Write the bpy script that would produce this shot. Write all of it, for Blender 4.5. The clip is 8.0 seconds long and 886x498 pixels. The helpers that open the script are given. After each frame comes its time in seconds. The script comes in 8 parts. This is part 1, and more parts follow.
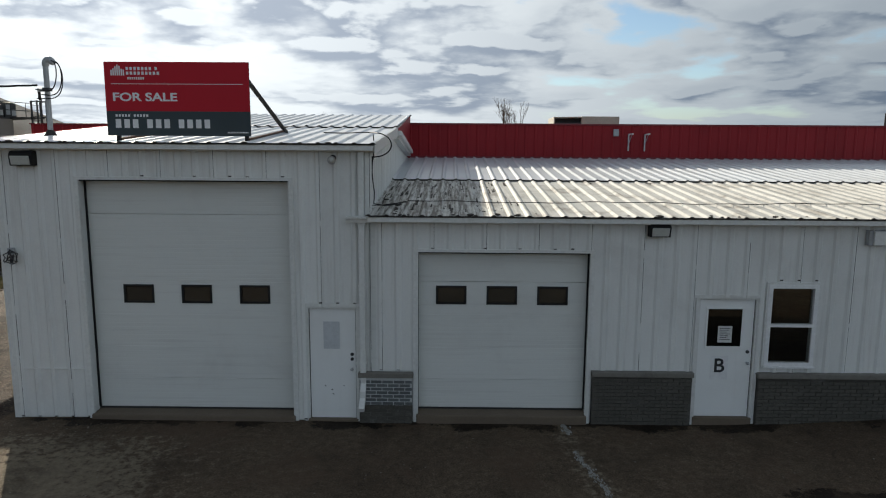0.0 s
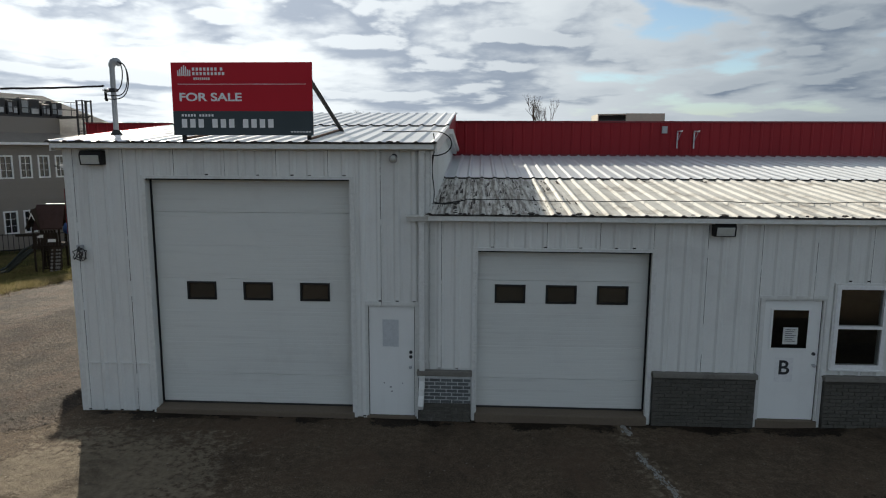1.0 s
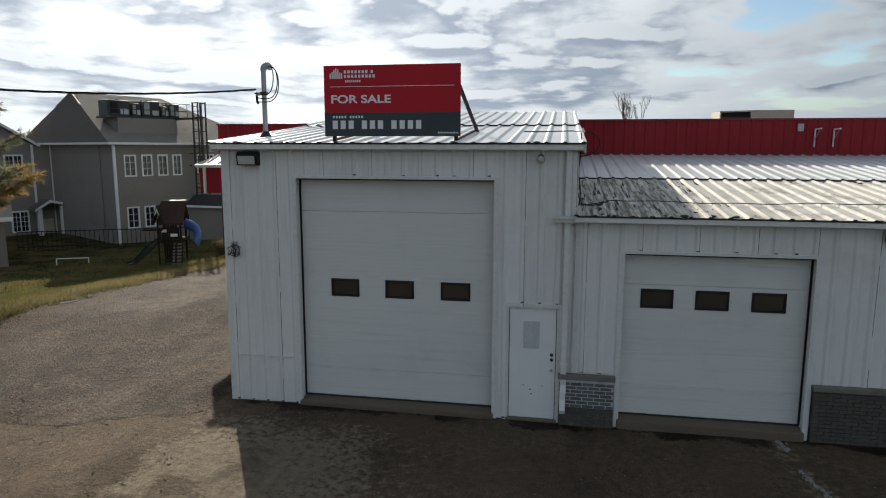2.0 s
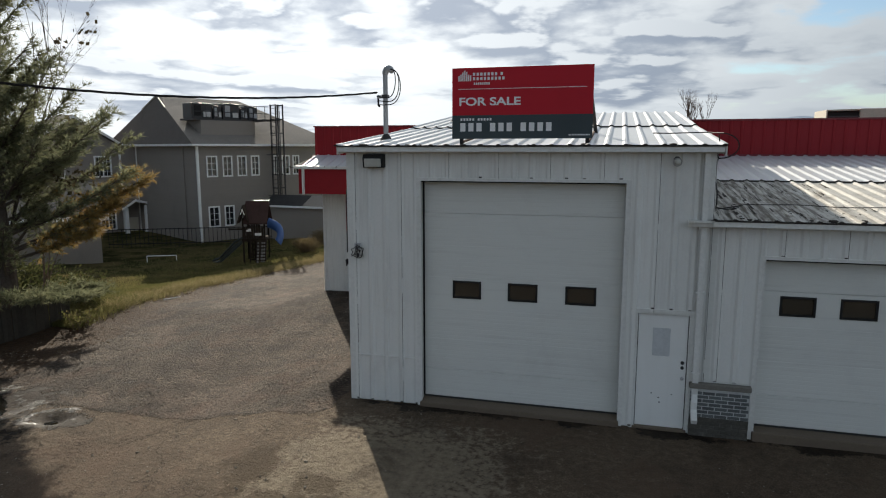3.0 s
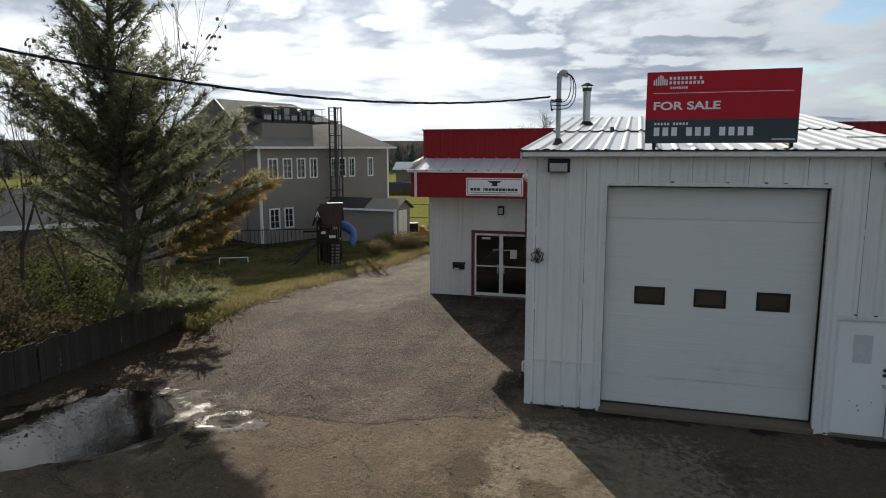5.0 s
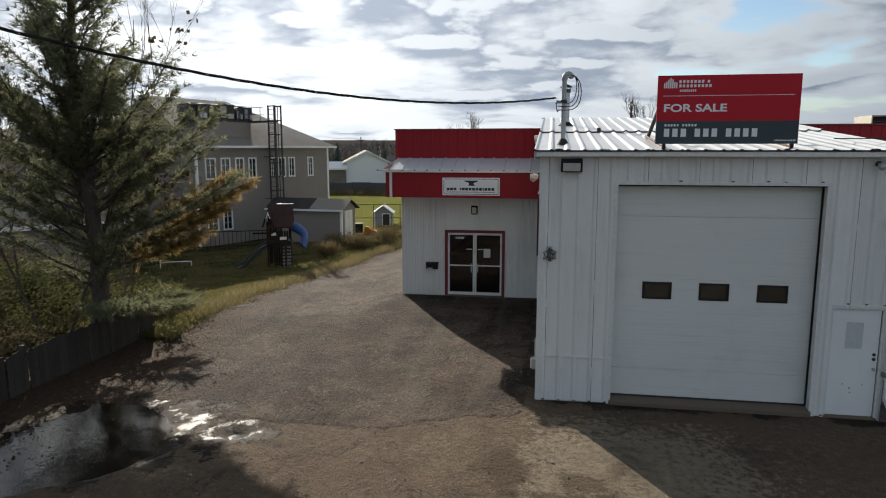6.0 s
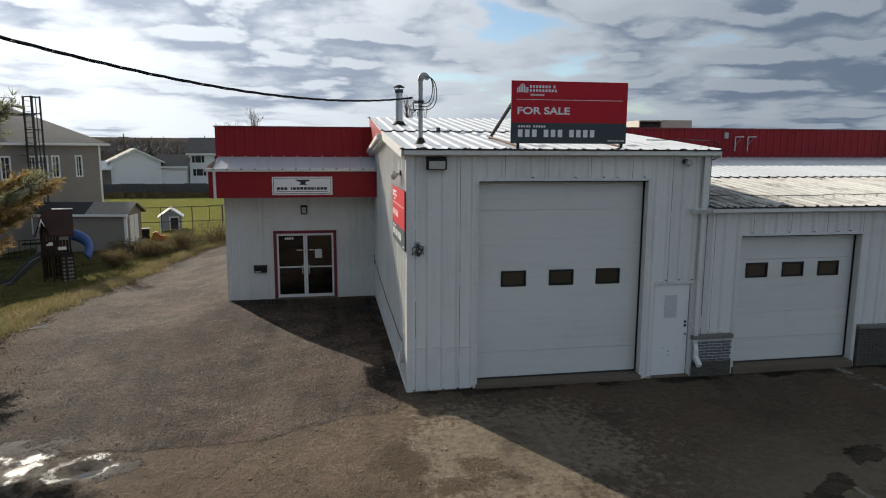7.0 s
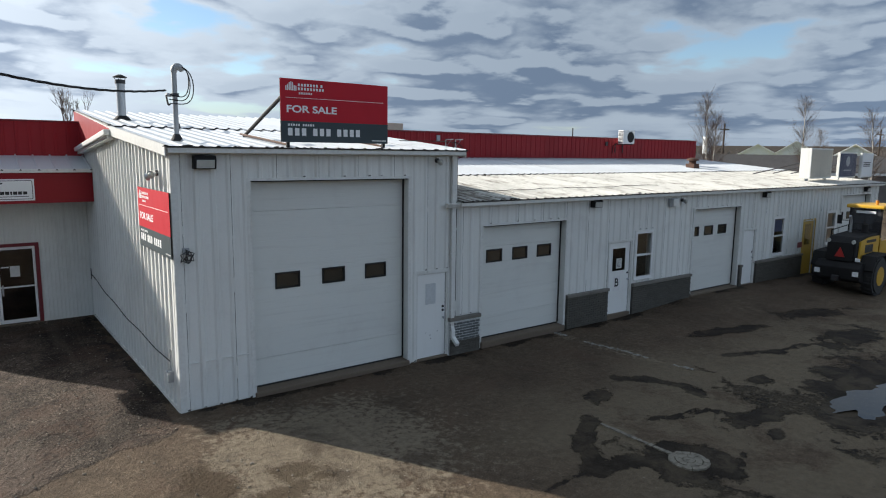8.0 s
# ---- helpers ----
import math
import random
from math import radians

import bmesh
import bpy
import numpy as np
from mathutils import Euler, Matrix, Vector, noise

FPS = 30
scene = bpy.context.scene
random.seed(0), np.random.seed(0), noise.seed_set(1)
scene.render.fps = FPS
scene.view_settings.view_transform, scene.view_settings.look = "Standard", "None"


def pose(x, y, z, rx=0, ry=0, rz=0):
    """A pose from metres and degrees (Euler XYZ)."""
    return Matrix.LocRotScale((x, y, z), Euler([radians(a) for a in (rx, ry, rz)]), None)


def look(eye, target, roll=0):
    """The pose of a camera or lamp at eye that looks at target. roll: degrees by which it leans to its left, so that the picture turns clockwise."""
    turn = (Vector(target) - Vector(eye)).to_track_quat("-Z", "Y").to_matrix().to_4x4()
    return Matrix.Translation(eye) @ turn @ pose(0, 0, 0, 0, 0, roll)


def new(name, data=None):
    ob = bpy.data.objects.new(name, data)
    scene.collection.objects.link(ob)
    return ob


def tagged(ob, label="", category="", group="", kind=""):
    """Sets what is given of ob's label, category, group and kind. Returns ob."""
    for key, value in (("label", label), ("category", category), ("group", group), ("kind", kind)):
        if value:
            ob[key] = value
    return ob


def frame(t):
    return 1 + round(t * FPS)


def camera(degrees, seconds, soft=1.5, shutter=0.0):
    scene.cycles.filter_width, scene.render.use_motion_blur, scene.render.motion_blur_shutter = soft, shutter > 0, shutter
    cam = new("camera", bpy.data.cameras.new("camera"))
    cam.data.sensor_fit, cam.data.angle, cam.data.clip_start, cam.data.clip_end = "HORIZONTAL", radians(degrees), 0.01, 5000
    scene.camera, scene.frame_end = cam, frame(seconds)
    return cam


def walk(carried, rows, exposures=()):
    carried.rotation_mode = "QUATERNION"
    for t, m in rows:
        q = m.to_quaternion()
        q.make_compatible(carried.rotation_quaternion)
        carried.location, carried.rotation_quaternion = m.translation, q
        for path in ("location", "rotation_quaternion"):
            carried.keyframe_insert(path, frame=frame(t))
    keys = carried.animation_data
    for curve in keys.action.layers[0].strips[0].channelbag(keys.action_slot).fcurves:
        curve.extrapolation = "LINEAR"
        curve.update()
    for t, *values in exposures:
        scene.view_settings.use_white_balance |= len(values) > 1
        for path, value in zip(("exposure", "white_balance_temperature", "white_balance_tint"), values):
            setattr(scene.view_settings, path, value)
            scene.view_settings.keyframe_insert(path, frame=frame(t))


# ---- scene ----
cam = camera(68.2, 8.0, soft=1.1)
PATH = [
    (0, (-0.524, -0.059, 4.831), (-0.5470, 1.9194, 4.5417), 0.38),
    (0.5, (-0.695, -0.073, 4.841), (-0.7433, 1.9051, 4.5472), 0.32),
    (1, (-1.092, -0.072, 4.855), (-1.1983, 1.9029, 4.5564), 0.25),
    (1.5, (-1.612, -0.083, 4.872), (-1.8378, 1.8808, 4.5695), 0.18),
    (2, (-2.195, -0.124, 4.891), (-2.5456, 1.8213, 4.5862), 0.10),
    (3.3, (-3.879, -0.418, 4.944), (-4.4194, 1.4831, 4.6395), -0.08),
    (3.5, (-4.159, -0.487, 4.952), (-4.7150, 1.4097, 4.6478), -0.10),
    (4, (-4.892, -0.682, 4.970), (-5.4610, 1.2112, 4.6675), -0.14),
    (4.5, (-5.672, -0.899, 4.986), (-6.2472, 0.9931, 4.6842), -0.16),
    (4.7, (-5.997, -0.988, 4.991), (-6.5731, 0.9035, 4.6898), -0.16),
    (5.8, (-7.884, -1.438, 5.006), (-8.2668, 0.5014, 4.7044), -0.07),
    (6, (-8.237, -1.500, 5.006), (-8.5598, 0.4509, 4.7037), -0.03),
    (6.5, (-9.115, -1.599, 5.000), (-9.1792, 0.3767, 4.6973), 0.08),
    (7, (-9.975, -1.591, 4.988), (-9.6331, 0.3561, 4.6843), 0.25),
    (7.5, (-10.808, -1.429, 4.966), (-10.0354, 0.3912, 4.6657), 0.46),
    (8, (-11.625, -1.057, 4.936), (-10.4331, 0.5218, 4.6431), 0.73),
]
walk(cam, [(t, look(eye, target, roll)) for t, eye, target, roll in PATH], exposures=[(0.0, 0.50, 6750, 8), (3.0, 0.55, 6830, 9), (6.5, 0.59, 6750, 10), (7.2, 0.55, 6570, 10), (8.0, 0.82, 6290, 9)])

# ---- world and sun ----
SUN_UP, SUN_AZ = 22.6, 30.5  # degrees above the horizon; degrees from +y towards -x
sun_dir = Vector((-math.sin(radians(SUN_AZ)) * math.cos(radians(SUN_UP)), math.cos(radians(SUN_AZ)) * math.cos(radians(SUN_UP)), math.sin(radians(SUN_UP))))
sun = new("sun", bpy.data.lights.new("sun", "SUN"))
sun.data.energy, sun.data.angle, sun.data.color = 4.7, radians(0.55), (1.0, 0.93, 0.82)
sun.matrix_world = look((0, 0, 30), Vector((0, 0, 30)) - sun_dir)


class Nodes:
    """Short ways to add and join nodes in one tree."""

    def __init__(self, tree):
        self.tree = tree
        tree.nodes.clear()

    def add(self, kind, inputs=None):
        n = self.tree.nodes.new(kind)
        for k, v in (inputs or {}).items():
            self.put(n.inputs[k], v)
        return n

    def put(self, socket, v):
        if isinstance(v, bpy.types.NodeSocket):
            self.tree.links.new(v, socket)
        elif isinstance(v, bpy.types.Node):
            self.tree.links.new(v.outputs[0], socket)
        else:
            if hasattr(socket.default_value, "__len__") and len(socket.default_value) == 4 and len(v) == 3:
                v = (*v, 1)
            socket.default_value = v

    def math(self, op, a, b=0.0, c=0.0):
        n = self.add("ShaderNodeMath")
        n.operation = op
        for i, v in enumerate((a, b, c)):
            self.put(n.inputs[i], v)
        return n.outputs[0]

    def dot(self, a, b):
        n = self.add("ShaderNodeVectorMath", {0: a, 1: b})
        n.operation = "DOT_PRODUCT"
        return n.outputs[1]

    def scaled(self, a, by):
        n = self.add("ShaderNodeVectorMath", {0: a})
        n.operation = "SCALE"
        self.put(n.inputs[3], by)
        return n.outputs[0]

    def times(self, a, b):
        n = self.add("ShaderNodeVectorMath", {0: a, 1: b})
        n.operation = "MULTIPLY"
        return n.outputs[0]

    def noise(self, v, scale, detail=4.0, rough=0.55, dist=0.0):
        return self.add("ShaderNodeTexNoise", {"Vector": v, "Scale": scale, "Detail": detail, "Roughness": rough, "Distortion": dist}).outputs[0]

    def ramp(self, v, a, b, lo=0.0, hi=1.0):
        n = self.add("ShaderNodeMapRange")
        n.interpolation_type = "SMOOTHSTEP"
        for i, x in enumerate((v, a, b, lo, hi)):
            self.put(n.inputs[i], x)
        return n.outputs[0]

    def mix(self, f, a, b, blend="MIX"):
        n = self.add("ShaderNodeMix")
        n.data_type, n.blend_type = "RGBA", blend
        self.put(n.inputs[0], f)
        self.put(n.inputs[6], a)
        self.put(n.inputs[7], b)
        return n.outputs[2]


world = bpy.data.worlds.new("sky")
scene.world = world
world.use_nodes = True
w = Nodes(world.node_tree)
sky = w.add("ShaderNodeTexSky")
sky.sky_type, sky.sun_disc, sky.sun_elevation, sky.sun_rotation = "NISHITA", False, radians(SUN_UP), radians(-SUN_AZ)
sky.dust_density, sky.ozone_density = 0.3, 2.6
way = w.add("ShaderNodeTexCoord").outputs["Generated"]
axes = w.add("ShaderNodeSeparateXYZ", {0: way})
up = w.math("MAXIMUM", axes.outputs[2], 0.0)
# banks of broken cloud, flatter towards the horizon, with bright tops and soft grey-blue bases
height = w.math("LOGARITHM", w.math("ADD", up, 0.075), math.e)


def bank(lift):
    v = w.add("ShaderNodeCombineXYZ", {0: axes.outputs[0], 1: axes.outputs[1], 2: w.math("MULTIPLY_ADD", height, 0.68, lift)})
    return w.add("ShaderNodeVectorMath", {0: v.outputs[0], 1: (3.7, 1.9, 0.62)}).outputs[0]


def cloud_mass(v):
    wide, puffs = w.noise(v, 3.0, 2.0, 0.5), w.noise(v, 8.0, 7.0, 0.52)
    bent = w.add("ShaderNodeVectorMath", {0: v, 1: w.scaled(w.add("ShaderNodeTexNoise", {"Vector": v, "Scale": 14.0, "Detail": 4.0}).outputs[1], 0.10)})
    heaps = w.add("ShaderNodeTexVoronoi", {"Vector": bent.outputs[0], "Scale": 11.0})
    heaps.feature = "SMOOTH_F1"
    heap = w.math("MULTIPLY_ADD", heaps.outputs["Distance"], -0.26, 0.115)
    return w.math("ADD", heap, w.math("ADD", w.math("MULTIPLY", wide, 0.56), w.math("MULTIPLY", puffs, 0.44)))


glow = w.math("POWER", w.math("MAXIMUM", w.dot(way, tuple(sun_dir)), 0.0), 4.0)
density = cloud_mass(bank(0.0))
thicker = w.math("SUBTRACT", density, cloud_mass(bank(0.05)))
cover = w.ramp(w.math("ADD", density, w.ramp(up, 0.02, 0.12, 0.07, 0.0)), 0.345, 0.425)
top_lit = w.ramp(thicker, -0.01, 0.055)
core_of = w.math("MULTIPLY", w.ramp(w.math("ADD", density, w.math("MULTIPLY_ADD", glow, -0.085, 0.035)), 0.425, 0.57), w.math("SUBTRACT", 1.0, w.math("MULTIPLY", top_lit, 0.78)))
# cloud is brightest near the sun and opposite to it, dullest at right angles
across = w.math("SUBTRACT", w.dot(way, tuple(sun_dir)), 0.2)
turned = w.math("ADD", 0.74, w.math("MULTIPLY", w.math("MULTIPLY", across, across), 0.75))


def two_tone(far, far_by, near, near_by):
    """Bluish cloud light plus the warmer light of the side towards the sun."""
    both = w.add("ShaderNodeVectorMath", {0: w.scaled(far, w.math("MULTIPLY", turned, far_by)), 1: w.scaled(near, w.math("MULTIPLY", glow, near_by))})
    return both.outputs[0]


lit_cloud = two_tone((0.445, 0.522, 0.612), 0.68, (0.540, 0.530, 0.510), 0.84)
dark_cloud = two_tone((0.130, 0.176, 0.250), 0.95, (0.160, 0.162, 0.170), 1.35)
cloud = w.mix(core_of, lit_cloud, dark_cloud)
veil = w.scaled((0.29, 0.36, 0.45), w.math("ADD", 0.50, w.math("MULTIPLY", glow, 1.0)))
haze = w.ramp(up, 0.0, 0.12, 0.60, 0.08)
clear = w.mix(haze, w.scaled(sky.outputs[0], 0.085), veil)
back = w.add("ShaderNodeBackground", {"Color": w.mix(cover, clear, cloud), "Strength": 1.0})
w.add("ShaderNodeOutputWorld", {"Surface": back.outputs[0]})

# ---- materials ----
def material(name, color, rough=0.6, metal=0.0, grain=(18.0, 0.12), stain=(0.9, 0.15), stain_col=None, bump=(60.0, 0.02), vary=0.0, streaks=0.0, spec=0.5, run_way=(7.0, 7.0, 0.35), dirty=None):
    """A surface with fine grain, large stains, optional downward streaks, relief and a shade of its own for each piece."""
    m = bpy.data.materials.new(name)
    m.use_nodes = True
    n = Nodes(m.node_tree)
    at = n.add("ShaderNodeTexCoord").outputs["Object"]
    base = tuple(color)
    dark = tuple(c * (1 - grain[1] * 2) for c in base)
    lite = tuple(min(c * (1 + grain[1]), 1) for c in base)
    col = n.mix(n.noise(at, grain[0], 5.0, 0.6), dark, lite)
    blot = n.ramp(n.noise(at, stain[0], 6.0, 0.62, 0.4), 0.48, 0.74)
    col = n.mix(n.math("MULTIPLY", blot, stain[1] * 2), col, stain_col or tuple(c * 0.45 for c in base))
    if streaks:
        run = n.noise(n.times(at, run_way), 1.0, 5.0, 0.65)
        col = n.mix(n.math("MULTIPLY", n.ramp(run, 0.5, 0.75), streaks), col, stain_col or tuple(c * 0.5 for c in base))
    if dirty:
        # silt washed down and dried in streaks towards one end of the slope
        ax = n.add("ShaderNodeSeparateXYZ", {0: at}).outputs[0]
        silt = n.math("MULTIPLY", n.ramp(n.noise(n.times(at, (16.0, 0.9, 3.0)), 1.0, 6.0, 0.7), 0.40, 0.60), n.ramp(ax, dirty[0], dirty[1], 0.0, dirty[2]))
        col = n.mix(silt, col, (0.085, 0.068, 0.050))
    if vary:
        ch = n.add("ShaderNodeObjectInfo").outputs["Random"]
        col = n.mix(1.0, col, n.scaled((1, 1, 1), n.math("ADD", 1 - vary, n.math("MULTIPLY", ch, vary * 2))), "MULTIPLY")
    r = n.math("ADD", rough - 0.08, n.math("MULTIPLY", n.noise(at, 3.0, 5.0), 0.16))
    b = n.add("ShaderNodeBsdfPrincipled", {"Base Color": col, "Roughness": r, "Metallic": metal, "Specular IOR Level": spec})
    if bump[1]:
        h = n.add("ShaderNodeBump", {"Height": n.noise(at, bump[0], 4.0), "Strength": 0.6, "Distance": bump[1]})
        n.put(b.inputs["Normal"], h.outputs[0])
    n.add("ShaderNodeOutputMaterial", {"Surface": b.outputs[0]})
    return m


WHITE_SIDING = material("white_siding", (0.735, 0.735, 0.705), 0.45, grain=(30, 0.04), stain=(0.9, 0.13), stain_col=(0.42, 0.40, 0.37), bump=(2.2, 0.016), vary=0.04, streaks=0.36, spec=0.3)
WHITE_TRIM = material("white_trim", (0.73, 0.73, 0.70), 0.4, stain=(1.2, 0.10), stain_col=(0.38, 0.34, 0.28), streaks=0.18, bump=(5, 0.004))
DOOR_WHITE = material("door_white", (0.685, 0.690, 0.655), 0.45, grain=(80, 0.03), stain=(0.8, 0.10), stain_col=(0.42, 0.40, 0.38), bump=(160, 0.003), vary=0.02, streaks=0.26, spec=0.3, run_way=(0.5, 6.0, 11.0))
STEEL_DOOR = material("steel_door", (0.80, 0.805, 0.785), 0.4, grain=(40, 0.015), stain=(1.2, 0.05), stain_col=(0.5, 0.47, 0.42), bump=(3, 0.004), streaks=0.06)
ROOF_NEW = material("roof_clean", (0.56, 0.58, 0.60), 0.34, 0.10, grain=(25, 0.04), stain=(0.6, 0.10), stain_col=(0.40, 0.38, 0.34), bump=(1.6, 0.008), vary=0.04)
ROOF_OLD = material("roof_weathered", (0.60, 0.585, 0.54), 0.6, 0.0, grain=(22, 0.12), stain=(1.6, 0.36), stain_col=(0.13, 0.105, 0.08), bump=(1.6, 0.008), vary=0.07, streaks=0.45, spec=0.2, run_way=(7.0, 0.30, 3.0), dirty=(1.3, -0.6, 0.9))
RED_PANEL = material("red_panel", (0.285, 0.016, 0.022), 0.5, spec=0.2, grain=(30, 0.06), stain=(0.7, 0.12), stain_col=(0.14, 0.01, 0.014), bump=(2, 0.006), vary=0.05, streaks=0.1)
RED_TRIM = material("red_trim", (0.19, 0.015, 0.022), 0.45, stain=(2, 0.1))
SIGN_RED = material("sign_red", (0.50, 0.016, 0.030), 0.5, spec=0.2, grain=(60, 0.02), stain=(0.8, 0.05), bump=(30, 0.001))
SIGN_SLATE = material("sign_slate", (0.055, 0.072, 0.080), 0.5, spec=0.2, grain=(60, 0.03), stain=(0.8, 0.05), bump=(30, 0.001))
SIGN_WHITE = material("sign_white", (0.80, 0.80, 0.80), 0.5, grain=(60, 0.01), stain=(1.5, 0.04), bump=(30, 0.001))
INK = material("ink_black", (0.018, 0.018, 0.02), 0.55, stain=(3, 0.1))
BLACK = material("black_paint", (0.018, 0.017, 0.017), 0.7, spec=0.25, stain=(3, 0.2), bump=(40, 0.003))
RUBBER = material("rubber", (0.028, 0.027, 0.026), 0.75, grain=(30, 0.2), stain=(3, 0.2), stain_col=(0.07, 0.06, 0.05), bump=(50, 0.006))
GALV = material("galvanised", (0.48, 0.49, 0.50), 0.38, 0.75, grain=(25, 0.1), stain=(4, 0.15), bump=(20, 0.003))
CONDUIT = material("grey_conduit", (0.40, 0.41, 0.42), 0.5, 0.3, stain=(4, 0.15), bump=(20, 0.003))
RUST = material("rusty_steel", (0.11, 0.055, 0.035), 0.8, 0.2, grain=(30, 0.3), stain=(4, 0.3), bump=(60, 0.006))
DARK_STEEL = material("dark_steel", (0.055, 0.055, 0.058), 0.5, 0.5, stain=(3, 0.25), stain_col=(0.10, 0.06, 0.04), bump=(40, 0.003))
# serves real grime and the painted shade in rib ends
GRIME_AND_SHADE = material("grime_and_shade", (0.062, 0.055, 0.050), 0.9, grain=(30, 0.3), stain=(6, 0.3), spec=0.1)
CONCRETE = material("concrete", (0.15, 0.115, 0.082), 0.85, grain=(25, 0.12), stain=(1.4, 0.3), stain_col=(0.12, 0.09, 0.065), bump=(40, 0.02))
BRICK_PALE = material("pale_painted_brick", (0.13, 0.14, 0.14), 0.75, grain=(40, 0.2), stain=(5, 0.25), stain_col=(0.16, 0.15, 0.14), bump=(45, 0.02), vary=0.2)
BRICK = material("painted_brick", (0.098, 0.090, 0.074), 0.8, grain=(45, 0.4), stain=(6, 0.3), stain_col=(0.15, 0.145, 0.13), bump=(30, 0.03), vary=0.14)
MORTAR = material("mortar", (0.55, 0.56, 0.55), 0.9, grain=(40, 0.15), stain=(3, 0.2), bump=(60, 0.02))
MORTAR_DARK = material("mortar_painted", (0.064, 0.058, 0.048), 0.85, grain=(40, 0.15), stain=(3, 0.3), stain_col=(0.20, 0.19, 0.18), bump=(60, 0.02))
SILL_STONE = material("sill_stone", (0.20, 0.185, 0.16), 0.85, grain=(30, 0.15), stain=(3, 0.35), stain_col=(0.07, 0.06, 0.05), bump=(40, 0.02))
VINYL = material("vinyl", (0.80, 0.80, 0.79), 0.35, stain=(2, 0.05), bump=(10, 0.002))
BEIGE = material("beige_metal", (0.50, 0.46, 0.38), 0.5, stain=(1.5, 0.15), bump=(5, 0.004))
HOUSE_SIDING = material("grey_siding", (0.235, 0.208, 0.185), 0.7, grain=(12, 0.06), stain=(0.4, 0.1), bump=(10, 0.01), vary=0.02)
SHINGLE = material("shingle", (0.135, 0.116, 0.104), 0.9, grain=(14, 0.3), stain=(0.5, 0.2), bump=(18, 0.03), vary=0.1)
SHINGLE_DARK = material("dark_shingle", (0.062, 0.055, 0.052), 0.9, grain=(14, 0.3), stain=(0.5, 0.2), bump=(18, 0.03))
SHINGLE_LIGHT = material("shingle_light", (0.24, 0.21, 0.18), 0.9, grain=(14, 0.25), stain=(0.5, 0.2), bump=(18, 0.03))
FENCE_WOOD = material("weathered_wood", (0.046, 0.041, 0.034), 0.85, grain=(20, 0.25), stain=(2, 0.3), stain_col=(0.03, 0.026, 0.022), bump=(40, 0.01), vary=0.25, streaks=0.3)
BARK = material("bark", (0.085, 0.065, 0.05), 0.95, grain=(14, 0.35), stain=(3, 0.3), bump=(16, 0.05))
BIRCH = material("birch_bark", (0.52, 0.48, 0.42), 0.8, grain=(6, 0.25), stain=(2.5, 0.35), stain_col=(0.06, 0.05, 0.045), bump=(10, 0.02))
TWIG = material("twig", (0.16, 0.115, 0.09), 0.9, grain=(10, 0.2))
YELLOW = material("loader_yellow", (0.62, 0.36, 0.03), 0.38, grain=(20, 0.06), stain=(1.6, 0.18), stain_col=(0.22, 0.14, 0.05), bump=(4, 0.004))
YELLOW_DOOR = material("yellow_door", (0.56, 0.36, 0.05), 0.45, stain=(2, 0.12), bump=(4, 0.003))
BLUE_PLASTIC = material("blue_plastic", (0.04, 0.105, 0.30), 0.5, stain=(3, 0.08), bump=(5, 0.003))
LENS = material("lamp_lens", (0.50, 0.50, 0.46), 0.3, stain=(5, 0.15), bump=(60, 0.004))
PAPER = material("paper", (0.66, 0.66, 0.64), 0.8, stain=(8, 0.05))
FAR_WHITE = material("far_white_siding", (0.78, 0.80, 0.81), 0.6, stain=(0.3, 0.05))
NAVY = material("navy_poster", (0.028, 0.036, 0.085), 0.45, stain=(2, 0.1))
PLAY_WOOD = material("dark_play_wood", (0.035, 0.026, 0.020), 0.95, spec=0.1, grain=(20, 0.25), stain=(2, 0.3), bump=(40, 0.01), vary=0.2)
# distance haze is put into this paler wood colour
HAZE_WOOD = material("far_woods", (0.195, 0.172, 0.158), 1.0, grain=(0.6, 0.3), stain=(0.05, 0.3), stain_col=(0.05, 0.055, 0.045), bump=(1, 0.0))
CLEAR_PLASTIC = material("red_reflector", (0.45, 0.02, 0.015), 0.3)


def glass(name, tint, rough=0.015, clear=1.0):
    m = bpy.data.materials.new(name)
    m.use_nodes = True
    n = Nodes(m.node_tree)
    at = n.add("ShaderNodeTexCoord").outputs["Object"]
    r = n.math("ADD", rough, n.math("MULTIPLY", n.ramp(n.noise(at, 2.5, 5.0), 0.45, 0.8), 0.08))
    b = n.add("ShaderNodeBsdfPrincipled", {"Base Color": tint, "Roughness": r, "Transmission Weight": clear, "IOR": 1.5})
    n.add("ShaderNodeOutputMaterial", {"Surface": b.outputs[0]})
    return m


GLASS = glass("window_glass", (0.72, 0.74, 0.72))
HOUSE_GLASS = glass("house_glass", (0.05, 0.05, 0.055), 0.02, 0.3)
# brown base colour stands in for the reflections in the garage door panes
BROWN_REFLECTION = glass("brown_reflection_glass", (0.085, 0.070, 0.052), 0.10, 0.45)


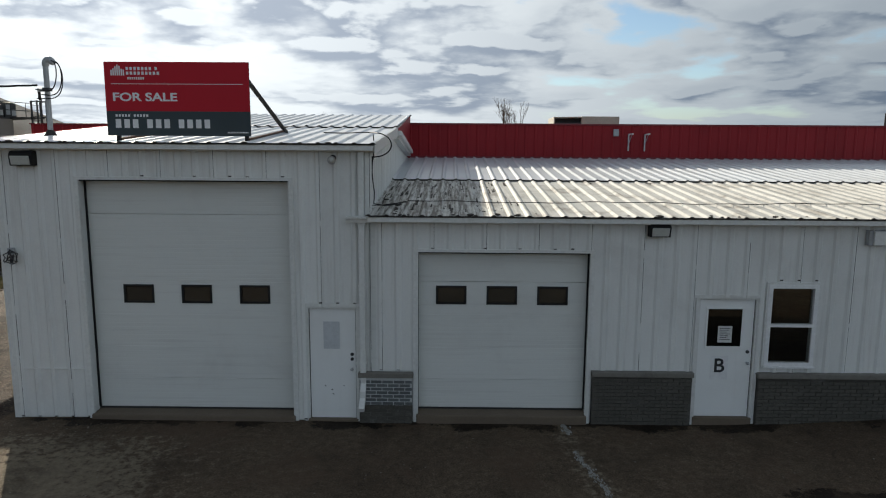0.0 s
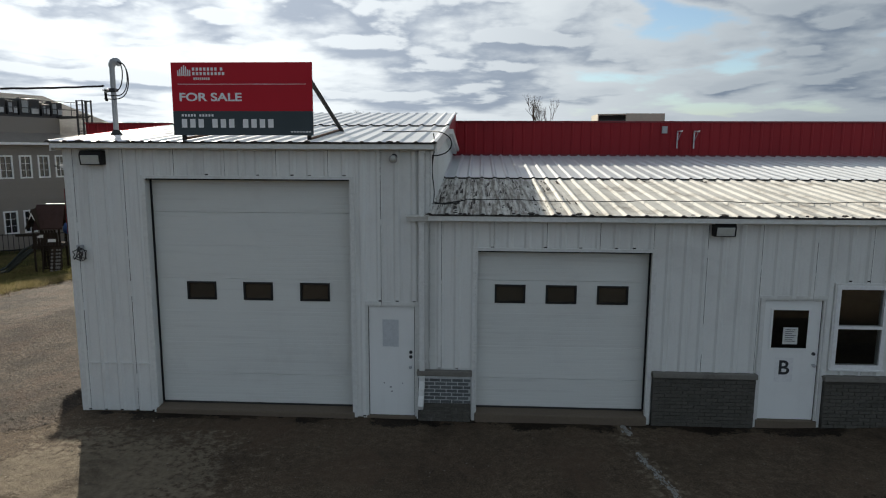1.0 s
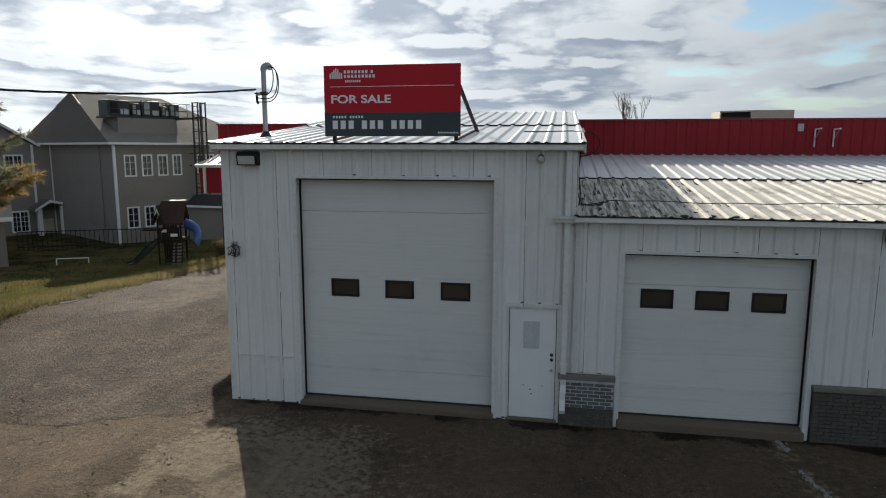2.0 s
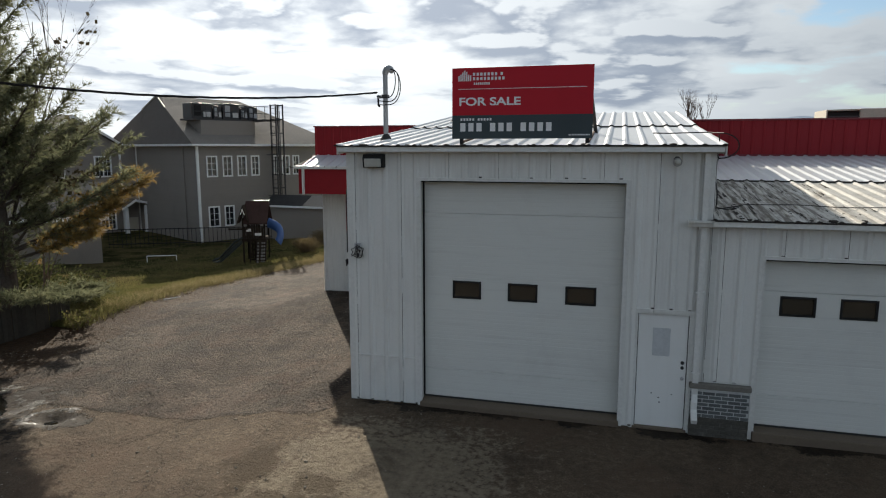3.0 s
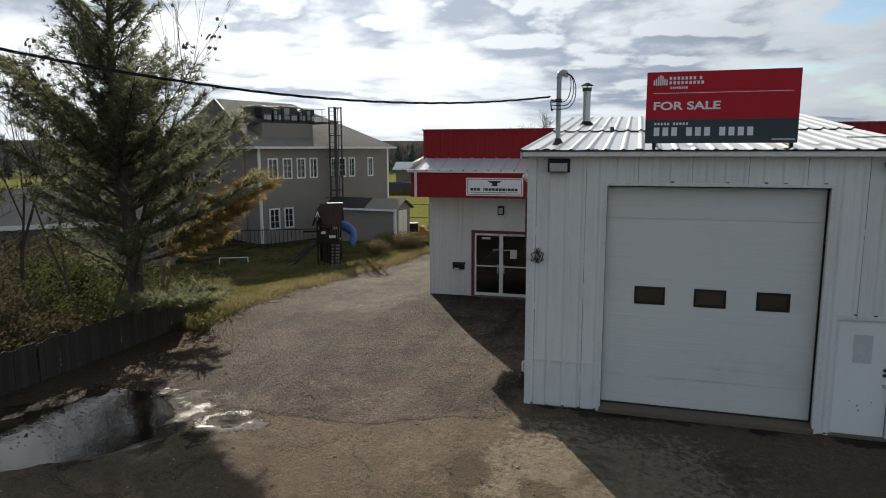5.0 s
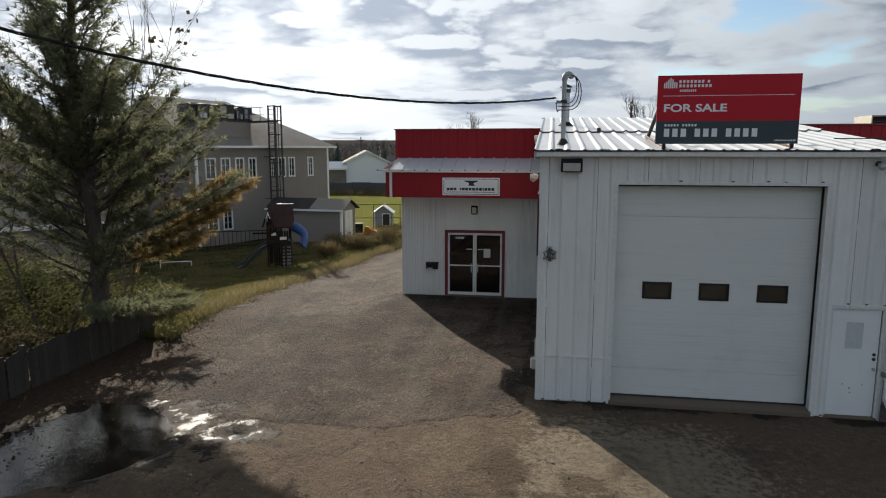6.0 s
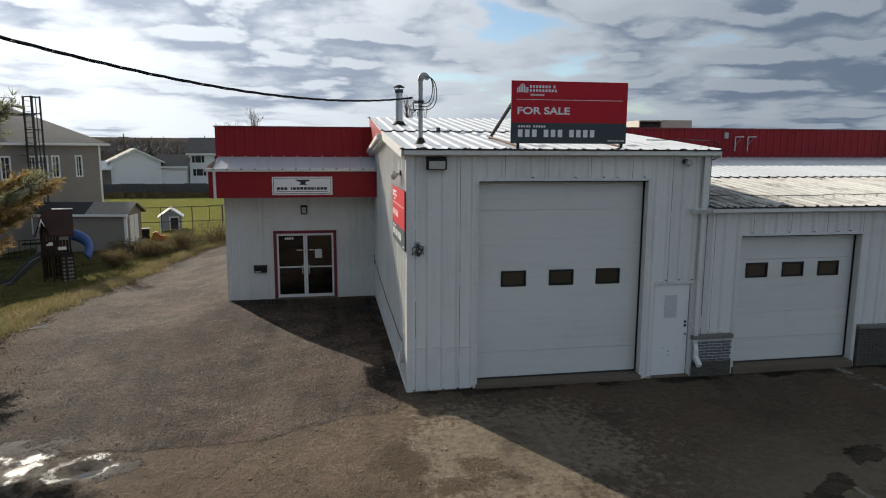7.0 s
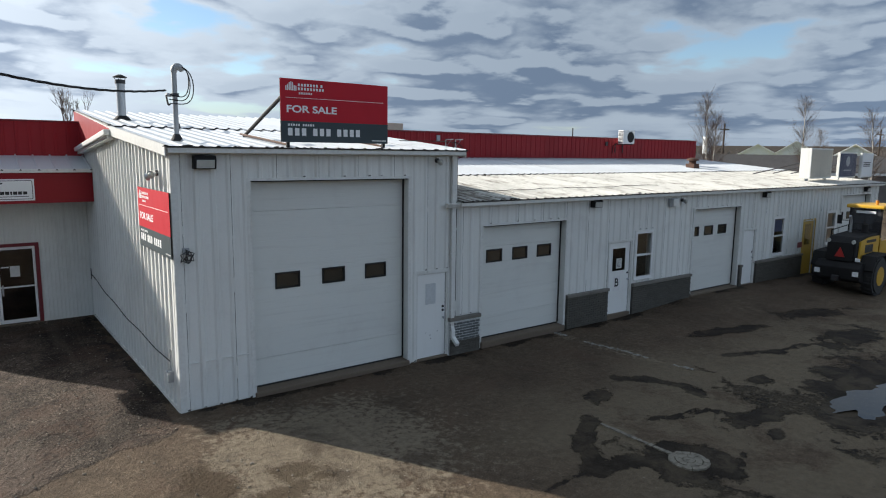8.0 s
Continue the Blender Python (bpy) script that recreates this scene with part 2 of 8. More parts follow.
def leaf_material(name, color, other, amount=0.5, thin=0.45):
    m = bpy.data.materials.new(name)
    m.use_nodes = True
    n = Nodes(m.node_tree)
    isle = n.add("ShaderNodeNewGeometry").outputs["Random Per Island"]
    at = n.add("ShaderNodeTexCoord").outputs["Object"]
    patch = n.ramp(n.noise(at, 0.8, 3.0), 0.35, 0.7)
    col = n.mix(n.math("MULTIPLY", n.math("ADD", isle, patch), amount), color, other)
    b = n.add("ShaderNodeBsdfPrincipled", {"Base Color": col, "Roughness": 0.85, "Specular IOR Level": 0.1})
    t = n.add("ShaderNodeBsdfTranslucent", {"Color": col})
    s = n.add("ShaderNodeMixShader", {0: thin, 1: b.outputs[0], 2: t.outputs[0]})
    n.add("ShaderNodeOutputMaterial", {"Surface": s.outputs[0]})
    return m


NEEDLES = leaf_material("pine_needles", (0.114, 0.128, 0.076), (0.222, 0.224, 0.132), thin=0.62)
RUSTY_NEEDLES = leaf_material("dying_needles", (0.36, 0.225, 0.075), (0.26, 0.205, 0.09), thin=0.6)
GREEN_SHRUB = leaf_material("shrub_leaves", (0.042, 0.054, 0.020), (0.078, 0.072, 0.030))
DRY_LEAVES = leaf_material("dry_leaves", (0.095, 0.058, 0.030), (0.055, 0.036, 0.022))
VINE_LEAVES = leaf_material("dark_leaves", (0.045, 0.040, 0.024), (0.080, 0.062, 0.034))
GRASS_BLADES = leaf_material("grass_blades", (0.085, 0.098, 0.032), (0.205, 0.172, 0.078), 0.55)
DRY_GRASS = leaf_material("dry_weeds", (0.16, 0.125, 0.065), (0.10, 0.075, 0.04))

# the ground: asphalt, gravel, worn concrete, grass and wet patches, told apart by the sheet's own layers
GROUND = bpy.data.materials.new("ground")
GROUND.use_nodes = True
g = Nodes(GROUND.node_tree)
g_at = g.add("ShaderNodeTexCoord").outputs["Object"]


def layer(name):
    n = g.add("ShaderNodeAttribute")
    n.attribute_name = name
    return n.outputs["Fac"]


g_y = g.add("ShaderNodeSeparateXYZ", {0: g_at}).outputs[1]
g_fine = g.noise(g_at, 7.0, 9.0, 0.75)
g_mid = g.noise(g_at, 0.9, 7.0, 0.62, 0.4)
g_wide = g.noise(g_at, 0.22, 5.0, 0.6, 0.6)
g_grit = g.noise(g_at, 20.0, 6.0, 0.85)
lumps = g.add("ShaderNodeTexVoronoi", {"Vector": g_at, "Scale": 13.0})
lump = g.add("ShaderNodeSeparateColor", {0: lumps.outputs["Color"]})
chips = g.add("ShaderNodeTexVoronoi", {"Vector": g_at, "Scale": 34.0})
chip = g.add("ShaderNodeSeparateColor", {0: chips.outputs["Color"]})
pebble = g.add("ShaderNodeTexVoronoi", {"Vector": g_at, "Scale": 24.0})
stone = g.add("ShaderNodeSeparateColor", {0: pebble.outputs["Color"]})
stone_on = g.math("MULTIPLY", g.ramp(stone.outputs[0], 0.72, 0.86), g.ramp(pebble.outputs["Distance"], 0.22, 0.40, 1.0, 0.0))
warp = g.add("ShaderNodeVectorMath", {0: g_at, 1: g.scaled(g.add("ShaderNodeTexNoise", {"Vector": g_at, "Scale": 0.9, "Detail": 8.0, "Roughness": 0.65}).outputs[1], 2.2)})
warp.operation = "ADD"


def cracks(scale, wide, keep):
    v = g.add("ShaderNodeTexVoronoi", {"Vector": warp.outputs[0], "Scale": scale})
    v.feature = "DISTANCE_TO_EDGE"
    return g.math("MULTIPLY", g.ramp(v.outputs["Distance"], wide * 0.25, wide, 1.0, 0.0), keep)


crack = g.math("MAXIMUM", cracks(0.30, 0.006, g.ramp(g_wide, 0.50, 0.62)), cracks(1.1, 0.014, g.ramp(g_mid, 0.57, 0.68)))
ruddy = g.ramp(g.noise(warp.outputs[0], 0.8, 6.0, 0.65), 0.50, 0.62)
asphalt = g.mix(g.ramp(g_fine, 0.25, 0.8), (0.076, 0.056, 0.037), (0.190, 0.145, 0.096))
asphalt = g.mix(g.ramp(g_mid, 0.44, 0.66, 0.0, 0.45), asphalt, (0.054, 0.040, 0.027))
asphalt = g.mix(g.ramp(g_wide, 0.46, 0.62, 0.0, 0.45), asphalt, (0.078, 0.055, 0.037))
asphalt = g.mix(1.0, asphalt, g.scaled((1, 1, 1), g.ramp(g.noise(g_at, 42.0, 5.0, 0.8), 0.30, 0.70, 0.45, 1.35)), "MULTIPLY")
asphalt = g.mix(g.math("MULTIPLY", ruddy, 0.5), asphalt, (0.105, 0.070, 0.046))
asphalt = g.times(asphalt, (1.02, 0.99, 1.01))
# dry tan patches between the damp ones; they also lift the shaded yard's colour
dry = g.math("MULTIPLY", g.ramp(g.noise(warp.outputs[0], 0.42, 7.0, 0.62), 0.36, 0.50), layer("shaded_yard"))
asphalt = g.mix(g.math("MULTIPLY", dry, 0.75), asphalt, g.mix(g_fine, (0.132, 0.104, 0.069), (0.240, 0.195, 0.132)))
asphalt = g.mix(g.math("MULTIPLY", stone_on, 0.35), asphalt, (0.16, 0.14, 0.11))
gravel = g.mix(g.ramp(g_grit, 0.38, 0.64), (0.020, 0.013, 0.008), (0.140, 0.108, 0.074))
gravel = g.mix(0.38, gravel, g.mix(g.math("POWER", chip.outputs[1], 2.2), (0.010, 0.007, 0.004), (0.300, 0.235, 0.165)))
gravel = g.mix(1.0, gravel, g.scaled((1, 1, 1), g.math("ADD", 0.78, g.math("MULTIPLY", lump.outputs[1], 0.44))), "MULTIPLY")
gravel = g.mix(g.ramp(g_mid, 0.42, 0.60, 0.0, 0.6), gravel, (0.036, 0.025, 0.016))
gravel = g.mix(g.ramp(g_wide, 0.45, 0.60, 0.0, 0.5), gravel, (0.118, 0.080, 0.056))
gravel = g.mix(1.0, gravel, g.scaled((1, 1, 1), g.ramp(g.noise(warp.outputs[0], 0.55, 7.0, 0.66), 0.38, 0.62, 0.52, 1.36)), "MULTIPLY")
tracks = g.ramp(g.noise(g.times(g_at, (1.3, 0.10, 1.0)), 1.0, 5.0, 0.6, 0.3), 0.50, 0.66)
gravel = g.mix(g.math("MULTIPLY", ruddy, 0.6), gravel, (0.098, 0.060, 0.038))
clods = g.ramp(g.noise(g_at, 3.2, 6.0, 0.75, 0.3), 0.53, 0.63)
gravel = g.mix(g.math("MULTIPLY", clods, 0.75), gravel, (0.036, 0.026, 0.018))
gravel = g.mix(g.math("MULTIPLY", tracks, 0.35), gravel, (0.135, 0.108, 0.076))
gravel = g.mix(1.0, gravel, g.scaled((1, 1, 1), g.ramp(g.noise(g_at, 46.0, 5.0, 0.85), 0.30, 0.70, 0.45, 1.40)), "MULTIPLY")
gravel = g.times(gravel, (0.88, 0.885, 0.98))
gravel = g.mix(g.math("MULTIPLY", stone_on, 0.35), gravel, (0.22, 0.20, 0.17))
pale = g.mix(g.ramp(g_fine, 0.25, 0.8), (0.130, 0.101, 0.069), (0.270, 0.222, 0.160))
pale = g.mix(g.ramp(g_mid, 0.5, 0.68, 0.0, 0.75), pale, (0.070, 0.053, 0.037))
turf = g.mix(g.noise(g_at, 6.0, 7.0, 0.75), (0.045, 0.040, 0.018), (0.150, 0.118, 0.058))
field = g.mix(g.noise(g_at, 1.2, 7.0, 0.7), (0.145, 0.158, 0.042), (0.225, 0.212, 0.075))
turf = g.mix(g.ramp(g.noise(g_at, 0.55, 6.0, 0.65), 0.40, 0.60), turf, (0.038, 0.040, 0.018))
turf = g.mix(g.ramp(g_y, 43.0, 47.0), turf, field)
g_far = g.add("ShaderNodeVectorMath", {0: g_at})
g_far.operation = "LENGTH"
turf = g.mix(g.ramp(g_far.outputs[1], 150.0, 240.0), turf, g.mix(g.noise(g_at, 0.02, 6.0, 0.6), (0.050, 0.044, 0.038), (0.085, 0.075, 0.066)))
soil = g.mix(g.ramp(g_fine, 0.25, 0.8), (0.028, 0.018, 0.011), (0.095, 0.058, 0.034))
edge = g.math("MULTIPLY", g.math("SUBTRACT", g_fine, 0.5), 0.9)


def mask(name, a=0.42, b=0.58, rag=1.0):
    return g.ramp(g.math("ADD", layer(name), g.math("MULTIPLY", edge, rag)), a, b)


loose = mask("gravel")
rag = g.math("MULTIPLY", g.math("SUBTRACT", g.noise(warp.outputs[0], 1.7, 7.0, 0.68), 0.5), 1.5)
wet = g.ramp(g.math("ADD", g.math("ADD", layer("wet"), rag), g.math("MULTIPLY", edge, 0.5)), 0.43, 0.52)
pools = g.ramp(g.noise(warp.outputs[0], 0.50, 6.0, 0.62), 0.575, 0.61)
wet = g.math("MAXIMUM", wet, g.math("MULTIPLY", pools, mask("shaded_yard", 0.8, 0.95)))
col = g.mix(loose, asphalt, gravel)
crack = g.math("MULTIPLY", crack, g.math("SUBTRACT", 1.0, loose))
col = g.mix(mask("pale", 0.34, 0.60, 1.8), col, pale)
col = g.mix(g.math("MULTIPLY", crack, 0.45), col, (0.022, 0.018, 0.014))
# scattered pale chips of stone
flake = g.add("ShaderNodeTexVoronoi", {"Vector": g_at, "Scale": 9.0})
flake_id = g.add("ShaderNodeSeparateColor", {0: flake.outputs["Color"]})
flake_on = g.math("MULTIPLY", g.ramp(flake_id.outputs[0], 0.92, 0.94), g.ramp(flake.outputs["Distance"], 0.08, 0.17, 1.0, 0.0))
col = g.mix(g.math("MULTIPLY", flake_on, 0.5), col, (0.36, 0.33, 0.28))
col = g.mix(mask("soil"), col, soil)
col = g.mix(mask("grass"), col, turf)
worn = layer("moss")
moss = g.ramp(g.math("ADD", g.math("ADD", worn, g.math("MULTIPLY", rag, 1.3)), g.math("MULTIPLY", edge, 1.5)), 0.44, 0.60)
col = g.mix(g.math("MULTIPLY", moss, g.ramp(g_fine, 0.3, 0.65, 0.5, 0.85)), col, (0.056, 0.038, 0.021))
rim = g.math("MULTIPLY", cracks(3.2, 0.035, g.ramp(worn, 0.10, 0.35)), g.math("SUBTRACT", 1.0, moss))
col = g.mix(g.math("MULTIPLY", rim, 0.6), col, (0.040, 0.029, 0.018))
col = g.mix(g.math("MULTIPLY", wet, g.ramp(g.noise(warp.outputs[0], 1.3, 5.0, 0.6), 0.35, 0.62, 0.62, 0.92)), col, (0.013, 0.010, 0.008))
g_rough = g.ramp(wet, 0.0, 1.0, 0.92, 0.72)
film = g.ramp(g.math("ADD", layer("film"), g.math("ADD", g.math("MULTIPLY", edge, 0.9), g.math("MULTIPLY", g.math("SUBTRACT", g.noise(g_at, 2.2, 3.0), 0.5), 1.2))), 0.42, 0.62)
col = g.mix(g.math("MULTIPLY", film, 0.7), col, (0.014, 0.011, 0.008))
g_rough = g.mix(film, g_rough, (0.40, 0.40, 0.40))
g_spec = g.math("ADD", g.math("MULTIPLY", g.math("SUBTRACT", 1.0, g.math("MAXIMUM", mask("grass"), g.math("MULTIPLY", wet, 0.5))), 0.16), g.math("MULTIPLY", film, 0.22))
g_b = g.add("ShaderNodeBsdfPrincipled", {"Base Color": col, "Roughness": g_rough, "Specular IOR Level": g_spec})
g_h = g.math("ADD", g.math("ADD", g.math("MULTIPLY", g_fine, 0.8), g.math("MULTIPLY", g.math("ADD", g_grit, g.math("MULTIPLY", loose, chip.outputs[2])), 0.5)), g.math("MULTIPLY", crack, -0.8))
g_h = g.math("ADD", g_h, g.math("MULTIPLY", g.math("SUBTRACT", 1.0, lumps.outputs["Distance"]), g.ramp(loose, 0.0, 1.0, 0.25, 0.5)))
g_h = g.math("ADD", g_h, g.math("MULTIPLY", g.noise(g_at, 3.2, 7.0, 0.72), 0.9))
g_h = g.math("MULTIPLY", g_h, g.ramp(wet, 0.0, 1.0, 1.0, 0.3))
g.put(g_b.inputs["Normal"], g.add("ShaderNodeBump", {"Height": g_h, "Strength": 1.0, "Distance": 0.045}).outputs[0])
g.add("ShaderNodeOutputMaterial", {"Surface": g_b.outputs[0]})

WATER = bpy.data.materials.new("puddle_water")
WATER.use_nodes = True
wt = Nodes(WATER.node_tree)
wt_at = wt.add("ShaderNodeTexCoord").outputs["Object"]
wt_b = wt.add("ShaderNodeBsdfPrincipled", {"Base Color": (0.012, 0.010, 0.008), "Roughness": 0.05, "IOR": 1.33, "Specular IOR Level": 0.5})
wt.put(wt_b.inputs["Normal"], wt.add("ShaderNodeBump", {"Height": wt.math("ADD", wt.noise(wt_at, 4.0, 3.0), wt.math("MULTIPLY", wt.noise(wt_at, 19.0, 2.0), 0.35)), "Strength": 0.30, "Distance": 0.016}).outputs[0])
wt.add("ShaderNodeOutputMaterial", {"Surface": wt_b.outputs[0]})

# ---- building blocks ----
class Shape:
    """Corners and faces of one mesh."""

    def __init__(self):
        self.v, self.f = [], []

    def face(self, *pts):
        i = len(self.v)
        self.v += [tuple(p) for p in pts]
        self.f.append(tuple(range(i, i + len(pts))))
        return self

    def box(self, x0, x1, y0, y1, z0, z1):
        i = len(self.v)
        self.v += [(x, y, z) for z in (z0, z1) for y in (y0, y1) for x in (x0, x1)]
        self.f += [tuple(i + k for k in q) for q in ((0, 2, 3, 1), (4, 5, 7, 6), (0, 1, 5, 4), (1, 3, 7, 5), (3, 2, 6, 7), (2, 0, 4, 6))]
        return self

    def tube(self, a, b, r0, r1=None, n=10, caps=True):
        a, b = Vector(a), Vector(b)
        r1 = r0 if r1 is None else r1
        d = (b - a).normalized()
        s = d.orthogonal().normalized()
        t = d.cross(s)
        i = len(self.v)
        for c, r in ((a, r0), (b, r1)):
            self.v += [tuple(c + (s * math.cos(2 * math.pi * k / n) + t * math.sin(2 * math.pi * k / n)) * r) for k in range(n)]
        self.f += [(i + k, i + (k + 1) % n, i + n + (k + 1) % n, i + n + k) for k in range(n)]
        if caps:
            self.f += [tuple(i + k for k in reversed(range(n))), tuple(i + n + k for k in range(n))]
        return self

    def pipe(self, pts, r, n=8):
        for a, b in zip(pts, pts[1:]):
            self.tube(a, b, r, r, n)
        return self

    def hose(self, pts, r, n=10):
        """One bent tube through the points."""
        pts = [Vector(p) for p in pts]
        i = len(self.v)
        s = None
        for k, p in enumerate(pts):
            d = (pts[min(k + 1, len(pts) - 1)] - pts[max(k - 1, 0)]).normalized()
            s = d.orthogonal().normalized() if s is None else (s - d * s.dot(d)).normalized()
            t = d.cross(s)
            self.v += [tuple(p + (s * math.cos(2 * math.pi * j / n) + t * math.sin(2 * math.pi * j / n)) * r) for j in range(n)]
        for k in range(len(pts) - 1):
            self.f += [(i + k * n + j, i + k * n + (j + 1) % n, i + (k + 1) * n + (j + 1) % n, i + (k + 1) * n + j) for j in range(n)]
        return self

    def prism(self, pts, axis, a, b):
        """A flat outline, given in the two other axes, drawn out along one axis from a to b."""
        k = "xyz".index(axis)
        n = len(pts)
        i = len(self.v)
        for w_ in (a, b):
            for p in pts:
                q = list(p)
                q.insert(k, w_)
                self.v.append(tuple(q))
        self.f += [tuple(i + j for j in reversed(range(n))), tuple(i + n + j for j in range(n))]
        self.f += [(i + j, i + (j + 1) % n, i + n + (j + 1) % n, i + n + j) for j in range(n)]
        return self

    def ball(self, c, rx, ry=None, rz=None, n=10):
        ry, rz = ry or rx, rz or rx
        i = len(self.v)
        m = n // 2
        for a in range(m + 1):
            for b in range(n):
                th, ph = math.pi * a / m, 2 * math.pi * b / n
                self.v.append((c[0] + rx * math.sin(th) * math.cos(ph), c[1] + ry * math.sin(th) * math.sin(ph), c[2] + rz * math.cos(th)))
        for a in range(m):
            for b in range(n):
                self.f.append((i + a * n + b, i + (a + 1) * n + b, i + (a + 1) * n + (b + 1) % n, i + a * n + (b + 1) % n))
        return self

    def mesh(self, name, mat, bevel=0.0, smooth=False):
        me = bpy.data.meshes.new(name)
        me.from_pydata(self.v, [], self.f)
        bm = bmesh.new()
        bm.from_mesh(me)
        if bevel or smooth or smooth is None:
            bmesh.ops.remove_doubles(bm, verts=bm.verts, dist=0.0005)
        bmesh.ops.recalc_face_normals(bm, faces=bm.faces)
        if bevel:
            bmesh.ops.bevel(bm, geom=[e for e in bm.edges if e.is_manifold and e.calc_face_angle(0) > 0.6], offset=bevel, segments=2, affect="EDGES", profile=0.6)
        for f in bm.faces:
            f.smooth = bool(smooth)
        bm.to_mesh(me)
        bm.free()
        me.materials.append(mat)
        return me


def part(name, shape, mat, parent=None, label="", bevel=0.0, smooth=False):
    ob = new(name, shape.mesh(name, mat, bevel, smooth))
    ob.parent = parent
    return tagged(ob, label)


def thing(name, at, label, category, group="", kind="", turn=0.0):
    ob = new(name)
    ob.empty_display_size = 0.1
    ob.matrix_basis = pose(*at, 0, 0, turn)
    return tagged(ob, label, category, group, kind)


def setting(name, label, category, at=(0, 0, 0)):
    return thing(name, at, label, category, kind="structure")


def cut(a, b, holes):
    """What is left of the stretch a..b once the holes are taken out."""
    left = [(a, b)]
    for h0, h1 in holes:
        left = [q for s0, s1 in left for q in ((s0, min(s1, h0)), (max(s0, h1), s1)) if q[1] - q[0] > 1e-4]
    return left


def ribbed(parent, mat, place, u0, u1, v0, v1, holes=(), pitch=0.305, base=0.092, top=0.048, high=0.038, sheet=0.915, name="metal_sheet", start=0.0, seams=False, ends=False):
    """Ribbed metal sheets side by side, each an object. place(u, v, n) gives the point n metres off the plane; v0, v1 are numbers or functions of u."""
    lo = v0 if callable(v0) else (lambda u: v0)
    hi = v1 if callable(v1) else (lambda u: v1)
    k0 = math.floor((u0 - start) / sheet)
    k1 = math.ceil((u1 - start) / sheet)
    for k in range(k0, k1):
        a, b = max(u0, start + k * sheet), min(u1, start + (k + 1) * sheet)
        if b - a < 0.02:
            continue
        prof = {a: 0.0, b: 0.0}
        j = math.floor((a - start) / pitch) - 1
        ribs = []
        while start + j * pitch < b + pitch:
            c = start + j * pitch
            ribs.append(c)
            for d in (-base / 2, -top / 2, top / 2, base / 2):
                if a < c + d < b:
                    prof[c + d] = 0.0
            j += 1
        for h in holes:
            for e in h[:2]:
                if a < e < b:
                    prof[e] = 0.0

        def lift(u):
            d = min(abs(u - c) for c in ribs)
            return high if d <= top / 2 + 1e-6 else 0.0 if d >= base / 2 else high * (base / 2 - d) / (base / 2 - top / 2)

        us = sorted(prof)
        tilt = random.uniform(-1, 1) * 0.0015
        sh = Shape()
        for p, q in zip(us, us[1:]):
            if q - p < 1e-5:
                continue
            m_ = (p + q) / 2
            for s0, s1 in cut(-99, 99, [h[2:] for h in holes if h[0] < m_ < h[1]]):
                pts = []
                for u, s in ((p, s0), (q, s0), (q, s1), (p, s1)):
                    v = min(max(s, lo(u)), hi(u))
                    pts.append(place(u, v, lift(u) + 0.002 + tilt))
                if max((Vector(pts[0]) - Vector(pts[3])).length, (Vector(pts[1]) - Vector(pts[2])).length) > 0.005:
                    sh.face(*pts)
        if sh.f:
            part(name, sh, mat, parent)
        if seams:
            # grime that has gathered in the lap between two sheets, here and there along it
            lap = Shape()
            h0, h1 = [h[2:] for h in holes if h[0] - 0.02 < b < h[1] + 0.02], (lo(b), hi(b))
            for s0, s1 in cut(*h1, h0):
                t0 = s0
                while t0 < s1 - 0.05:
                    t1 = min(s1, t0 + random.uniform(0.3, 1.6))
                    off = top / 2 - 0.004
                    g0, g1 = place(b + off - 0.002, t0, high - 0.012), place(b + off + random.uniform(0.001, 0.005), t1, high + 0.0045)
                    lap.box(min(g0[0], g1[0]), max(g0[0], g1[0]), min(g0[1], g1[1]), max(g0[1], g1[1]), min(g0[2], g1[2]), max(g0[2], g1[2]))
                    t0 = t1 + random.choice((0.0, random.uniform(0.02, 0.1), random.uniform(0.1, 0.6)))
            if lap.f:
                part("lap_grime", lap, GRIME_AND_SHADE, parent)
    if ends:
        # dark blocks paint drips and rib-end shade, along the lower edge and above openings
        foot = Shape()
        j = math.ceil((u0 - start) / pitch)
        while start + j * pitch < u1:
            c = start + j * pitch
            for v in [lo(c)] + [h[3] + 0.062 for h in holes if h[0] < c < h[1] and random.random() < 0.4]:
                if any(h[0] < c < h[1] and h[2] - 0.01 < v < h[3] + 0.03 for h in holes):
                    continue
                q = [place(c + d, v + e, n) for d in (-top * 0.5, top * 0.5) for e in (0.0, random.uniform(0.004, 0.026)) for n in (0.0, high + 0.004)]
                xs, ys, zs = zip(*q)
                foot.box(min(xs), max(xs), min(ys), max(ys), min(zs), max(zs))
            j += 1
        tagged(part("rib_ends", foot, GRIME_AND_SHADE, parent), kind="stuff")


def core(name, parent, mat, place, u0, u1, v0, v1, holes, n0, n1, label=""):
    """The body of a wall behind its sheets, with its openings."""
    sh = Shape()
    cuts = sorted({u0, u1, *[e for h in holes for e in h[:2] if u0 < e < u1]})
    for p, q in zip(cuts, cuts[1:]):
        for s0, s1 in cut(v0, v1, [h[2:] for h in holes if h[0] < (p + q) / 2 < h[1]]):
            c = [place(u, v, n) for n in (n0, n1) for v in (s0, s1) for u in (p, q)]
            xs, ys, zs = zip(*c)
            sh.box(min(xs), max(xs), min(ys), max(ys), min(zs), max(zs))
    return part(name, sh, mat, parent, label, smooth=None)


# ---- ground ----
def step(a, b, x):
    t = min(max((x - a) / (b - a), 0.0), 1.0)
    return t * t * (3 - 2 * t)


PUDDLE_Z = -0.43


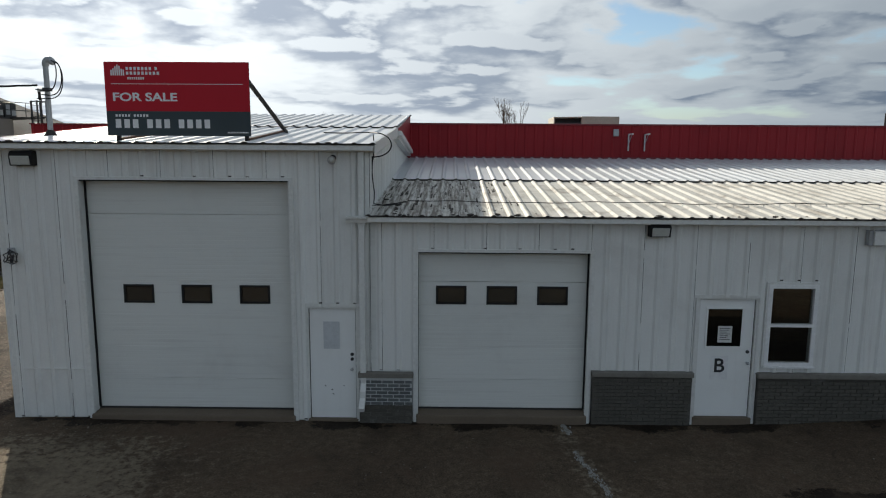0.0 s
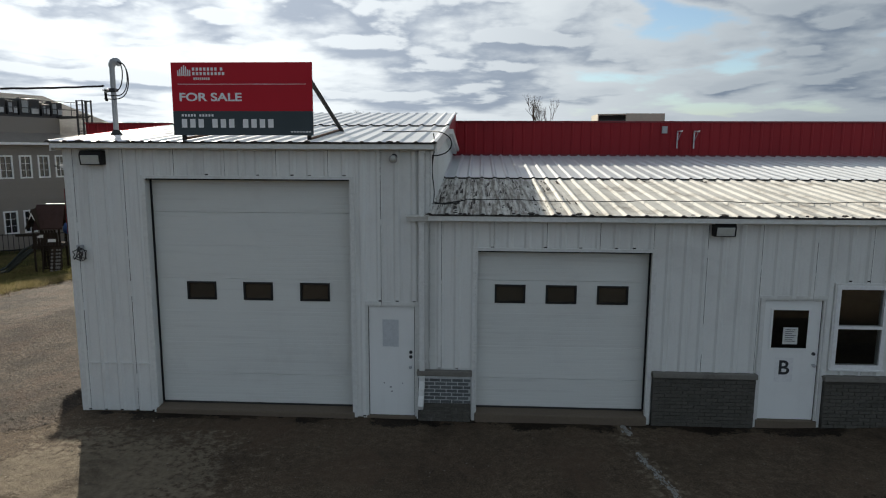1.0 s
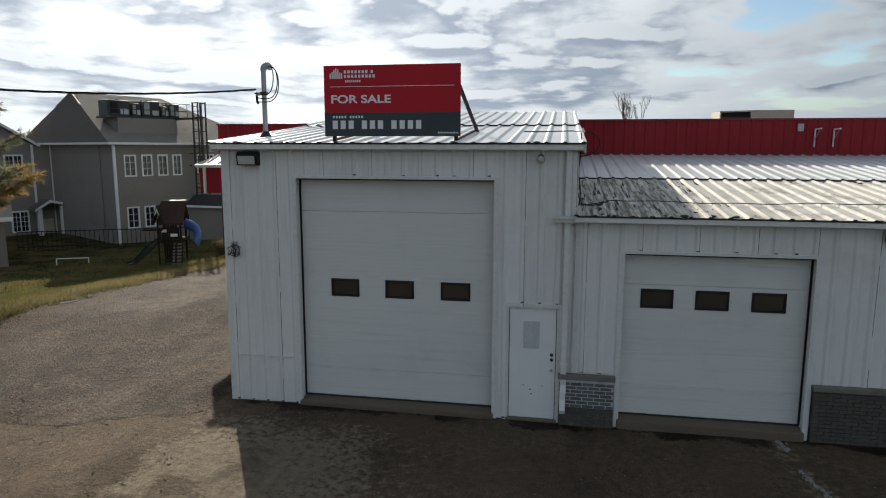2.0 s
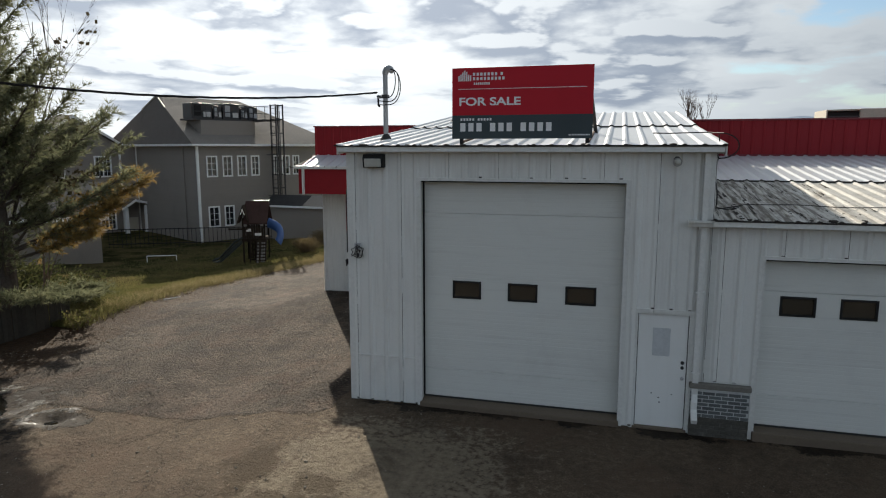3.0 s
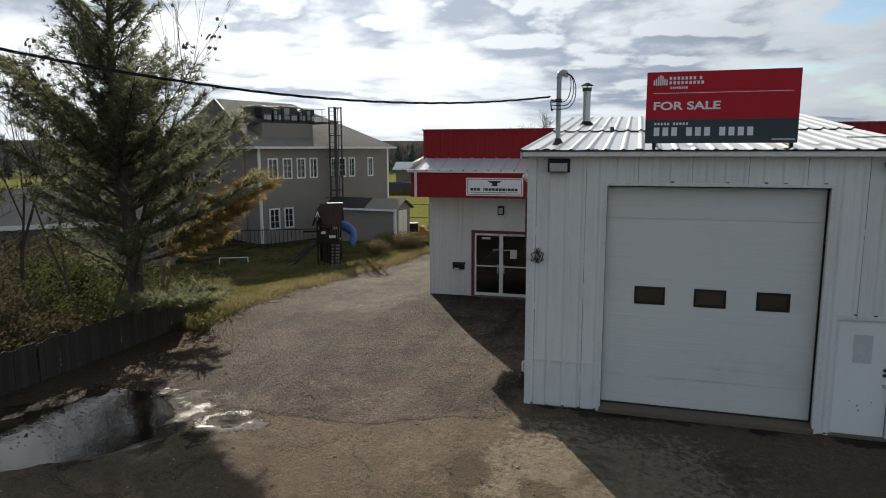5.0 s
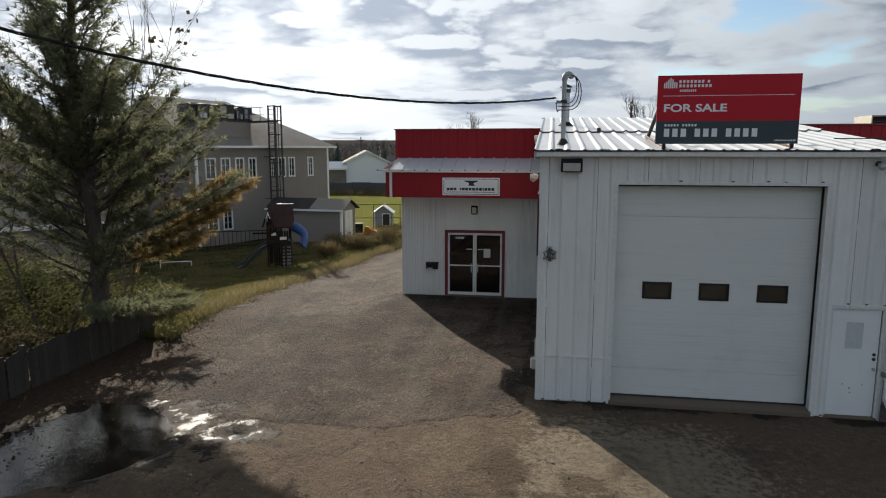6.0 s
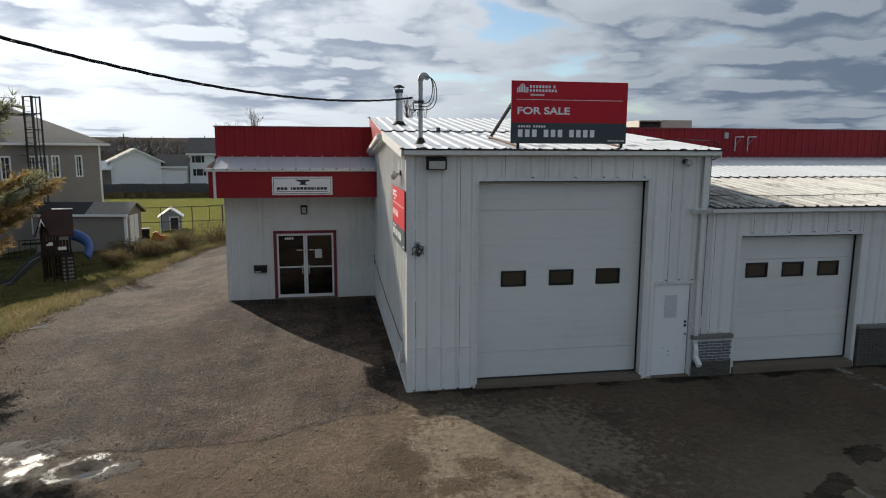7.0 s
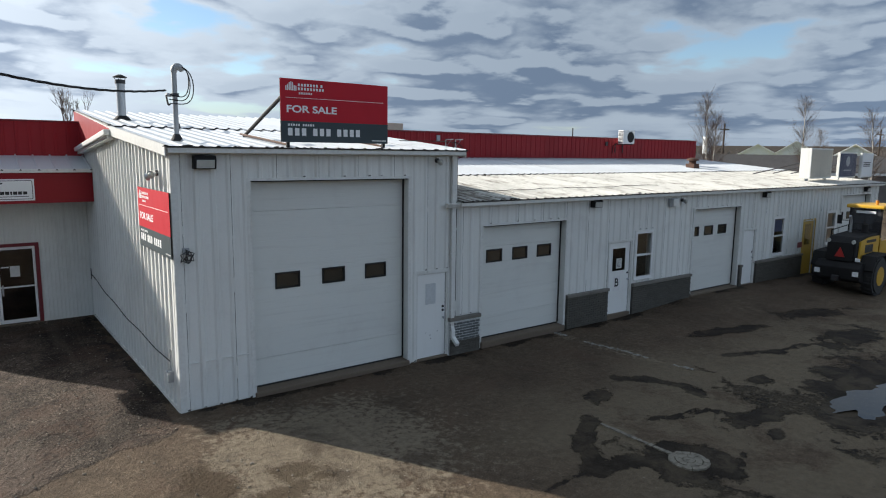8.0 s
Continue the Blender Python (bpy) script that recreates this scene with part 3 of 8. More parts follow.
def puddle_depth(x, y):
    """How deep the broken asphalt dips under the fence's puddle and the pothole beside it."""
    wob = noise.noise((x * 0.9, y * 0.9, 2.0)) * 0.55 + noise.noise((x * 2.7, y * 2.7, 5.0)) * 0.25
    along, across = (x + 16.6) * 0.30 + (y - 8.9) * 0.95, -(x + 16.6) * 0.95 + (y - 8.9) * 0.30
    wob += noise.noise((x * 6.0, y * 6.0, 8.0)) * 0.16
    a = 1 - math.hypot(along / 2.35, across / 1.95) + wob * 0.40
    c = 1 - math.hypot((x - 3.2) / 1.7, (y - 4.0) / 0.7) + wob * 1.3
    b = 1 - math.hypot((x + 14.05) / 0.48, (y - 9.45) / 0.36) + wob * 0.25
    return max(0.0, min(a, 0.5)) * 0.24 + max(0.0, min(b, 0.8)) * 0.17 + max(0.0, min(c, 0.6)) * 0.12


def lawn_edge(y):
    """x at which the drive ends and the grass begins."""
    return -19.3 + 1.1 * step(24, 34, y) + 4.5 * step(33, 46, y) + 0.35 * noise.noise((0.0, y * 0.5, 7.0))


def drive_line(x):
    """y at which the loose gravel of the drive begins."""
    return 9.95 + 0.16 * step(-11.5, -8.6, x) * 2.8 + 0.10 * noise.noise((x * 0.8, 0.0, 9.0))


def ground_z(x, y):
    z = -0.03 * step(11, 5, y) - 0.22 * step(4, -14, y)
    z += (0.20 * step(4.0, 8.5, x) - 0.10 * step(12, 19, x)) * step(8.3, 10.9, y) - 0.10 * step(8, 14, x) * step(10.9, 8.3, y)
    z -= 0.30 * step(-8.7, -12.5, x) * step(20.2, 14.0, y) + 0.30 * step(-13.2, -15.5, x) * step(17.0, 20.2, y)
    z -= 0.12 * step(-13, -19, x)
    z -= 0.48 * step(19, 31, y) * step(-13.5, -17.5, x)
    z -= 0.30 * step(-19.8, -22.8, x) * step(18, 24, y) * step(75, 58, y)
    z -= 0.55 * step(-23, -32, x) * step(20, 36, y) * step(75, 58, y)
    z += 0.04 * noise.noise((x * 0.23, y * 0.23, 0)) + 0.012 * noise.noise((x * 1.1, y * 1.1, 3)) * step(-60, -30, x) * step(60, 30, abs(x))
    if -15 < x < -8.4 and 9 < y < 12:
        z += 0.022 * math.exp(-((y - drive_line(x) - 0.1) / 0.13) ** 2)
    far = math.hypot(x + 5, y - 20)
    z += 9.0 * step(260, 1200, far) + 22.0 * step(500, 2000, far) - 0.3 * step(70, 150, far)
    return z - puddle_depth(x, y)


def graded(lo, a, b, hi, fine):
    """Grid lines: fine from a to b, then ever wider out to lo and hi."""
    out = list(np.arange(a, b + fine / 2, fine))
    s, x = fine, a
    while x > lo:
        s *= 1.25
        x -= s
        out.insert(0, max(x, lo))
    s, x = fine, out[-1]
    while x < hi:
        s *= 1.25
        x += s
        out.append(min(x, hi))
    return out


gx, gy = graded(-2600, -24, 12, 2600, 0.16), graded(-2600, -4, 27, 2600, 0.16)
verts = [(float(x), float(y), ground_z(float(x), float(y))) for y in gy for x in gx]
nx = len(gx)
faces = [(j * nx + i, j * nx + i + 1, (j + 1) * nx + i + 1, (j + 1) * nx + i) for j in range(len(gy) - 1) for i in range(nx - 1)]
me = bpy.data.meshes.new("ground")
me.from_pydata(verts, [], faces)
me.materials.append(GROUND)
me.polygons.foreach_set("use_smooth", [True] * len(me.polygons))
layers = {k: [] for k in ("gravel", "pale", "grass", "soil", "wet", "shaded_yard", "film", "moss")}


def spot(x, y, cx, cy, rx, ry, turn=0.0):
    c, s = math.cos(radians(turn)), math.sin(radians(turn))
    dx, dy = x - cx, y - cy
    return max(0.0, 1.15 - 0.65 * math.hypot((dx * c + dy * s) / rx, (dy * c - dx * s) / ry))


def seam(x, y, pts, wide):
    """A damp seam along a bent line."""
    best = 9.0
    for (ax, ay), (bx, by) in zip(pts, pts[1:]):
        dx, dy = bx - ax, by - ay
        t = min(max(((x - ax) * dx + (y - ay) * dy) / (dx * dx + dy * dy), 0), 1)
        best = min(best, math.hypot(x - ax - dx * t, y - ay - dy * t))
    return max(0.0, 1.0 - 0.5 * best / wide)


POOLS = [
    lambda x, y: spot(x, y, -1.26, 7.3, 0.45, 0.30, 20) * 0.85,
    lambda x, y: seam(x, y, [(-2.3, 6.65), (-2.9, 6.25), (-3.3, 5.85), (-3.75, 5.3), (-2.9, 5.0), (-2.2, 4.75)], 0.20) * 0.95,
    lambda x, y: seam(x, y, [(-3.75, 5.3), (-4.3, 5.35), (-4.9, 5.2)], 0.08) * 0.8,
    lambda x, y: max(0.0, 0.92 - 1.4 * abs(math.hypot(x + 2.29, y - 4.55) - 0.46)),
    lambda x, y: seam(x, y, [(-2.1, 4.2), (-1.6, 4.0), (-1.2, 4.2)], 0.10) * 0.7,
    lambda x, y: spot(x, y, 0.35, 4.85, 0.85, 0.32, -12) * 0.92,
    lambda x, y: spot(x, y, 0.03, 4.25, 0.45, 0.16, 20) * 0.8,
    lambda x, y: spot(x, y, 4.0, 4.2, 2.9, 0.95, 16) * 1.0,
    lambda x, y: seam(x, y, [(0.0, 7.75), (0.4, 7.35), (0.75, 6.6), (0.6, 6.2)], 0.18) * 0.9,
    lambda x, y: seam(x, y, [(-1.4, 6.0), (-0.8, 5.7), (-0.1, 5.65), (0.3, 5.1)], 0.12) * 0.85,
    lambda x, y: spot(x, y, 5.9, 8.5, 1.5, 0.28, -12) * 0.85,
    lambda x, y: seam(x, y, [(3.6, 7.4), (5.0, 6.8), (6.4, 6.6)], 0.16) * 0.85,
    lambda x, y: spot(x, y, 2.6, 5.9, 0.6, 0.2, 10) * 0.8,
    lambda x, y: spot(x, y, 10.4, 8.2, 2.0, 0.5, -8) * 0.8,
    lambda x, y: spot(x, y, 8.2, 6.2, 1.8, 0.6, 10) * 0.8,
]

for x, y, z in verts:
    wob = noise.noise((x * 0.45, y * 0.45, 11.0))
    wob2 = noise.noise((x * 1.4, y * 1.4, 4.0))
    grass = step(0.5, -0.5, x - lawn_edge(y) - 0.3 * wob)
    if y < 15.4:
        grass *= step(-20.2, -21.5, x + wob) * 0.9
    grass = max(grass, step(44, 50, y + 3 * wob) * step(16, -14, x) , step(45, 70, abs(x)), step(-9, -16, y))
    drive = step(-8.4, -8.9, x + 0.15 * wob2) * step(-0.25, 0.3, y - drive_line(x) + 0.15 * wob2)
    layers["gravel"].append(drive)
    # covers the yard in the workshop's shade, where the ground colour is lightened
    layers["shaded_yard"].append(step(-6.0, -2.5, x + wob) * step(9.2, 6.6, y + wob) * 0.9)
    apron = spot(x, y, -7.0, 8.6, 2.4, 2.1, 20) * step(-8.95, -8.55, x + 0.15 * wob2) * step(11.2, 10.3, y) + 0.17 * spot(x, y, -4.5, 5.6, 4.2, 1.8, -24)
    apron = max(apron, 0.62 * step(0.5, 0.05, abs(x - 1.45 - (11.2 - y) * 0.11 - 0.1 * wob2)) * step(7.2, 8.0, y) * step(11.3, 11.2, y))
    layers["pale"].append(min(apron * 0.75 + 0.25 * wob2 * apron, 1.0))
    layers["grass"].append(grass)
    layers["soil"].append(max(step(1.9, 0.2, abs(x - lawn_edge(y) - 0.9) + 0.5 * wob) * 0.62 * step(26, 20, y), step(-16.6, -17.8, x + 0.5 * wob) * step(16.5, 14.5, y)))
    damp = max(spot(x, y, -16.8, 8.9, 2.6, 1.9, 28) * 0.85, spot(x, y, -14.05, 9.45, 0.75, 0.6) * 0.85)
    if -6 < x < 13 and 2.5 < y < 10:
        damp = max(damp, max(f(x, y) for f in POOLS))
    damp = max(damp, 0.58 * step(10.6, 11.2, y + 0.15 * wob2) * step(-8.4, -8.0, x) * step(11.4, 11.3, y), 0.55 * step(-9.1, -8.6, x + 0.15 * wob2) * step(-8.3, -8.4, x) * step(11, 12, y) * step(20.4, 20, y))
    pot = math.hypot((x + 14.05) / 1.25, (y - 9.45) / 1.0) + 0.08 * wob2
    shore = puddle_depth(x, y) if x < -12 else 0.0
    layers["film"].append(0.60 if 0.035 < shore < 0.070 else max(0.0, 0.52 - 3.6 * abs(pot - 0.42) + 0.25 * step(0.3, -0.4, (x + 14.05) - (y - 9.45))) if pot < 0.7 else 0.68 * step(1.0, 0.3, math.hypot(x + 14.95, (y - 9.85) * 1.7) + 0.3 * wob2))
    moss = max(spot(x, y, -8.85, 8.15, 0.38, 0.75), spot(x, y, -7.58, 7.95, 0.42, 0.30, -30), spot(x, y, -8.05, 7.42, 0.65, 0.24, 8) * 0.9, spot(x, y, -8.75, 7.45, 0.22, 0.2), spot(x, y, -7.9, 6.6, 0.4, 0.2, 20) * 0.85) if -11 < x < -5 and 5 < y < 10 else 0.0
    layers["moss"].append(moss * 0.95 + 0.2 * wob2 * (moss > 0.0))
    layers["wet"].append(min(damp + 0.30 * wob2 * (damp > 0.05), 1.0))
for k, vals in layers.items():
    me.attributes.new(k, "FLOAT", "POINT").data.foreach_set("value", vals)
ground = tagged(new("ground", me), "worn asphalt and gravel yard with grass verges and damp patches", "ground", kind="structure")

sh = Shape()
ring = [(-16.8 + 3.4 * math.cos(a) * 0.88 - 2.6 * math.sin(a) * 0.47, 8.9 + 3.4 * math.cos(a) * 0.47 + 2.6 * math.sin(a) * 0.88, PUDDLE_Z) for a in np.linspace(0, 2 * math.pi, 40, endpoint=False)]
sh.face(*ring)
puddle = part("puddle", sh, WATER)
tagged(puddle, "shallow rain puddle lying in broken asphalt beside the fence", "puddle", kind="structure")
sh = Shape()
sh.face(*[(-14.05 + 0.5 * math.cos(a), 9.45 + 0.4 * math.sin(a), ground_z(-14.05, 9.45) + 0.035) for a in np.linspace(0, 2 * math.pi, 24, endpoint=False)])
tagged(part("puddle", sh, WATER), "small water-filled pothole in the asphalt", "puddle", kind="structure")

sh = Shape()
sh.face(*[(3.2 + (1.25 + 0.35 * math.sin(3 * a + 1) + 0.2 * math.sin(7 * a)) * math.cos(a), 4.0 + (0.46 + 0.16 * math.sin(2 * a) + 0.12 * math.sin(6 * a + 2)) * math.sin(a), ground_z(3.2, 4.0) + puddle_depth(3.2, 4.0) - 0.034) for a in np.linspace(0, 2 * math.pi, 36, endpoint=False)])
tagged(part("puddle", sh, WATER), "thin sheet of rain water in the shaded yard", "puddle", kind="structure")

# ---- the workshop: front walls ----
W = 11.28
TALL_X0, TALL_X1, LOW_X1, BACK = -8.43, -1.95, 23.3, 20.35
BIG = (-7.02, -3.31, 0.0, 4.34)
SMALL = (-1.12, 1.95, 0.0, 3.12)
THIRD = (8.15, 11.10, 0.1, 3.15)
LAST = (19.40, 22.40, 0.0, 3.28)
MAN_1 = (-3.08, -2.17, 0.0, 2.12)
MAN_B = (3.86, 4.91, 0.0, 2.35)
MAN_3 = (11.40, 12.28, 0.1, 2.26)
MAN_Y = (16.05, 17.05, 0.0, 2.36)
WIN_1 = (5.06, 5.93, 1.12, 2.60)
WIN_2 = (13.52, 14.40, 1.15, 2.62)
WIN_3 = (18.05, 18.92, 1.25, 2.64)
TALL_HOLES = [BIG, MAN_1]
LOW_HOLES = [SMALL, THIRD, LAST, MAN_B, MAN_3, MAN_Y, WIN_1, WIN_2, WIN_3]
EAVE_Y = 11.07


def front(u, v, n):
    return (u, W - n, v)


wall_tall = setting("wall_south_tall", "white ribbed metal front wall of the tall service bay", "wall")
core("wall_core", wall_tall, DOOR_WHITE, front, TALL_X0 + 0.02, TALL_X1, -0.3, 4.87, TALL_HOLES, -0.20, -0.006)
wall_low = setting("wall_south_low", "white ribbed metal front wall of the long low workshop", "wall")
core("wall_core", wall_low, DOOR_WHITE, front, TALL_X1 + 0.004, LOW_X1 - 0.02, -0.3, 3.64, LOW_HOLES, -0.20, -0.006)


def tall_roof(y):
    return 4.97 + (y - 11.05) * 0.0926 if y < 15.8 else 5.41 + (y - 15.8) * 0.107


def low_roof(y):
    return 3.765 + (y - 11.05) * 0.0905


# side walls of the tall bay
def west(u, v, n):
    return (TALL_X0 - n, u, v)


def east(u, v, n):
    return (TALL_X1 + n, u, v)


def side_top(y):
    return tall_roof(y) - 0.10 if y < 15.8 else 5.29 - (y - 15.8) * 0.10


wall_west = setting("wall_west", "white ribbed metal side wall of the tall service bay", "wall")
sh = Shape().prism([(W + 0.01, -0.4), (20.34, -0.4), (20.34, side_top(20.34) - 0.02), (15.8, side_top(15.8) - 0.02), (W + 0.01, side_top(W) - 0.02)], "x", TALL_X0 + 0.006, TALL_X0 + 0.2)
part("wall_core", sh, DOOR_WHITE, wall_west)
wall_east = setting("wall_east", "white ribbed metal side wall above the low roof", "wall")
sh = Shape().prism([(W + 0.21, -0.3), (20.34, -0.3), (20.34, side_top(20.34) - 0.02), (15.8, side_top(15.8) - 0.02), (W + 0.21, side_top(W) - 0.02)], "x", TALL_X1 - 0.2, TALL_X1 - 0.006)
part("wall_core", sh, DOOR_WHITE, wall_east)

# floor and back of the rooms behind the windows
sh = Shape().box(TALL_X0 + 0.2, LOW_X1 - 0.2, W + 0.2, BACK - 0.1, 0.0, 0.1)
tagged(part("floor", sh, CONCRETE), "bare concrete workshop floor behind the doors", "floor", kind="structure")

# ---- main building behind: red parapet walls, entrance ----
RED_Y, RED_TOP = 21.0, 5.73
wall_red = setting("wall_red_parapet", "dark red ribbed metal parapet wall behind the low roof", "wall")
part("wall_core", Shape().box(-8.40, 23.45, RED_Y + 0.02, RED_Y + 0.2, 3.5, RED_TOP - 0.01), RED_PANEL, wall_red)
part("cap_flashing", Shape().box(-8.40, 23.52, RED_Y - 0.05, RED_Y + 0.26, RED_TOP, RED_TOP + 0.05), RED_TRIM, wall_red, bevel=0.006)
part("base_flashing", Shape().box(TALL_X1 + 0.02, 23.45, RED_Y - 0.06, RED_Y + 0.01, 4.66, 4.75), RED_TRIM, wall_red)
wall_end = setting("wall_east_end", "white metal end wall of the workshop", "wall")
part("wall_core", Shape().prism([(W, -0.3), (45.0, -0.3), (45.0, 5.3), (RED_Y, 5.3), (RED_Y, 4.62), (W, 3.72)], "x", LOW_X1 - 0.2, LOW_X1), WHITE_SIDING, wall_end)
roof_back = setting("roof_flat", "flat grey membrane roof behind the red parapet", "roof")
part("roof_deck", Shape().box(-13.2, 23.3, RED_Y + 0.2, 45.0, 5.05, 5.25), CONCRETE, roof_back)
wall_back = setting("wall_north", "plain back wall of the main building", "wall")
part("wall_core", Shape().box(-13.25, 23.3, 45.0, 45.2, -0.6, 5.4), WHITE_SIDING, wall_back)

ENT_X0, ENT_Y = -13.25, 20.35
ENT_DOOR = (-11.78, -9.74, 0.0, 2.29)
wall_ent = setting("wall_entrance", "off-white ribbed metal wall round the entrance doors", "wall")


def entrance(u, v, n):
    return (u, ENT_Y - n, v)


core("wall_core", wall_ent, DOOR_WHITE, entrance, ENT_X0 + 0.01, TALL_X0 + 0.02, -0.4, 4.6, [ENT_DOOR], -0.2, -0.006)
part("wall_core", Shape().box(ENT_X0, ENT_X0 + 0.2, ENT_Y + 0.2, 45.0, -0.6, 5.3), WHITE_SIDING, wall_ent)
parapet = setting("wall_entrance_parapet", "dark red metal parapet above the entrance canopy", "wall")
part("wall_core", Shape().box(-13.45, -8.44, 20.26, 20.48, 4.60, 5.63), RED_PANEL, parapet)
part("cap_flashing", Shape().box(-13.49, -8.42, 20.20, 20.52, 5.63, 5.67), RED_TRIM, parapet, bevel=0.006)
canopy = setting("entrance_canopy", "red fascia canopy with white metal roof over the entrance", "canopy")
CAN_Y = 19.1
part("fascia", Shape().box(-13.52, TALL_X0 - 0.03, CAN_Y, CAN_Y + 0.06, 3.47, 4.30), RED_PANEL, canopy)
part("side_fascia", Shape().box(-13.52, -13.46, CAN_Y + 0.06, 20.34, 3.47, 4.30), RED_PANEL, canopy)
part("soffit", Shape().box(-13.45, TALL_X0 - 0.03, CAN_Y + 0.061, 20.34, 3.50, 3.53), WHITE_TRIM, canopy)
part("gutter", Shape().box(-13.62, TALL_X0 - 0.03, CAN_Y - 0.10, CAN_Y - 0.003, 4.27, 4.37), WHITE_TRIM, canopy, bevel=0.015)
part("downspout", Shape().box(-13.38, -13.30, CAN_Y - 0.07, CAN_Y - 0.005, 3.45, 4.27), WHITE_TRIM, canopy, bevel=0.01)
part("corner_trim", Shape().box(ENT_X0 - 0.03, ENT_X0 + 0.07, ENT_Y - 0.03, ENT_Y + 0.05, -0.35, 3.49), WHITE_TRIM, canopy)
sh = Shape().prism([(CAN_Y - 0.06, 4.33), (20.26, 4.70), (20.26, 4.66), (CAN_Y - 0.06, 4.29)], "x", -13.34, TALL_X0 - 0.03)
part("roof_deck", sh, ROOF_NEW, canopy)
sh = Shape()
sh.face((-13.64, CAN_Y - 0.10, 4.37), (-13.34, 20.26, 4.715), (-13.34, 20.27, 4.30), (-13.64, 20.27, 4.30), (-13.64, CAN_Y - 0.10, 4.33))
part("roof_edge", sh, WHITE_TRIM, canopy)

# ---- roofs, gutters and trim ----
roof_tall = setting("roof_tall", "low-pitched white ribbed metal roof of the tall bay", "roof")
pr = [(11.04, tall_roof(11.04) - 0.012), (15.8, tall_roof(15.8) - 0.012), (21.02, tall_roof(21.02) + 0.02), (21.02, tall_roof(21.02) - 0.08), (15.8, 5.24), (11.04, tall_roof(11.04) - 0.1)]
part("roof_deck", Shape().prism(pr, "x", TALL_X0 - 0.10, TALL_X1 + 0.10), WHITE_TRIM, roof_tall)
roof_low = setting("roof_low", "long weathered white ribbed metal roof of the low workshop", "roof")
pr = [(11.04, low_roof(11.04) - 0.012), (RED_Y, low_roof(RED_Y) - 0.012), (RED_Y, low_roof(RED_Y) - 0.1), (11.04, low_roof(11.04) - 0.1)]
part("roof_deck", Shape().prism(pr, "x", TALL_X1 + 0.003, LOW_X1 + 0.08), WHITE_TRIM, roof_low)


def gutter(name, parent, x0, x1, y, z):
    """An open channel with a folded front, its top edge at z."""
    out = [(y, z), (y - 0.115, z), (y - 0.115, z - 0.03), (y - 0.095, z - 0.05), (y - 0.075, z - 0.105), (y, z - 0.105), (y, z - 0.085), (y - 0.065, z - 0.085), (y - 0.085, z - 0.04), (y - 0.1, z - 0.012), (y, z - 0.012)]
    part(name, Shape().prism(out[:6], "x", x0, x1), WHITE_TRIM, parent)


gutter("gutter", roof_tall, TALL_X0 - 0.11, TALL_X1 + 0.14, 11.20, 4.955)
part("fascia", Shape().box(TALL_X0 - 0.1, TALL_X1 + 0.1, 11.203, 11.256, 4.86, 4.95), WHITE_TRIM, roof_tall)
gutter("gutter", roof_low, -2.33, LOW_X1 + 0.12, 11.20, 3.745)
part("fascia", Shape().box(TALL_X1 + 0.003, LOW_X1 + 0.1, 11.203, 11.256, 3.64, 3.74), WHITE_TRIM, roof_low)
# dark strip painting the shade under the ribs at each eave and lap
part("eave_closure", Shape().box(TALL_X0 - 0.1, TALL_X1 + 0.1, 11.03, 11.05, 4.957, 4.984), BLACK, roof_tall)
part("eave_closure", Shape().box(TALL_X1 + 0.03, LOW_X1 + 0.1, 11.03, 11.05, 3.745, 3.775), BLACK, roof_low)
part("lap_closure", Shape().box(TALL_X1 + 0.03, LOW_X1 + 0.1, 15.605, 15.63, low_roof(15.6) + 0.004, low_roof(15.6) + 0.040), BLACK, roof_low)
part("lap_closure", Shape().box(TALL_X0 - 0.1, TALL_X1 + 0.1, 15.755, 15.78, 5.406, 5.444), BLACK, roof_tall)

for x0, x1, x2, nm in ((TALL_X0 - 0.145, TALL_X0 - 0.12, TALL_X0 - 0.006, "west"), (TALL_X1 + 0.145, TALL_X1 + 0.12, TALL_X1 + 0.006, "east")):
    rake = [(11.08, tall_roof(11.08) + 0.03), (15.8, tall_roof(15.8) + 0.03), (15.8, tall_roof(15.8) - 0.19), (11.08, tall_roof(11.08) - 0.16)]
    part("rake_trim", Shape().prism(rake, "x", min(x0, x1), max(x0, x1)), WHITE_TRIM, roof_tall)
    soff = [(11.28, tall_roof(11.28) - 0.13), (15.8, tall_roof(15.8) - 0.17), (15.8, tall_roof(15.8) - 0.19), (11.28, tall_roof(11.28) - 0.15)]
    part("soffit", Shape().prism(soff, "x", min(x1, x2), max(x1, x2)), WHITE_TRIM, roof_tall)
    out = x0 - 0.13 if nm == "west" else x0 + 0.10
    back_trim = [(15.75, 5.36), (20.30, 4.93), (20.30, 4.82), (15.75, 5.23)]
    part("back_rake_trim", Shape().prism(back_trim, "x", min(out, x2), max(out, x2)), WHITE_TRIM, roof_tall, bevel=0.02)
    back_trim = [(15.85, 5.225), (20.28, 4.81), (20.28, 4.74), (15.85, 5.15)]
    inner = x0 - 0.05 if nm == "west" else x0 + 0.03
    part("back_rake_trim", Shape().prism(back_trim, "x", min(inner, x2), max(inner, x2)), WHITE_TRIM, roof_tall)
    infill = [(15.82, 5.36), (21.0, tall_roof(21.0) + 0.01), (21.0, 4.6), (20.31, 4.93)]
    part("infill_panel", Shape().prism(infill, "x", min(x1, x2), max(x1, x2)), RED_PANEL, roof_tall, "red painted infill under the raised roof")

# corner trims and the downspout of the tall bay
part("corner_trim", Shape().box(TALL_X0 - 0.03, TALL_X0 + 0.09, W - 0.032, W - 0.004, 0.0, 4.87), WHITE_TRIM, wall_tall)
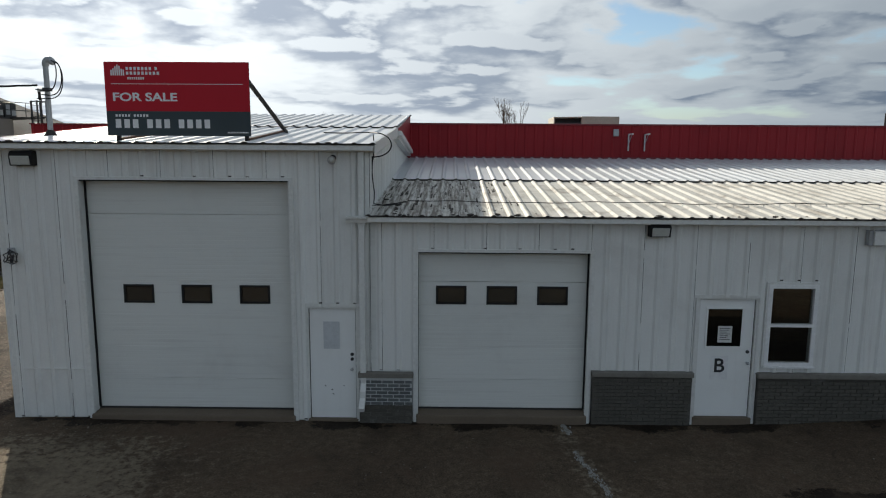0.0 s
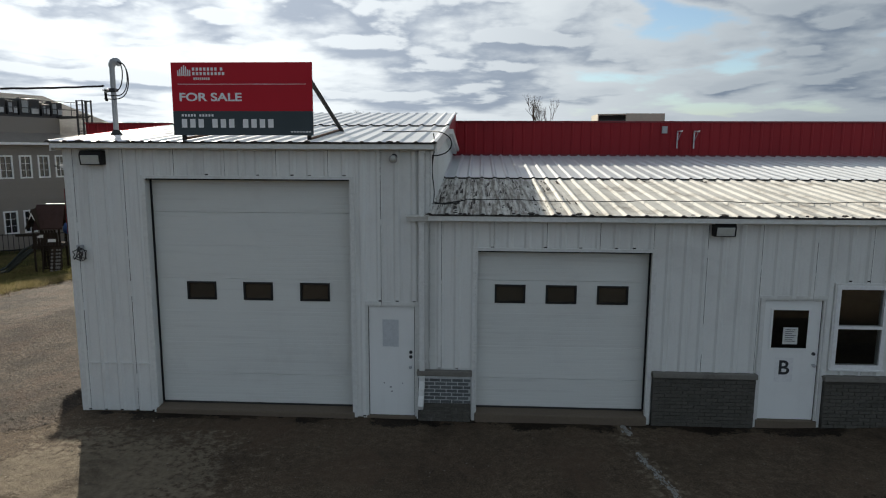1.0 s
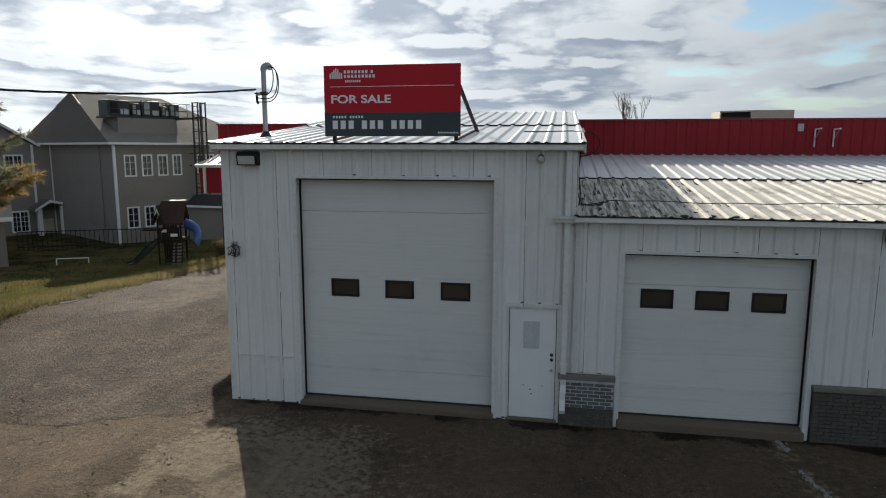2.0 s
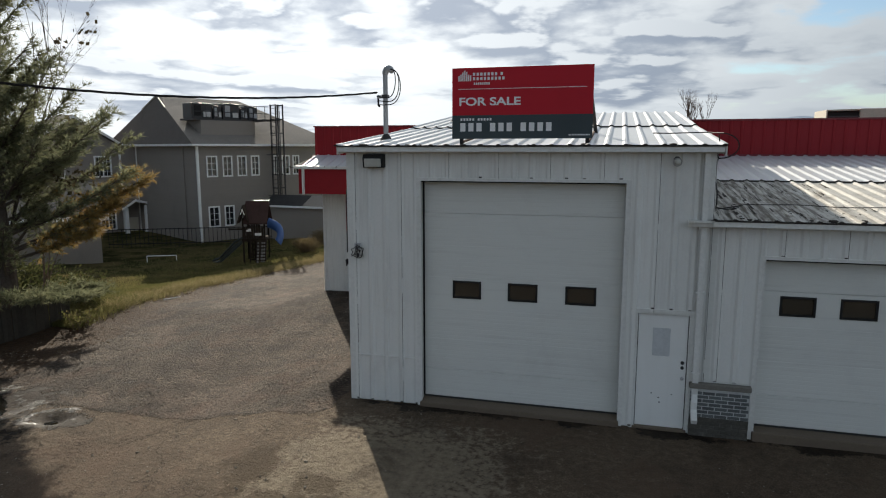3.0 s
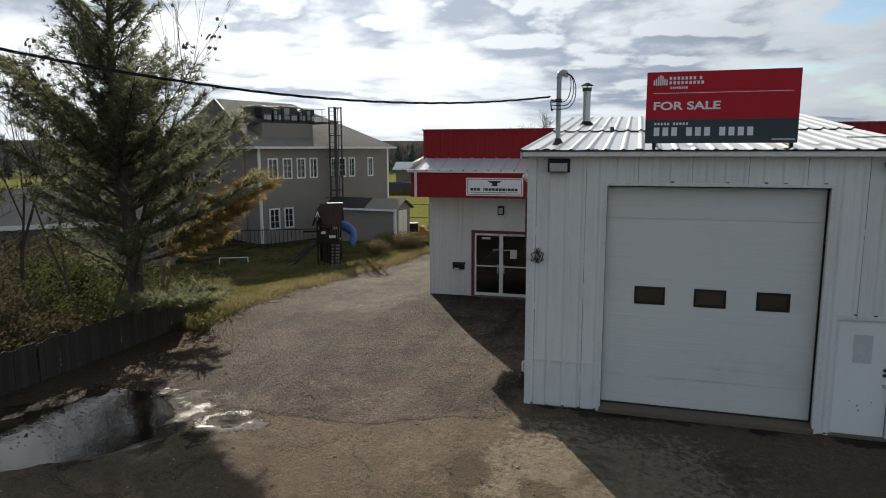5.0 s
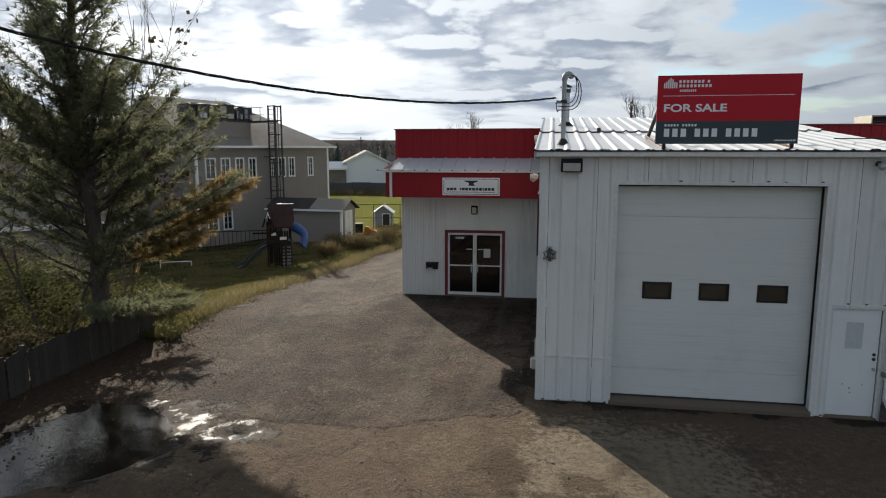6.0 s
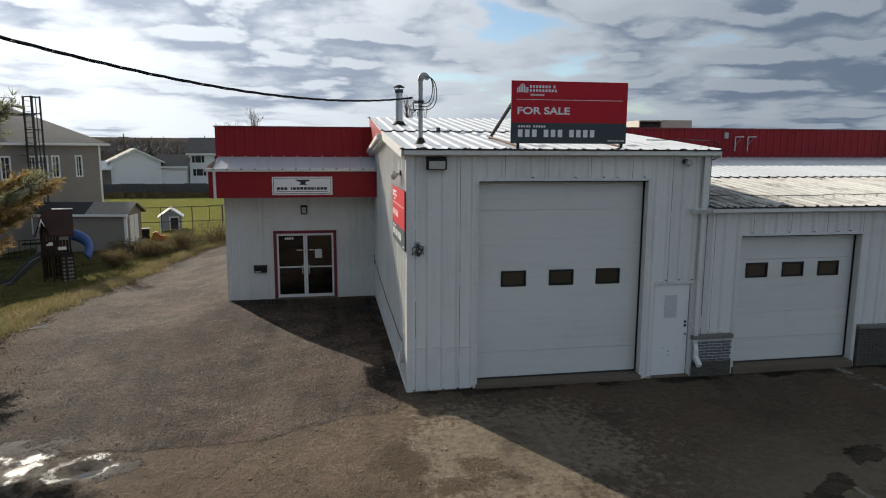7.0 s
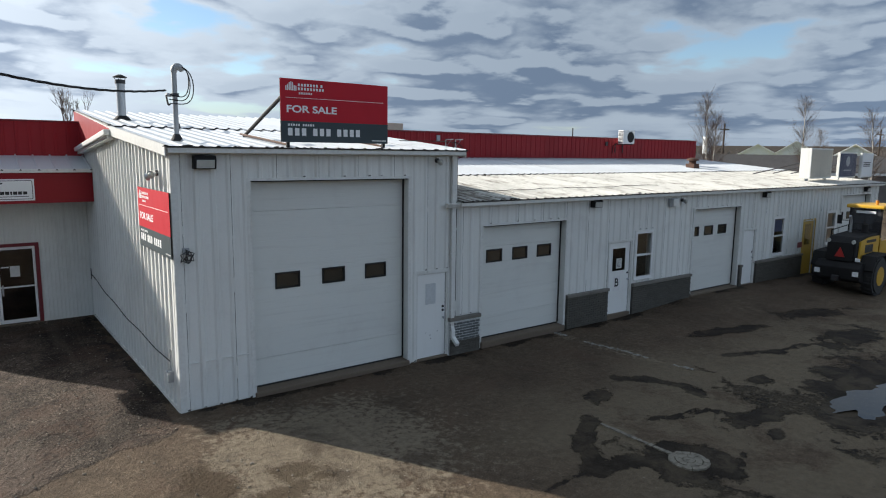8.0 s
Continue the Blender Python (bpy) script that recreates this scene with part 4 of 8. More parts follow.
part("corner_trim", Shape().box(TALL_X0 - 0.033, TALL_X0 - 0.004, W - 0.003, W + 0.09, 0.0, 4.84), WHITE_TRIM, wall_west)
part("corner_trim", Shape().box(TALL_X1 - 0.06, TALL_X1 + 0.03, W - 0.030, W - 0.004, 3.75, 4.86), WHITE_TRIM, wall_tall)
ds = thing("downspout", (-2.07, W, 0.3), "white square metal downspout with a kicked-out shoe", "downspout")
part("pipe", Shape().box(-0.05, 0.05, -0.105, -0.028, 0.75, 4.62), WHITE_TRIM, ds, bevel=0.012)
part("elbow", Shape().prism([(-0.105, 0.78), (-0.028, 0.78), (-0.028, 0.42), (-0.10, 0.30), (-0.17, 0.30), (-0.105, 0.44)], "x", -0.048, 0.052), WHITE_TRIM, ds, bevel=0.012)
part("shoe", Shape().prism([(-0.16, 0.33), (-0.08, 0.33), (-0.10, 0.12), (-0.30, -0.02), (-0.34, 0.06), (-0.17, 0.19)], "x", -0.055, 0.045), WHITE_TRIM, ds, bevel=0.01)
for z in (0.80, 2.2, 3.3):
    part("strap", Shape().box(-0.07, 0.07, -0.112, -0.02, z, z + 0.035), WHITE_TRIM, ds)


# ---- doors and windows ----
def frame_trim(owner, hole, w_=0.05, out=0.035, sill=False, name="trim", mat=None, head=0.0):
    x0, x1, z0, z1 = hole
    for a, b, c, d in ((x0 - w_, x0, z0, z1), (x1, x1 + w_, z0, z1), (x0 - w_ - head, x1 + w_ + head, z1, z1 + w_)) + (((x0 - w_, x1 + w_, z0 - w_, z0),) if sill else ()):
        part(name, Shape().box(a, b, W - out, W + 0.02, c, d), mat or WHITE_TRIM, owner)


def overhead_door(name, hole, bottom, y, cuts, row, panes, label, seal=BLACK):
    """A sectional door of stacked insulated panels, one row with small windows."""
    x0, x1, _, z1 = hole
    d = setting(name, label, "garage door")
    for i, (a, b) in enumerate(zip(cuts, cuts[1:])):
        holes = [(p, p + 0.55, *row) for p in panes] if a < row[0] < b else []
        gap = 0.006 if i in (0, len(cuts) - 3) else 0.0025
        sh = Shape()
        if holes:
            edges = sorted({x0 + 0.02, x1 - 0.02, *[e for h in holes for e in h[:2]]})
            for p, q in zip(edges, edges[1:]):
                for s0, s1 in cut(a, b - gap, [h[2:] for h in holes if h[0] < (p + q) / 2 < h[1]]):
                    sh.box(p, q, y, y + 0.045, s0, s1)
        else:
            n = 8
            prof = []
            for k in range(n):
                s0, s1 = a + (b - gap - a) * k / n, a + (b - gap - a) * (k + 1) / n
                prof += [(y + 0.0018, s0), (y, s0 + 0.010), (y, s1 - 0.010), (y + 0.0018, s1)]
            prof += [(y + 0.045, b - gap), (y + 0.045, a)]
            sh.prism(prof, "x", x0 + 0.02, x1 - 0.02)
        panel = part("panel", sh, DOOR_WHITE, d)
        for h in holes:
            fr = Shape()
            for p, q, s0, s1 in ((h[0], h[1], h[2], h[2] + 0.035), (h[0], h[1], h[3] - 0.035, h[3]), (h[0], h[0] + 0.035, h[2] + 0.035, h[3] - 0.035), (h[1] - 0.035, h[1], h[2] + 0.035, h[3] - 0.035)):
                fr.box(p, q, y - 0.012, y + 0.05, s0, s1)
            part("window_frame", fr, BLACK, panel, "black plastic window frame")
            part("pane", Shape().box(h[0] + 0.034, h[1] - 0.034, y + 0.015, y + 0.021, h[2] + 0.034, h[3] - 0.034), BROWN_REFLECTION, panel).visible_shadow = False
    for a, b in ((x0, x0 + 0.03), (x1 - 0.03, x1)):
        part("side_seal", Shape().box(a, b, y - 0.03, y - 0.004, bottom, z1), seal, d, "black door edge strip, rubber seal and painted gap shade")
    # the head strip also paints the shadow gap under the lintel
    part("head_seal", Shape().box(x0 + 0.032, x1 - 0.032, W - 0.01, W + 0.03, z1 - 0.024, z1 - 0.002), seal, d, "black door edge strip, rubber seal and painted gap shade")
    part("bottom_seal", Shape().box(x0 + 0.02, x1 - 0.02, y - 0.004, y + 0.04, bottom - 0.035, bottom - 0.002), RUBBER, d, "black rubber bottom seal")
    part("threshold", Shape().box(x0 + 0.002, x1 - 0.002, W - 0.10, y + 0.4, -0.3, bottom - 0.037), CONCRETE, d, "stained concrete threshold", bevel=0.03)
    frame_trim(d, hole, 0.055, 0.04)
    # steel angles lining the jambs
    for a, b in ((x0 + 0.001, x0 + 0.03), (x1 - 0.03, x1 - 0.001)):
        part("jamb_angle", Shape().box(a, b, W - 0.045, W + 0.02, bottom - 0.05, z1), WHITE_TRIM, d)
    return d


overhead_door("garage_door_1", BIG, 0.14, 11.50, [0.14, 0.70, 1.30, 1.90, 2.51, 3.12, 3.73, 4.34], (2.11, 2.45), (-6.44, -5.385, -4.33), "tall white sectional garage door with three small windows, closed")
overhead_door("garage_door_2", SMALL, 0.20, 11.48, [0.20, 0.74, 1.34, 1.95, 2.56, 3.12], (2.14, 2.48), (-0.78, 0.13, 1.04), "white sectional garage door with three small windows, closed")
overhead_door("garage_door_3", THIRD, 0.30, 11.46, [0.30, 0.82, 1.40, 1.98, 2.57, 3.15], (2.20, 2.53), (8.25, 9.12, 9.98), "white sectional garage door farther along the low wall, closed")
overhead_door("garage_door_4", LAST, 0.15, 11.46, [0.15, 0.80, 1.45, 2.10, 2.70, 3.28], (2.20, 2.53), (19.6, 20.5, 21.4), "white sectional garage door at the far end, closed")


def lever(parent, x, y, z, mat=GALV):
    part("knob", Shape().tube((x, y, z), (x, y - 0.035, z), 0.018).ball((x, y - 0.055, z), 0.03), mat, parent, "metal door knob", smooth=True)


def bolt(parent, x, y, z):
    part("deadbolt", Shape().tube((x, y + 0.002, z), (x, y - 0.02, z), 0.032, 0.028, 14), DARK_STEEL, parent, "dark deadbolt")


def steel_door(name, hole, bottom, label, mat, y=W + 0.03, left_hinge=True):
    x0, x1, _, z1 = hole
    d = setting(name, label, "door")
    leaf = part("leaf", Shape().box(x0 + 0.046, x1 - 0.046, y, y + 0.045, bottom, z1 - 0.046), mat, d, bevel=0.004)
    # black strips draw the shaded gap between leaf and frame
    strip = Shape().box(x0 + 0.035, x0 + 0.045, y + 0.004, y + 0.04, bottom, z1 - 0.035).box(x1 - 0.045, x1 - 0.035, y + 0.004, y + 0.04, bottom, z1 - 0.035)
    part("weather_strip", strip.box(x0 + 0.046, x1 - 0.046, y + 0.004, y + 0.04, z1 - 0.045, z1 - 0.035), BLACK, d, "black door edge strip, rubber seal and painted gap shade")
    for a, b, c, e in ((x0, x0 + 0.034, bottom - 0.05, z1), (x1 - 0.034, x1, bottom - 0.05, z1), (x0 + 0.034, x1 - 0.034, z1 - 0.034, z1)):
        part("door_frame", Shape().box(a, b, W - 0.01, W + 0.12, c, e), WHITE_TRIM, d)
    part("sill", Shape().box(x0, x1, W - 0.05, W + 0.2, -0.3, bottom - 0.005), CONCRETE, d, bevel=0.01)
    for z in (bottom + 0.25, bottom + 1.0, z1 - 0.3):
        xh = x0 + 0.03 if left_hinge else x1 - 0.03
        part("hinge", Shape().tube((xh, y - 0.006, z - 0.05), (xh, y - 0.006, z + 0.05), 0.009, n=8), GALV, d)
    return d, leaf


d, leaf = steel_door("door_1", MAN_1, 0.04, "white steel service door with two deadbolts, closed", STEEL_DOOR)
lever(leaf, -2.28, W + 0.03, 0.97)
bolt(leaf, -2.28, W + 0.03, 1.15)
bolt(leaf, -2.28, W + 0.03, 1.24)
part("notice", Shape().box(-2.79, -2.50, W + 0.024, W + 0.029, 1.34, 1.84), material("faded_notice", (0.58, 0.60, 0.61), 0.7, stain=(3, 0.1)), leaf, "faded pale grey notice")
for i in range(4):
    bx, bz = random.uniform(-2.95, -2.35), random.uniform(0.3, 0.75)
    part("dent", Shape().box(bx, bx + random.uniform(0.012, 0.03), W + 0.028, W + 0.031, bz, bz + random.uniform(0.012, 0.03)), DARK_STEEL, leaf, "dark chipped spot")
frame_trim(d, MAN_1, 0.06, 0.03, head=0.03)

# door with the letter
d, leaf = steel_door("door_2", (MAN_B[0], MAN_B[1], 0, MAN_B[3]), 0.15, "white steel door with a window and a hand-painted letter, closed", STEEL_DOOR)
GLZ = (4.02, 4.68, 1.43, 2.17)
fr = Shape()
for p, q, s0, s1 in ((GLZ[0], GLZ[1], GLZ[2], GLZ[2] + 0.03), (GLZ[0], GLZ[1], GLZ[3] - 0.03, GLZ[3]), (GLZ[0], GLZ[0] + 0.03, GLZ[2] + 0.031, GLZ[3] - 0.031), (GLZ[1] - 0.03, GLZ[1], GLZ[2] + 0.031, GLZ[3] - 0.031)):
    fr.box(p, q, W + 0.012, W + 0.031, s0, s1)
part("window_frame", fr, STEEL_DOOR, leaf)
part("pane", Shape().box(GLZ[0] + 0.03, GLZ[1] - 0.03, W + 0.020, W + 0.026, GLZ[2] + 0.03, GLZ[3] - 0.03), glass("dark_door_glass", (0.03, 0.03, 0.03)), leaf, "dark glass")
nt = part("notice", Shape().box(4.24, 4.49, W + 0.014, W + 0.018, 1.53, 1.83), PAPER, leaf, "white paper notice")
for i in range(7):
    part("line_of_print", Shape().box(4.275, 4.455 - 0.03 * (i % 3), W + 0.0115, W + 0.0135, 1.785 - i * 0.034, 1.795 - i * 0.034), INK, nt)
part("patch", Shape().box(4.15, 4.46, W + 0.026, W + 0.029, 0.84, 1.28), material("patch_white", (0.80, 0.80, 0.79), 0.6, stain=(3, 0.05)), leaf, "fresh white paint patch")
lever(leaf, 4.79, W + 0.03, 1.16)
bolt(leaf, 4.79, W + 0.03, 1.36)
frame_trim(d, MAN_B, 0.05, 0.03, head=0.05)


def lettering(body, size, mat, parent, at, name="lettering", depth=0.002, label="", turn=0.0, stretch=1.0, weight=0.0):
    """Words in the built-in font as a mesh, upright on a wall that faces -y (turned about z by turn)."""
    cu = bpy.data.curves.new(name, "FONT")
    cu.body, cu.size, cu.extrude, cu.offset = body, size, depth, weight
    tmp = bpy.data.objects.new(name, cu)
    scene.collection.objects.link(tmp)
    mesh = bpy.data.meshes.new_from_object(tmp.evaluated_get(bpy.context.evaluated_depsgraph_get()))
    bpy.data.objects.remove(tmp)
    mesh.transform(pose(*at, 90, 0, turn) @ Matrix.Diagonal((stretch, 1, 1, 1)))
    mesh.materials.clear()
    mesh.materials.append(mat)
    ob = new(name, mesh)
    ob.parent = parent
    return tagged(ob, label)


lettering("B", 0.36, INK, leaf, (4.20, W + 0.0255, 0.98), "letter", label="black hand-painted letter B", weight=0.006)

d, leaf = steel_door("door_3", MAN_3, 0.22, "white steel service door beside the third garage door, closed", STEEL_DOOR)
lever(leaf, 12.16, W + 0.03, 1.2)
bolt(leaf, 12.16, W + 0.03, 1.4)
frame_trim(d, MAN_3, 0.05, 0.03, head=0.04)
d, leaf = steel_door("door_4", MAN_Y, 0.12, "yellow steel door with a dark window, closed", YELLOW_DOOR)
part("pane", Shape().box(16.30, 16.80, W + 0.022, W + 0.027, 1.35, 2.2), GLASS, leaf)
part("plate", Shape().box(15.62, 15.98, W - 0.045, W - 0.026, 1.28, 1.5), RED_TRIM, d, "small dark red plate")
frame_trim(d, MAN_Y, 0.05, 0.03, mat=YELLOW_DOOR)


def sash_window(name, hole, label):
    x0, x1, z0, z1 = hole
    win = setting(name, label, "window")
    mid = (z0 + z1) / 2
    fr = Shape()
    for a, b, c, d_ in ((x0, x0 + 0.07, z0, z1), (x1 - 0.07, x1, z0, z1), (x0 + 0.07, x1 - 0.07, z0, z0 + 0.07), (x0 + 0.07, x1 - 0.07, z1 - 0.07, z1), (x0 + 0.07, x1 - 0.07, mid - 0.025, mid + 0.025)):
        fr.box(a, b, W - 0.05, W + 0.06, c, d_)
    part("window_frame", fr, VINYL, win, "white vinyl frame")
    part("pane", Shape().box(x0 + 0.07, x1 - 0.07, W + 0.012, W + 0.017, mid + 0.025, z1 - 0.07), GLASS, win)
    part("pane", Shape().box(x0 + 0.07, x1 - 0.07, W - 0.012, W - 0.007, z0 + 0.07, mid - 0.025), GLASS, win)
    part("window_sill", Shape().box(x0 - 0.02, x1 + 0.02, W - 0.075, W - 0.004, z0 - 0.035, z0 - 0.002), VINYL, win, bevel=0.006)
    for a, b, c, d_ in ((x0 - 0.035, x0, z0, z1), (x1, x1 + 0.035, z0, z1), (x0 - 0.035, x1 + 0.035, z1, z1 + 0.035)):
        part("trim", Shape().box(a, b, W - 0.04, W - 0.003, c, d_), WHITE_TRIM, win)
    return win


sash_window("window_1", WIN_1, "white vinyl double-hung window in the low wall")
win = sash_window("window_2", WIN_2, "white vinyl double-hung window with a blue sticker")
part("sticker", Shape().box(13.62, 14.28, W + 0.004, W + 0.009, 2.05, 2.5), NAVY, win, "dark blue sticker")
sash_window("window_3", WIN_3, "white vinyl double-hung window near the far end")


# ---- brick base walls under the siding ----
def brick_base(name, x0, x1, z0, z1, label, mortar, apart=True, brick=None):
    b = setting(name, label, "brick wall")
    top = z1 - 0.09
    part("mortar_bed", Shape().box(x0, x1, W - 0.085, W - 0.004, -0.3, top), mortar, b)
    part("ledge", Shape().box(x0 - 0.02, x1 + 0.02, W - 0.13, W - 0.003, top + 0.001, z1), SILL_STONE, b, "weathered stone ledge", bevel=0.012)
    if not apart:
        return b
    L, H, joint = 0.205, 0.067, 0.016 if brick else 0.011
    meshes = {}
    row, z = 0, z0
    while z + H * 0.9 < top:
        x = x0 + 0.004 - (L / 2 if row % 2 else 0)
        while x < x1 - 0.02:
            a, e = max(x, x0 + 0.004), min(x + L - joint, x1 - 0.004)
            if e - a > 0.03:
                key = round(e - a, 3)
                if key not in meshes:
                    meshes[key] = Shape().box(0, e - a, -0.006 if brick else -0.013, 0.01, 0, H - joint).mesh("brick", brick or BRICK, 0.004)
                ob = new("brick", meshes[key])
                ob.parent = b
                ob.matrix_basis = pose(a, W - 0.088 + random.uniform(-0.003, 0.003), z, 0, 0, 0)
            x += L
        z += H
        row += 1
    return b



# ---- things on the workshop ----
def for_sale_sign(owner, w_, h):
    """The board's face, its lower left corner at the owner's origin, facing -y."""
    part("red_field", Shape().box(0, w_, -0.004, 0.0, h * 0.335, h), SIGN_RED, owner, "red upper field")
    part("slate_field", Shape().box(0, w_, -0.004, 0.0, 0, h * 0.335 - 0.0005), SIGN_SLATE, owner, "dark slate lower field")
    part("backing", Shape().box(0, w_, 0.0005, 0.02, 0, h), FENCE_WOOD, owner, "plywood backing")
    part("rule", Shape().box(w_ * 0.045, w_ * 0.955, -0.006, -0.0042, h * 0.700, h * 0.707), SIGN_WHITE, owner)
    mark = Shape()
    for i, (b, t) in enumerate(((0.30, 0.52), (0.16, 0.66), (0.0, 0.86), (0.0, 1.0), (0.0, 0.90), (0.0, 0.62), (0.0, 0.55))):
        x = w_ * 0.045 + i * w_ * 0.0142
        mark.box(x, x + w_ * 0.0095, -0.006, -0.0042, h * (0.815 + 0.0 * b), h * (0.815 + 0.145 * t))
    part("emblem", mark, SIGN_WHITE, owner, "white emblem of upright bars")
    def words(z0, z1, x0, runs, pitch, gap):
        """Lines of print that stand for unreadable or private words, a bar for each character."""
        x = x0
        for n_ in runs:
            bars = Shape()
            for k in range(n_):
                bars.box(w_ * (x + k * pitch), w_ * (x + k * pitch + pitch * 0.64), -0.006, -0.0042, h * z0, h * z1)
            part("bar_of_print", bars, SIGN_WHITE, owner)
            x += n_ * pitch + gap

    words(0.888, 0.930, 0.152, (7, 1), 0.0265, 0.014)
    words(0.826, 0.868, 0.152, (9,), 0.0265, 0.014)
    words(0.762, 0.795, 0.160, (8,), 0.0150, 0.014)
    words(0.258, 0.292, 0.062, (5, 5), 0.0218, 0.018)
    words(0.105, 0.225, 0.060, (3, 3, 4), 0.0600, 0.040)
    words(0.040, 0.060, 0.84, (14,), 0.0105, 0.0)
    lettering("FOR SALE", h * 0.155, SIGN_WHITE, owner, (w_ * 0.047, -0.0052, h * 0.475), "lettering", 0.0006, "white capital lettering", stretch=(w_ / h / 2.0) * 1.36, weight=0.005)


low_lap = Shape()
for a, b in ((TALL_X0 + 0.1, TALL_X0 + 0.52), (TALL_X0 + 0.56, BIG[0] - 0.07)):
    low_lap.box(a, b, W - 0.0375, W - 0.002, 0.930, 0.934)
part("lap_edge", low_lap, WHITE_SIDING, wall_tall)

sign = thing("roof_sign", (-6.375, 11.185, 5.095), "large red and slate for-sale board braced on the metal roof", "sign")
for_sale_sign(sign, 2.443, 1.222)
for x in (0.16, 2.36):
    part("leg", Shape().box(x - 0.03, x + 0.03, 0.021, 0.08, tall_roof(11.22) - 5.095 + 0.006, 1.1), BLACK, sign, "black steel leg")
    z0 = tall_roof(13.75) - 5.095 + 0.02
    part("brace", Shape().tube((x, 0.06, 0.98), (x + 0.05, 2.55, z0), 0.040, n=8), BLACK, sign, "black diagonal brace")
    part("foot_rail", Shape().tube((x + 0.02, 0.06, tall_roof(11.24) - 5.095 + 0.055), (x + 0.02, 2.7, tall_roof(13.885) - 5.095 + 0.055), 0.025, n=6), RUST, sign, "rusty foot rail")

side = thing("wall_sign", (TALL_X0 - 0.062, 13.67, 2.94), "red and slate for-sale board screwed to the side wall", "sign", turn=-90)
for_sale_sign(side, 2.40, 1.21)


def wall_pack(at, label, w_=0.40, h=0.25, body=BLACK):
    x, y, z = at
    f = thing("wall_light", at, label, "wall light", group="wall lights")
    out = [(0.0, h / 2), (-0.12, h / 2), (-0.17, h * 0.2), (-0.14, -h / 2), (0.0, -h / 2)]
    part("housing", Shape().prism(out, "x", -w_ / 2, w_ / 2), body, f, bevel=0.012)
    face = [(-0.172, h * 0.17), (-0.185, h * 0.12), (-0.160, -h * 0.42), (-0.144, -h * 0.44)]
    part("lens", Shape().prism(face, "x", -w_ * 0.40, w_ * 0.40), LENS, f, "frosted glass lens")
    return f


wall_pack((-7.87, W - 0.027, 4.70), "dark wall pack light under the tall eave")
wall_pack((3.07, W - 0.027, 3.55), "dark wall pack light under the low eave", 0.36, 0.24)
wall_pack((12.69, W - 0.027, 3.54), "dark wall pack light near the third garage door", 0.36, 0.24)
wall_pack((21.75, W - 0.027, 3.52), "dark wall pack light near the far end", 0.36, 0.24)
box = thing("junction_box", (6.85, W - 0.027, 3.43), "grey electrical box with a white front on the low wall", "electrical box")
part("body", Shape().box(-0.20, 0.16, -0.10, 0, -0.12, 0.14), CONDUIT, box, bevel=0.008)
part("cover", Shape().box(-0.13, 0.20, -0.14, -0.101, -0.11, 0.13), WHITE_TRIM, box, bevel=0.008)


def flood(at, turn, label, heads):
    f = thing("flood_light", at, label, "flood light", turn=turn)
    part("base", Shape().tube((0, 0, 0), (0, -0.05, 0), 0.055, n=14), DARK_STEEL, f)
    for dx, dz in heads:
        hd = part("lamp_head", Shape().tube((0, -0.05, 0), (dx * 0.6, -0.09, dz * 0.6), 0.015).tube((dx * 0.5, -0.07, dz * 0.5), (dx * 1.3, -0.17, dz * 1.3), 0.035, 0.075, 14), GALV, f, smooth=False)
        part("bulb", Shape().ball((dx * 1.25, -0.165, dz * 1.25), 0.055), LENS, hd, smooth=True)
    return f


flood((-2.55, W - 0.027, 4.74), 0, "small grey flood light under the tall eave", [(0.0, -0.03)])
flood((TALL_X0 - 0.027, 12.05, 4.48), -90, "twin-head flood light on the side wall", [(-0.13, -0.06), (0.10, -0.02)])
flood((7.35, W - 0.027, 3.50), 0, "small grey flood light under the low eave", [(0.0, -0.04)])

sh = Shape()
for i in range(5):
    turn_, r_ = random.uniform(0, 3), random.uniform(0.07, 0.14)
    pts = [(0.01 + r_ * math.sin(a) * math.cos(turn_), -0.05 - 0.4 * r_ * math.sin(a) * math.sin(turn_) - 0.03 * random.random(), -0.02 - r_ * (1 - math.cos(a)) * random.uniform(0.7, 0.9) + 0.06) for a in np.linspace(0, random.uniform(3.5, 6.0), 12)]
    pts = [(x + random.gauss(0, 0.02), y, z + random.gauss(0, 0.025)) for x, y, z in pts]
    sh.pipe([(0, -0.02, 0.06)] + pts, 0.008, 6)
knot = thing("hanging_wires", (-8.25, W - 0.027, 3.04), "tangle of loose wires hanging from a small box", "wires")
part("box", Shape().box(-0.06, 0.06, -0.05, 0.0, -0.02, 0.10), CONDUIT, knot, bevel=0.01)
part("wires", sh, DARK_STEEL, knot)

# the service mast and its cables
MAST = (-8.03, 12.29)
mast = thing("service_mast", (*MAST, tall_roof(12.29)), "grey conduit service mast with a weatherhead on the roof", "mast")
part("pipe", Shape().tube((0, 0, 0.0), (0, 0, 1.32), 0.048, n=14), CONDUIT, mast, smooth=False)
part("roof_boot", Shape().tube((0, 0, 0.0), (0, 0, 0.13), 0.13, 0.055, 14), RUBBER, mast, "black rubber boot")
head = Shape()
for i in range(12):
    a, b = math.pi * i / 12 * 0.78, math.pi * (i + 1) / 12 * 0.78
    r0, r1 = 0.058 + 0.012 * math.sin(math.pi * i / 12), 0.058 + 0.012 * math.sin(math.pi * (i + 1) / 12)
    p0, p1 = (0.075 - 0.075 * math.cos(a), 0.0, 1.30 + 0.10 * math.sin(a)), (0.075 - 0.075 * math.cos(b), 0.0, 1.30 + 0.10 * math.sin(b))
    head.tube(p0, p1, r0, r1, 14, i == 11).ball(p1, r1, n=14)
part("weatherhead", head, CONDUIT, mast, smooth=True)
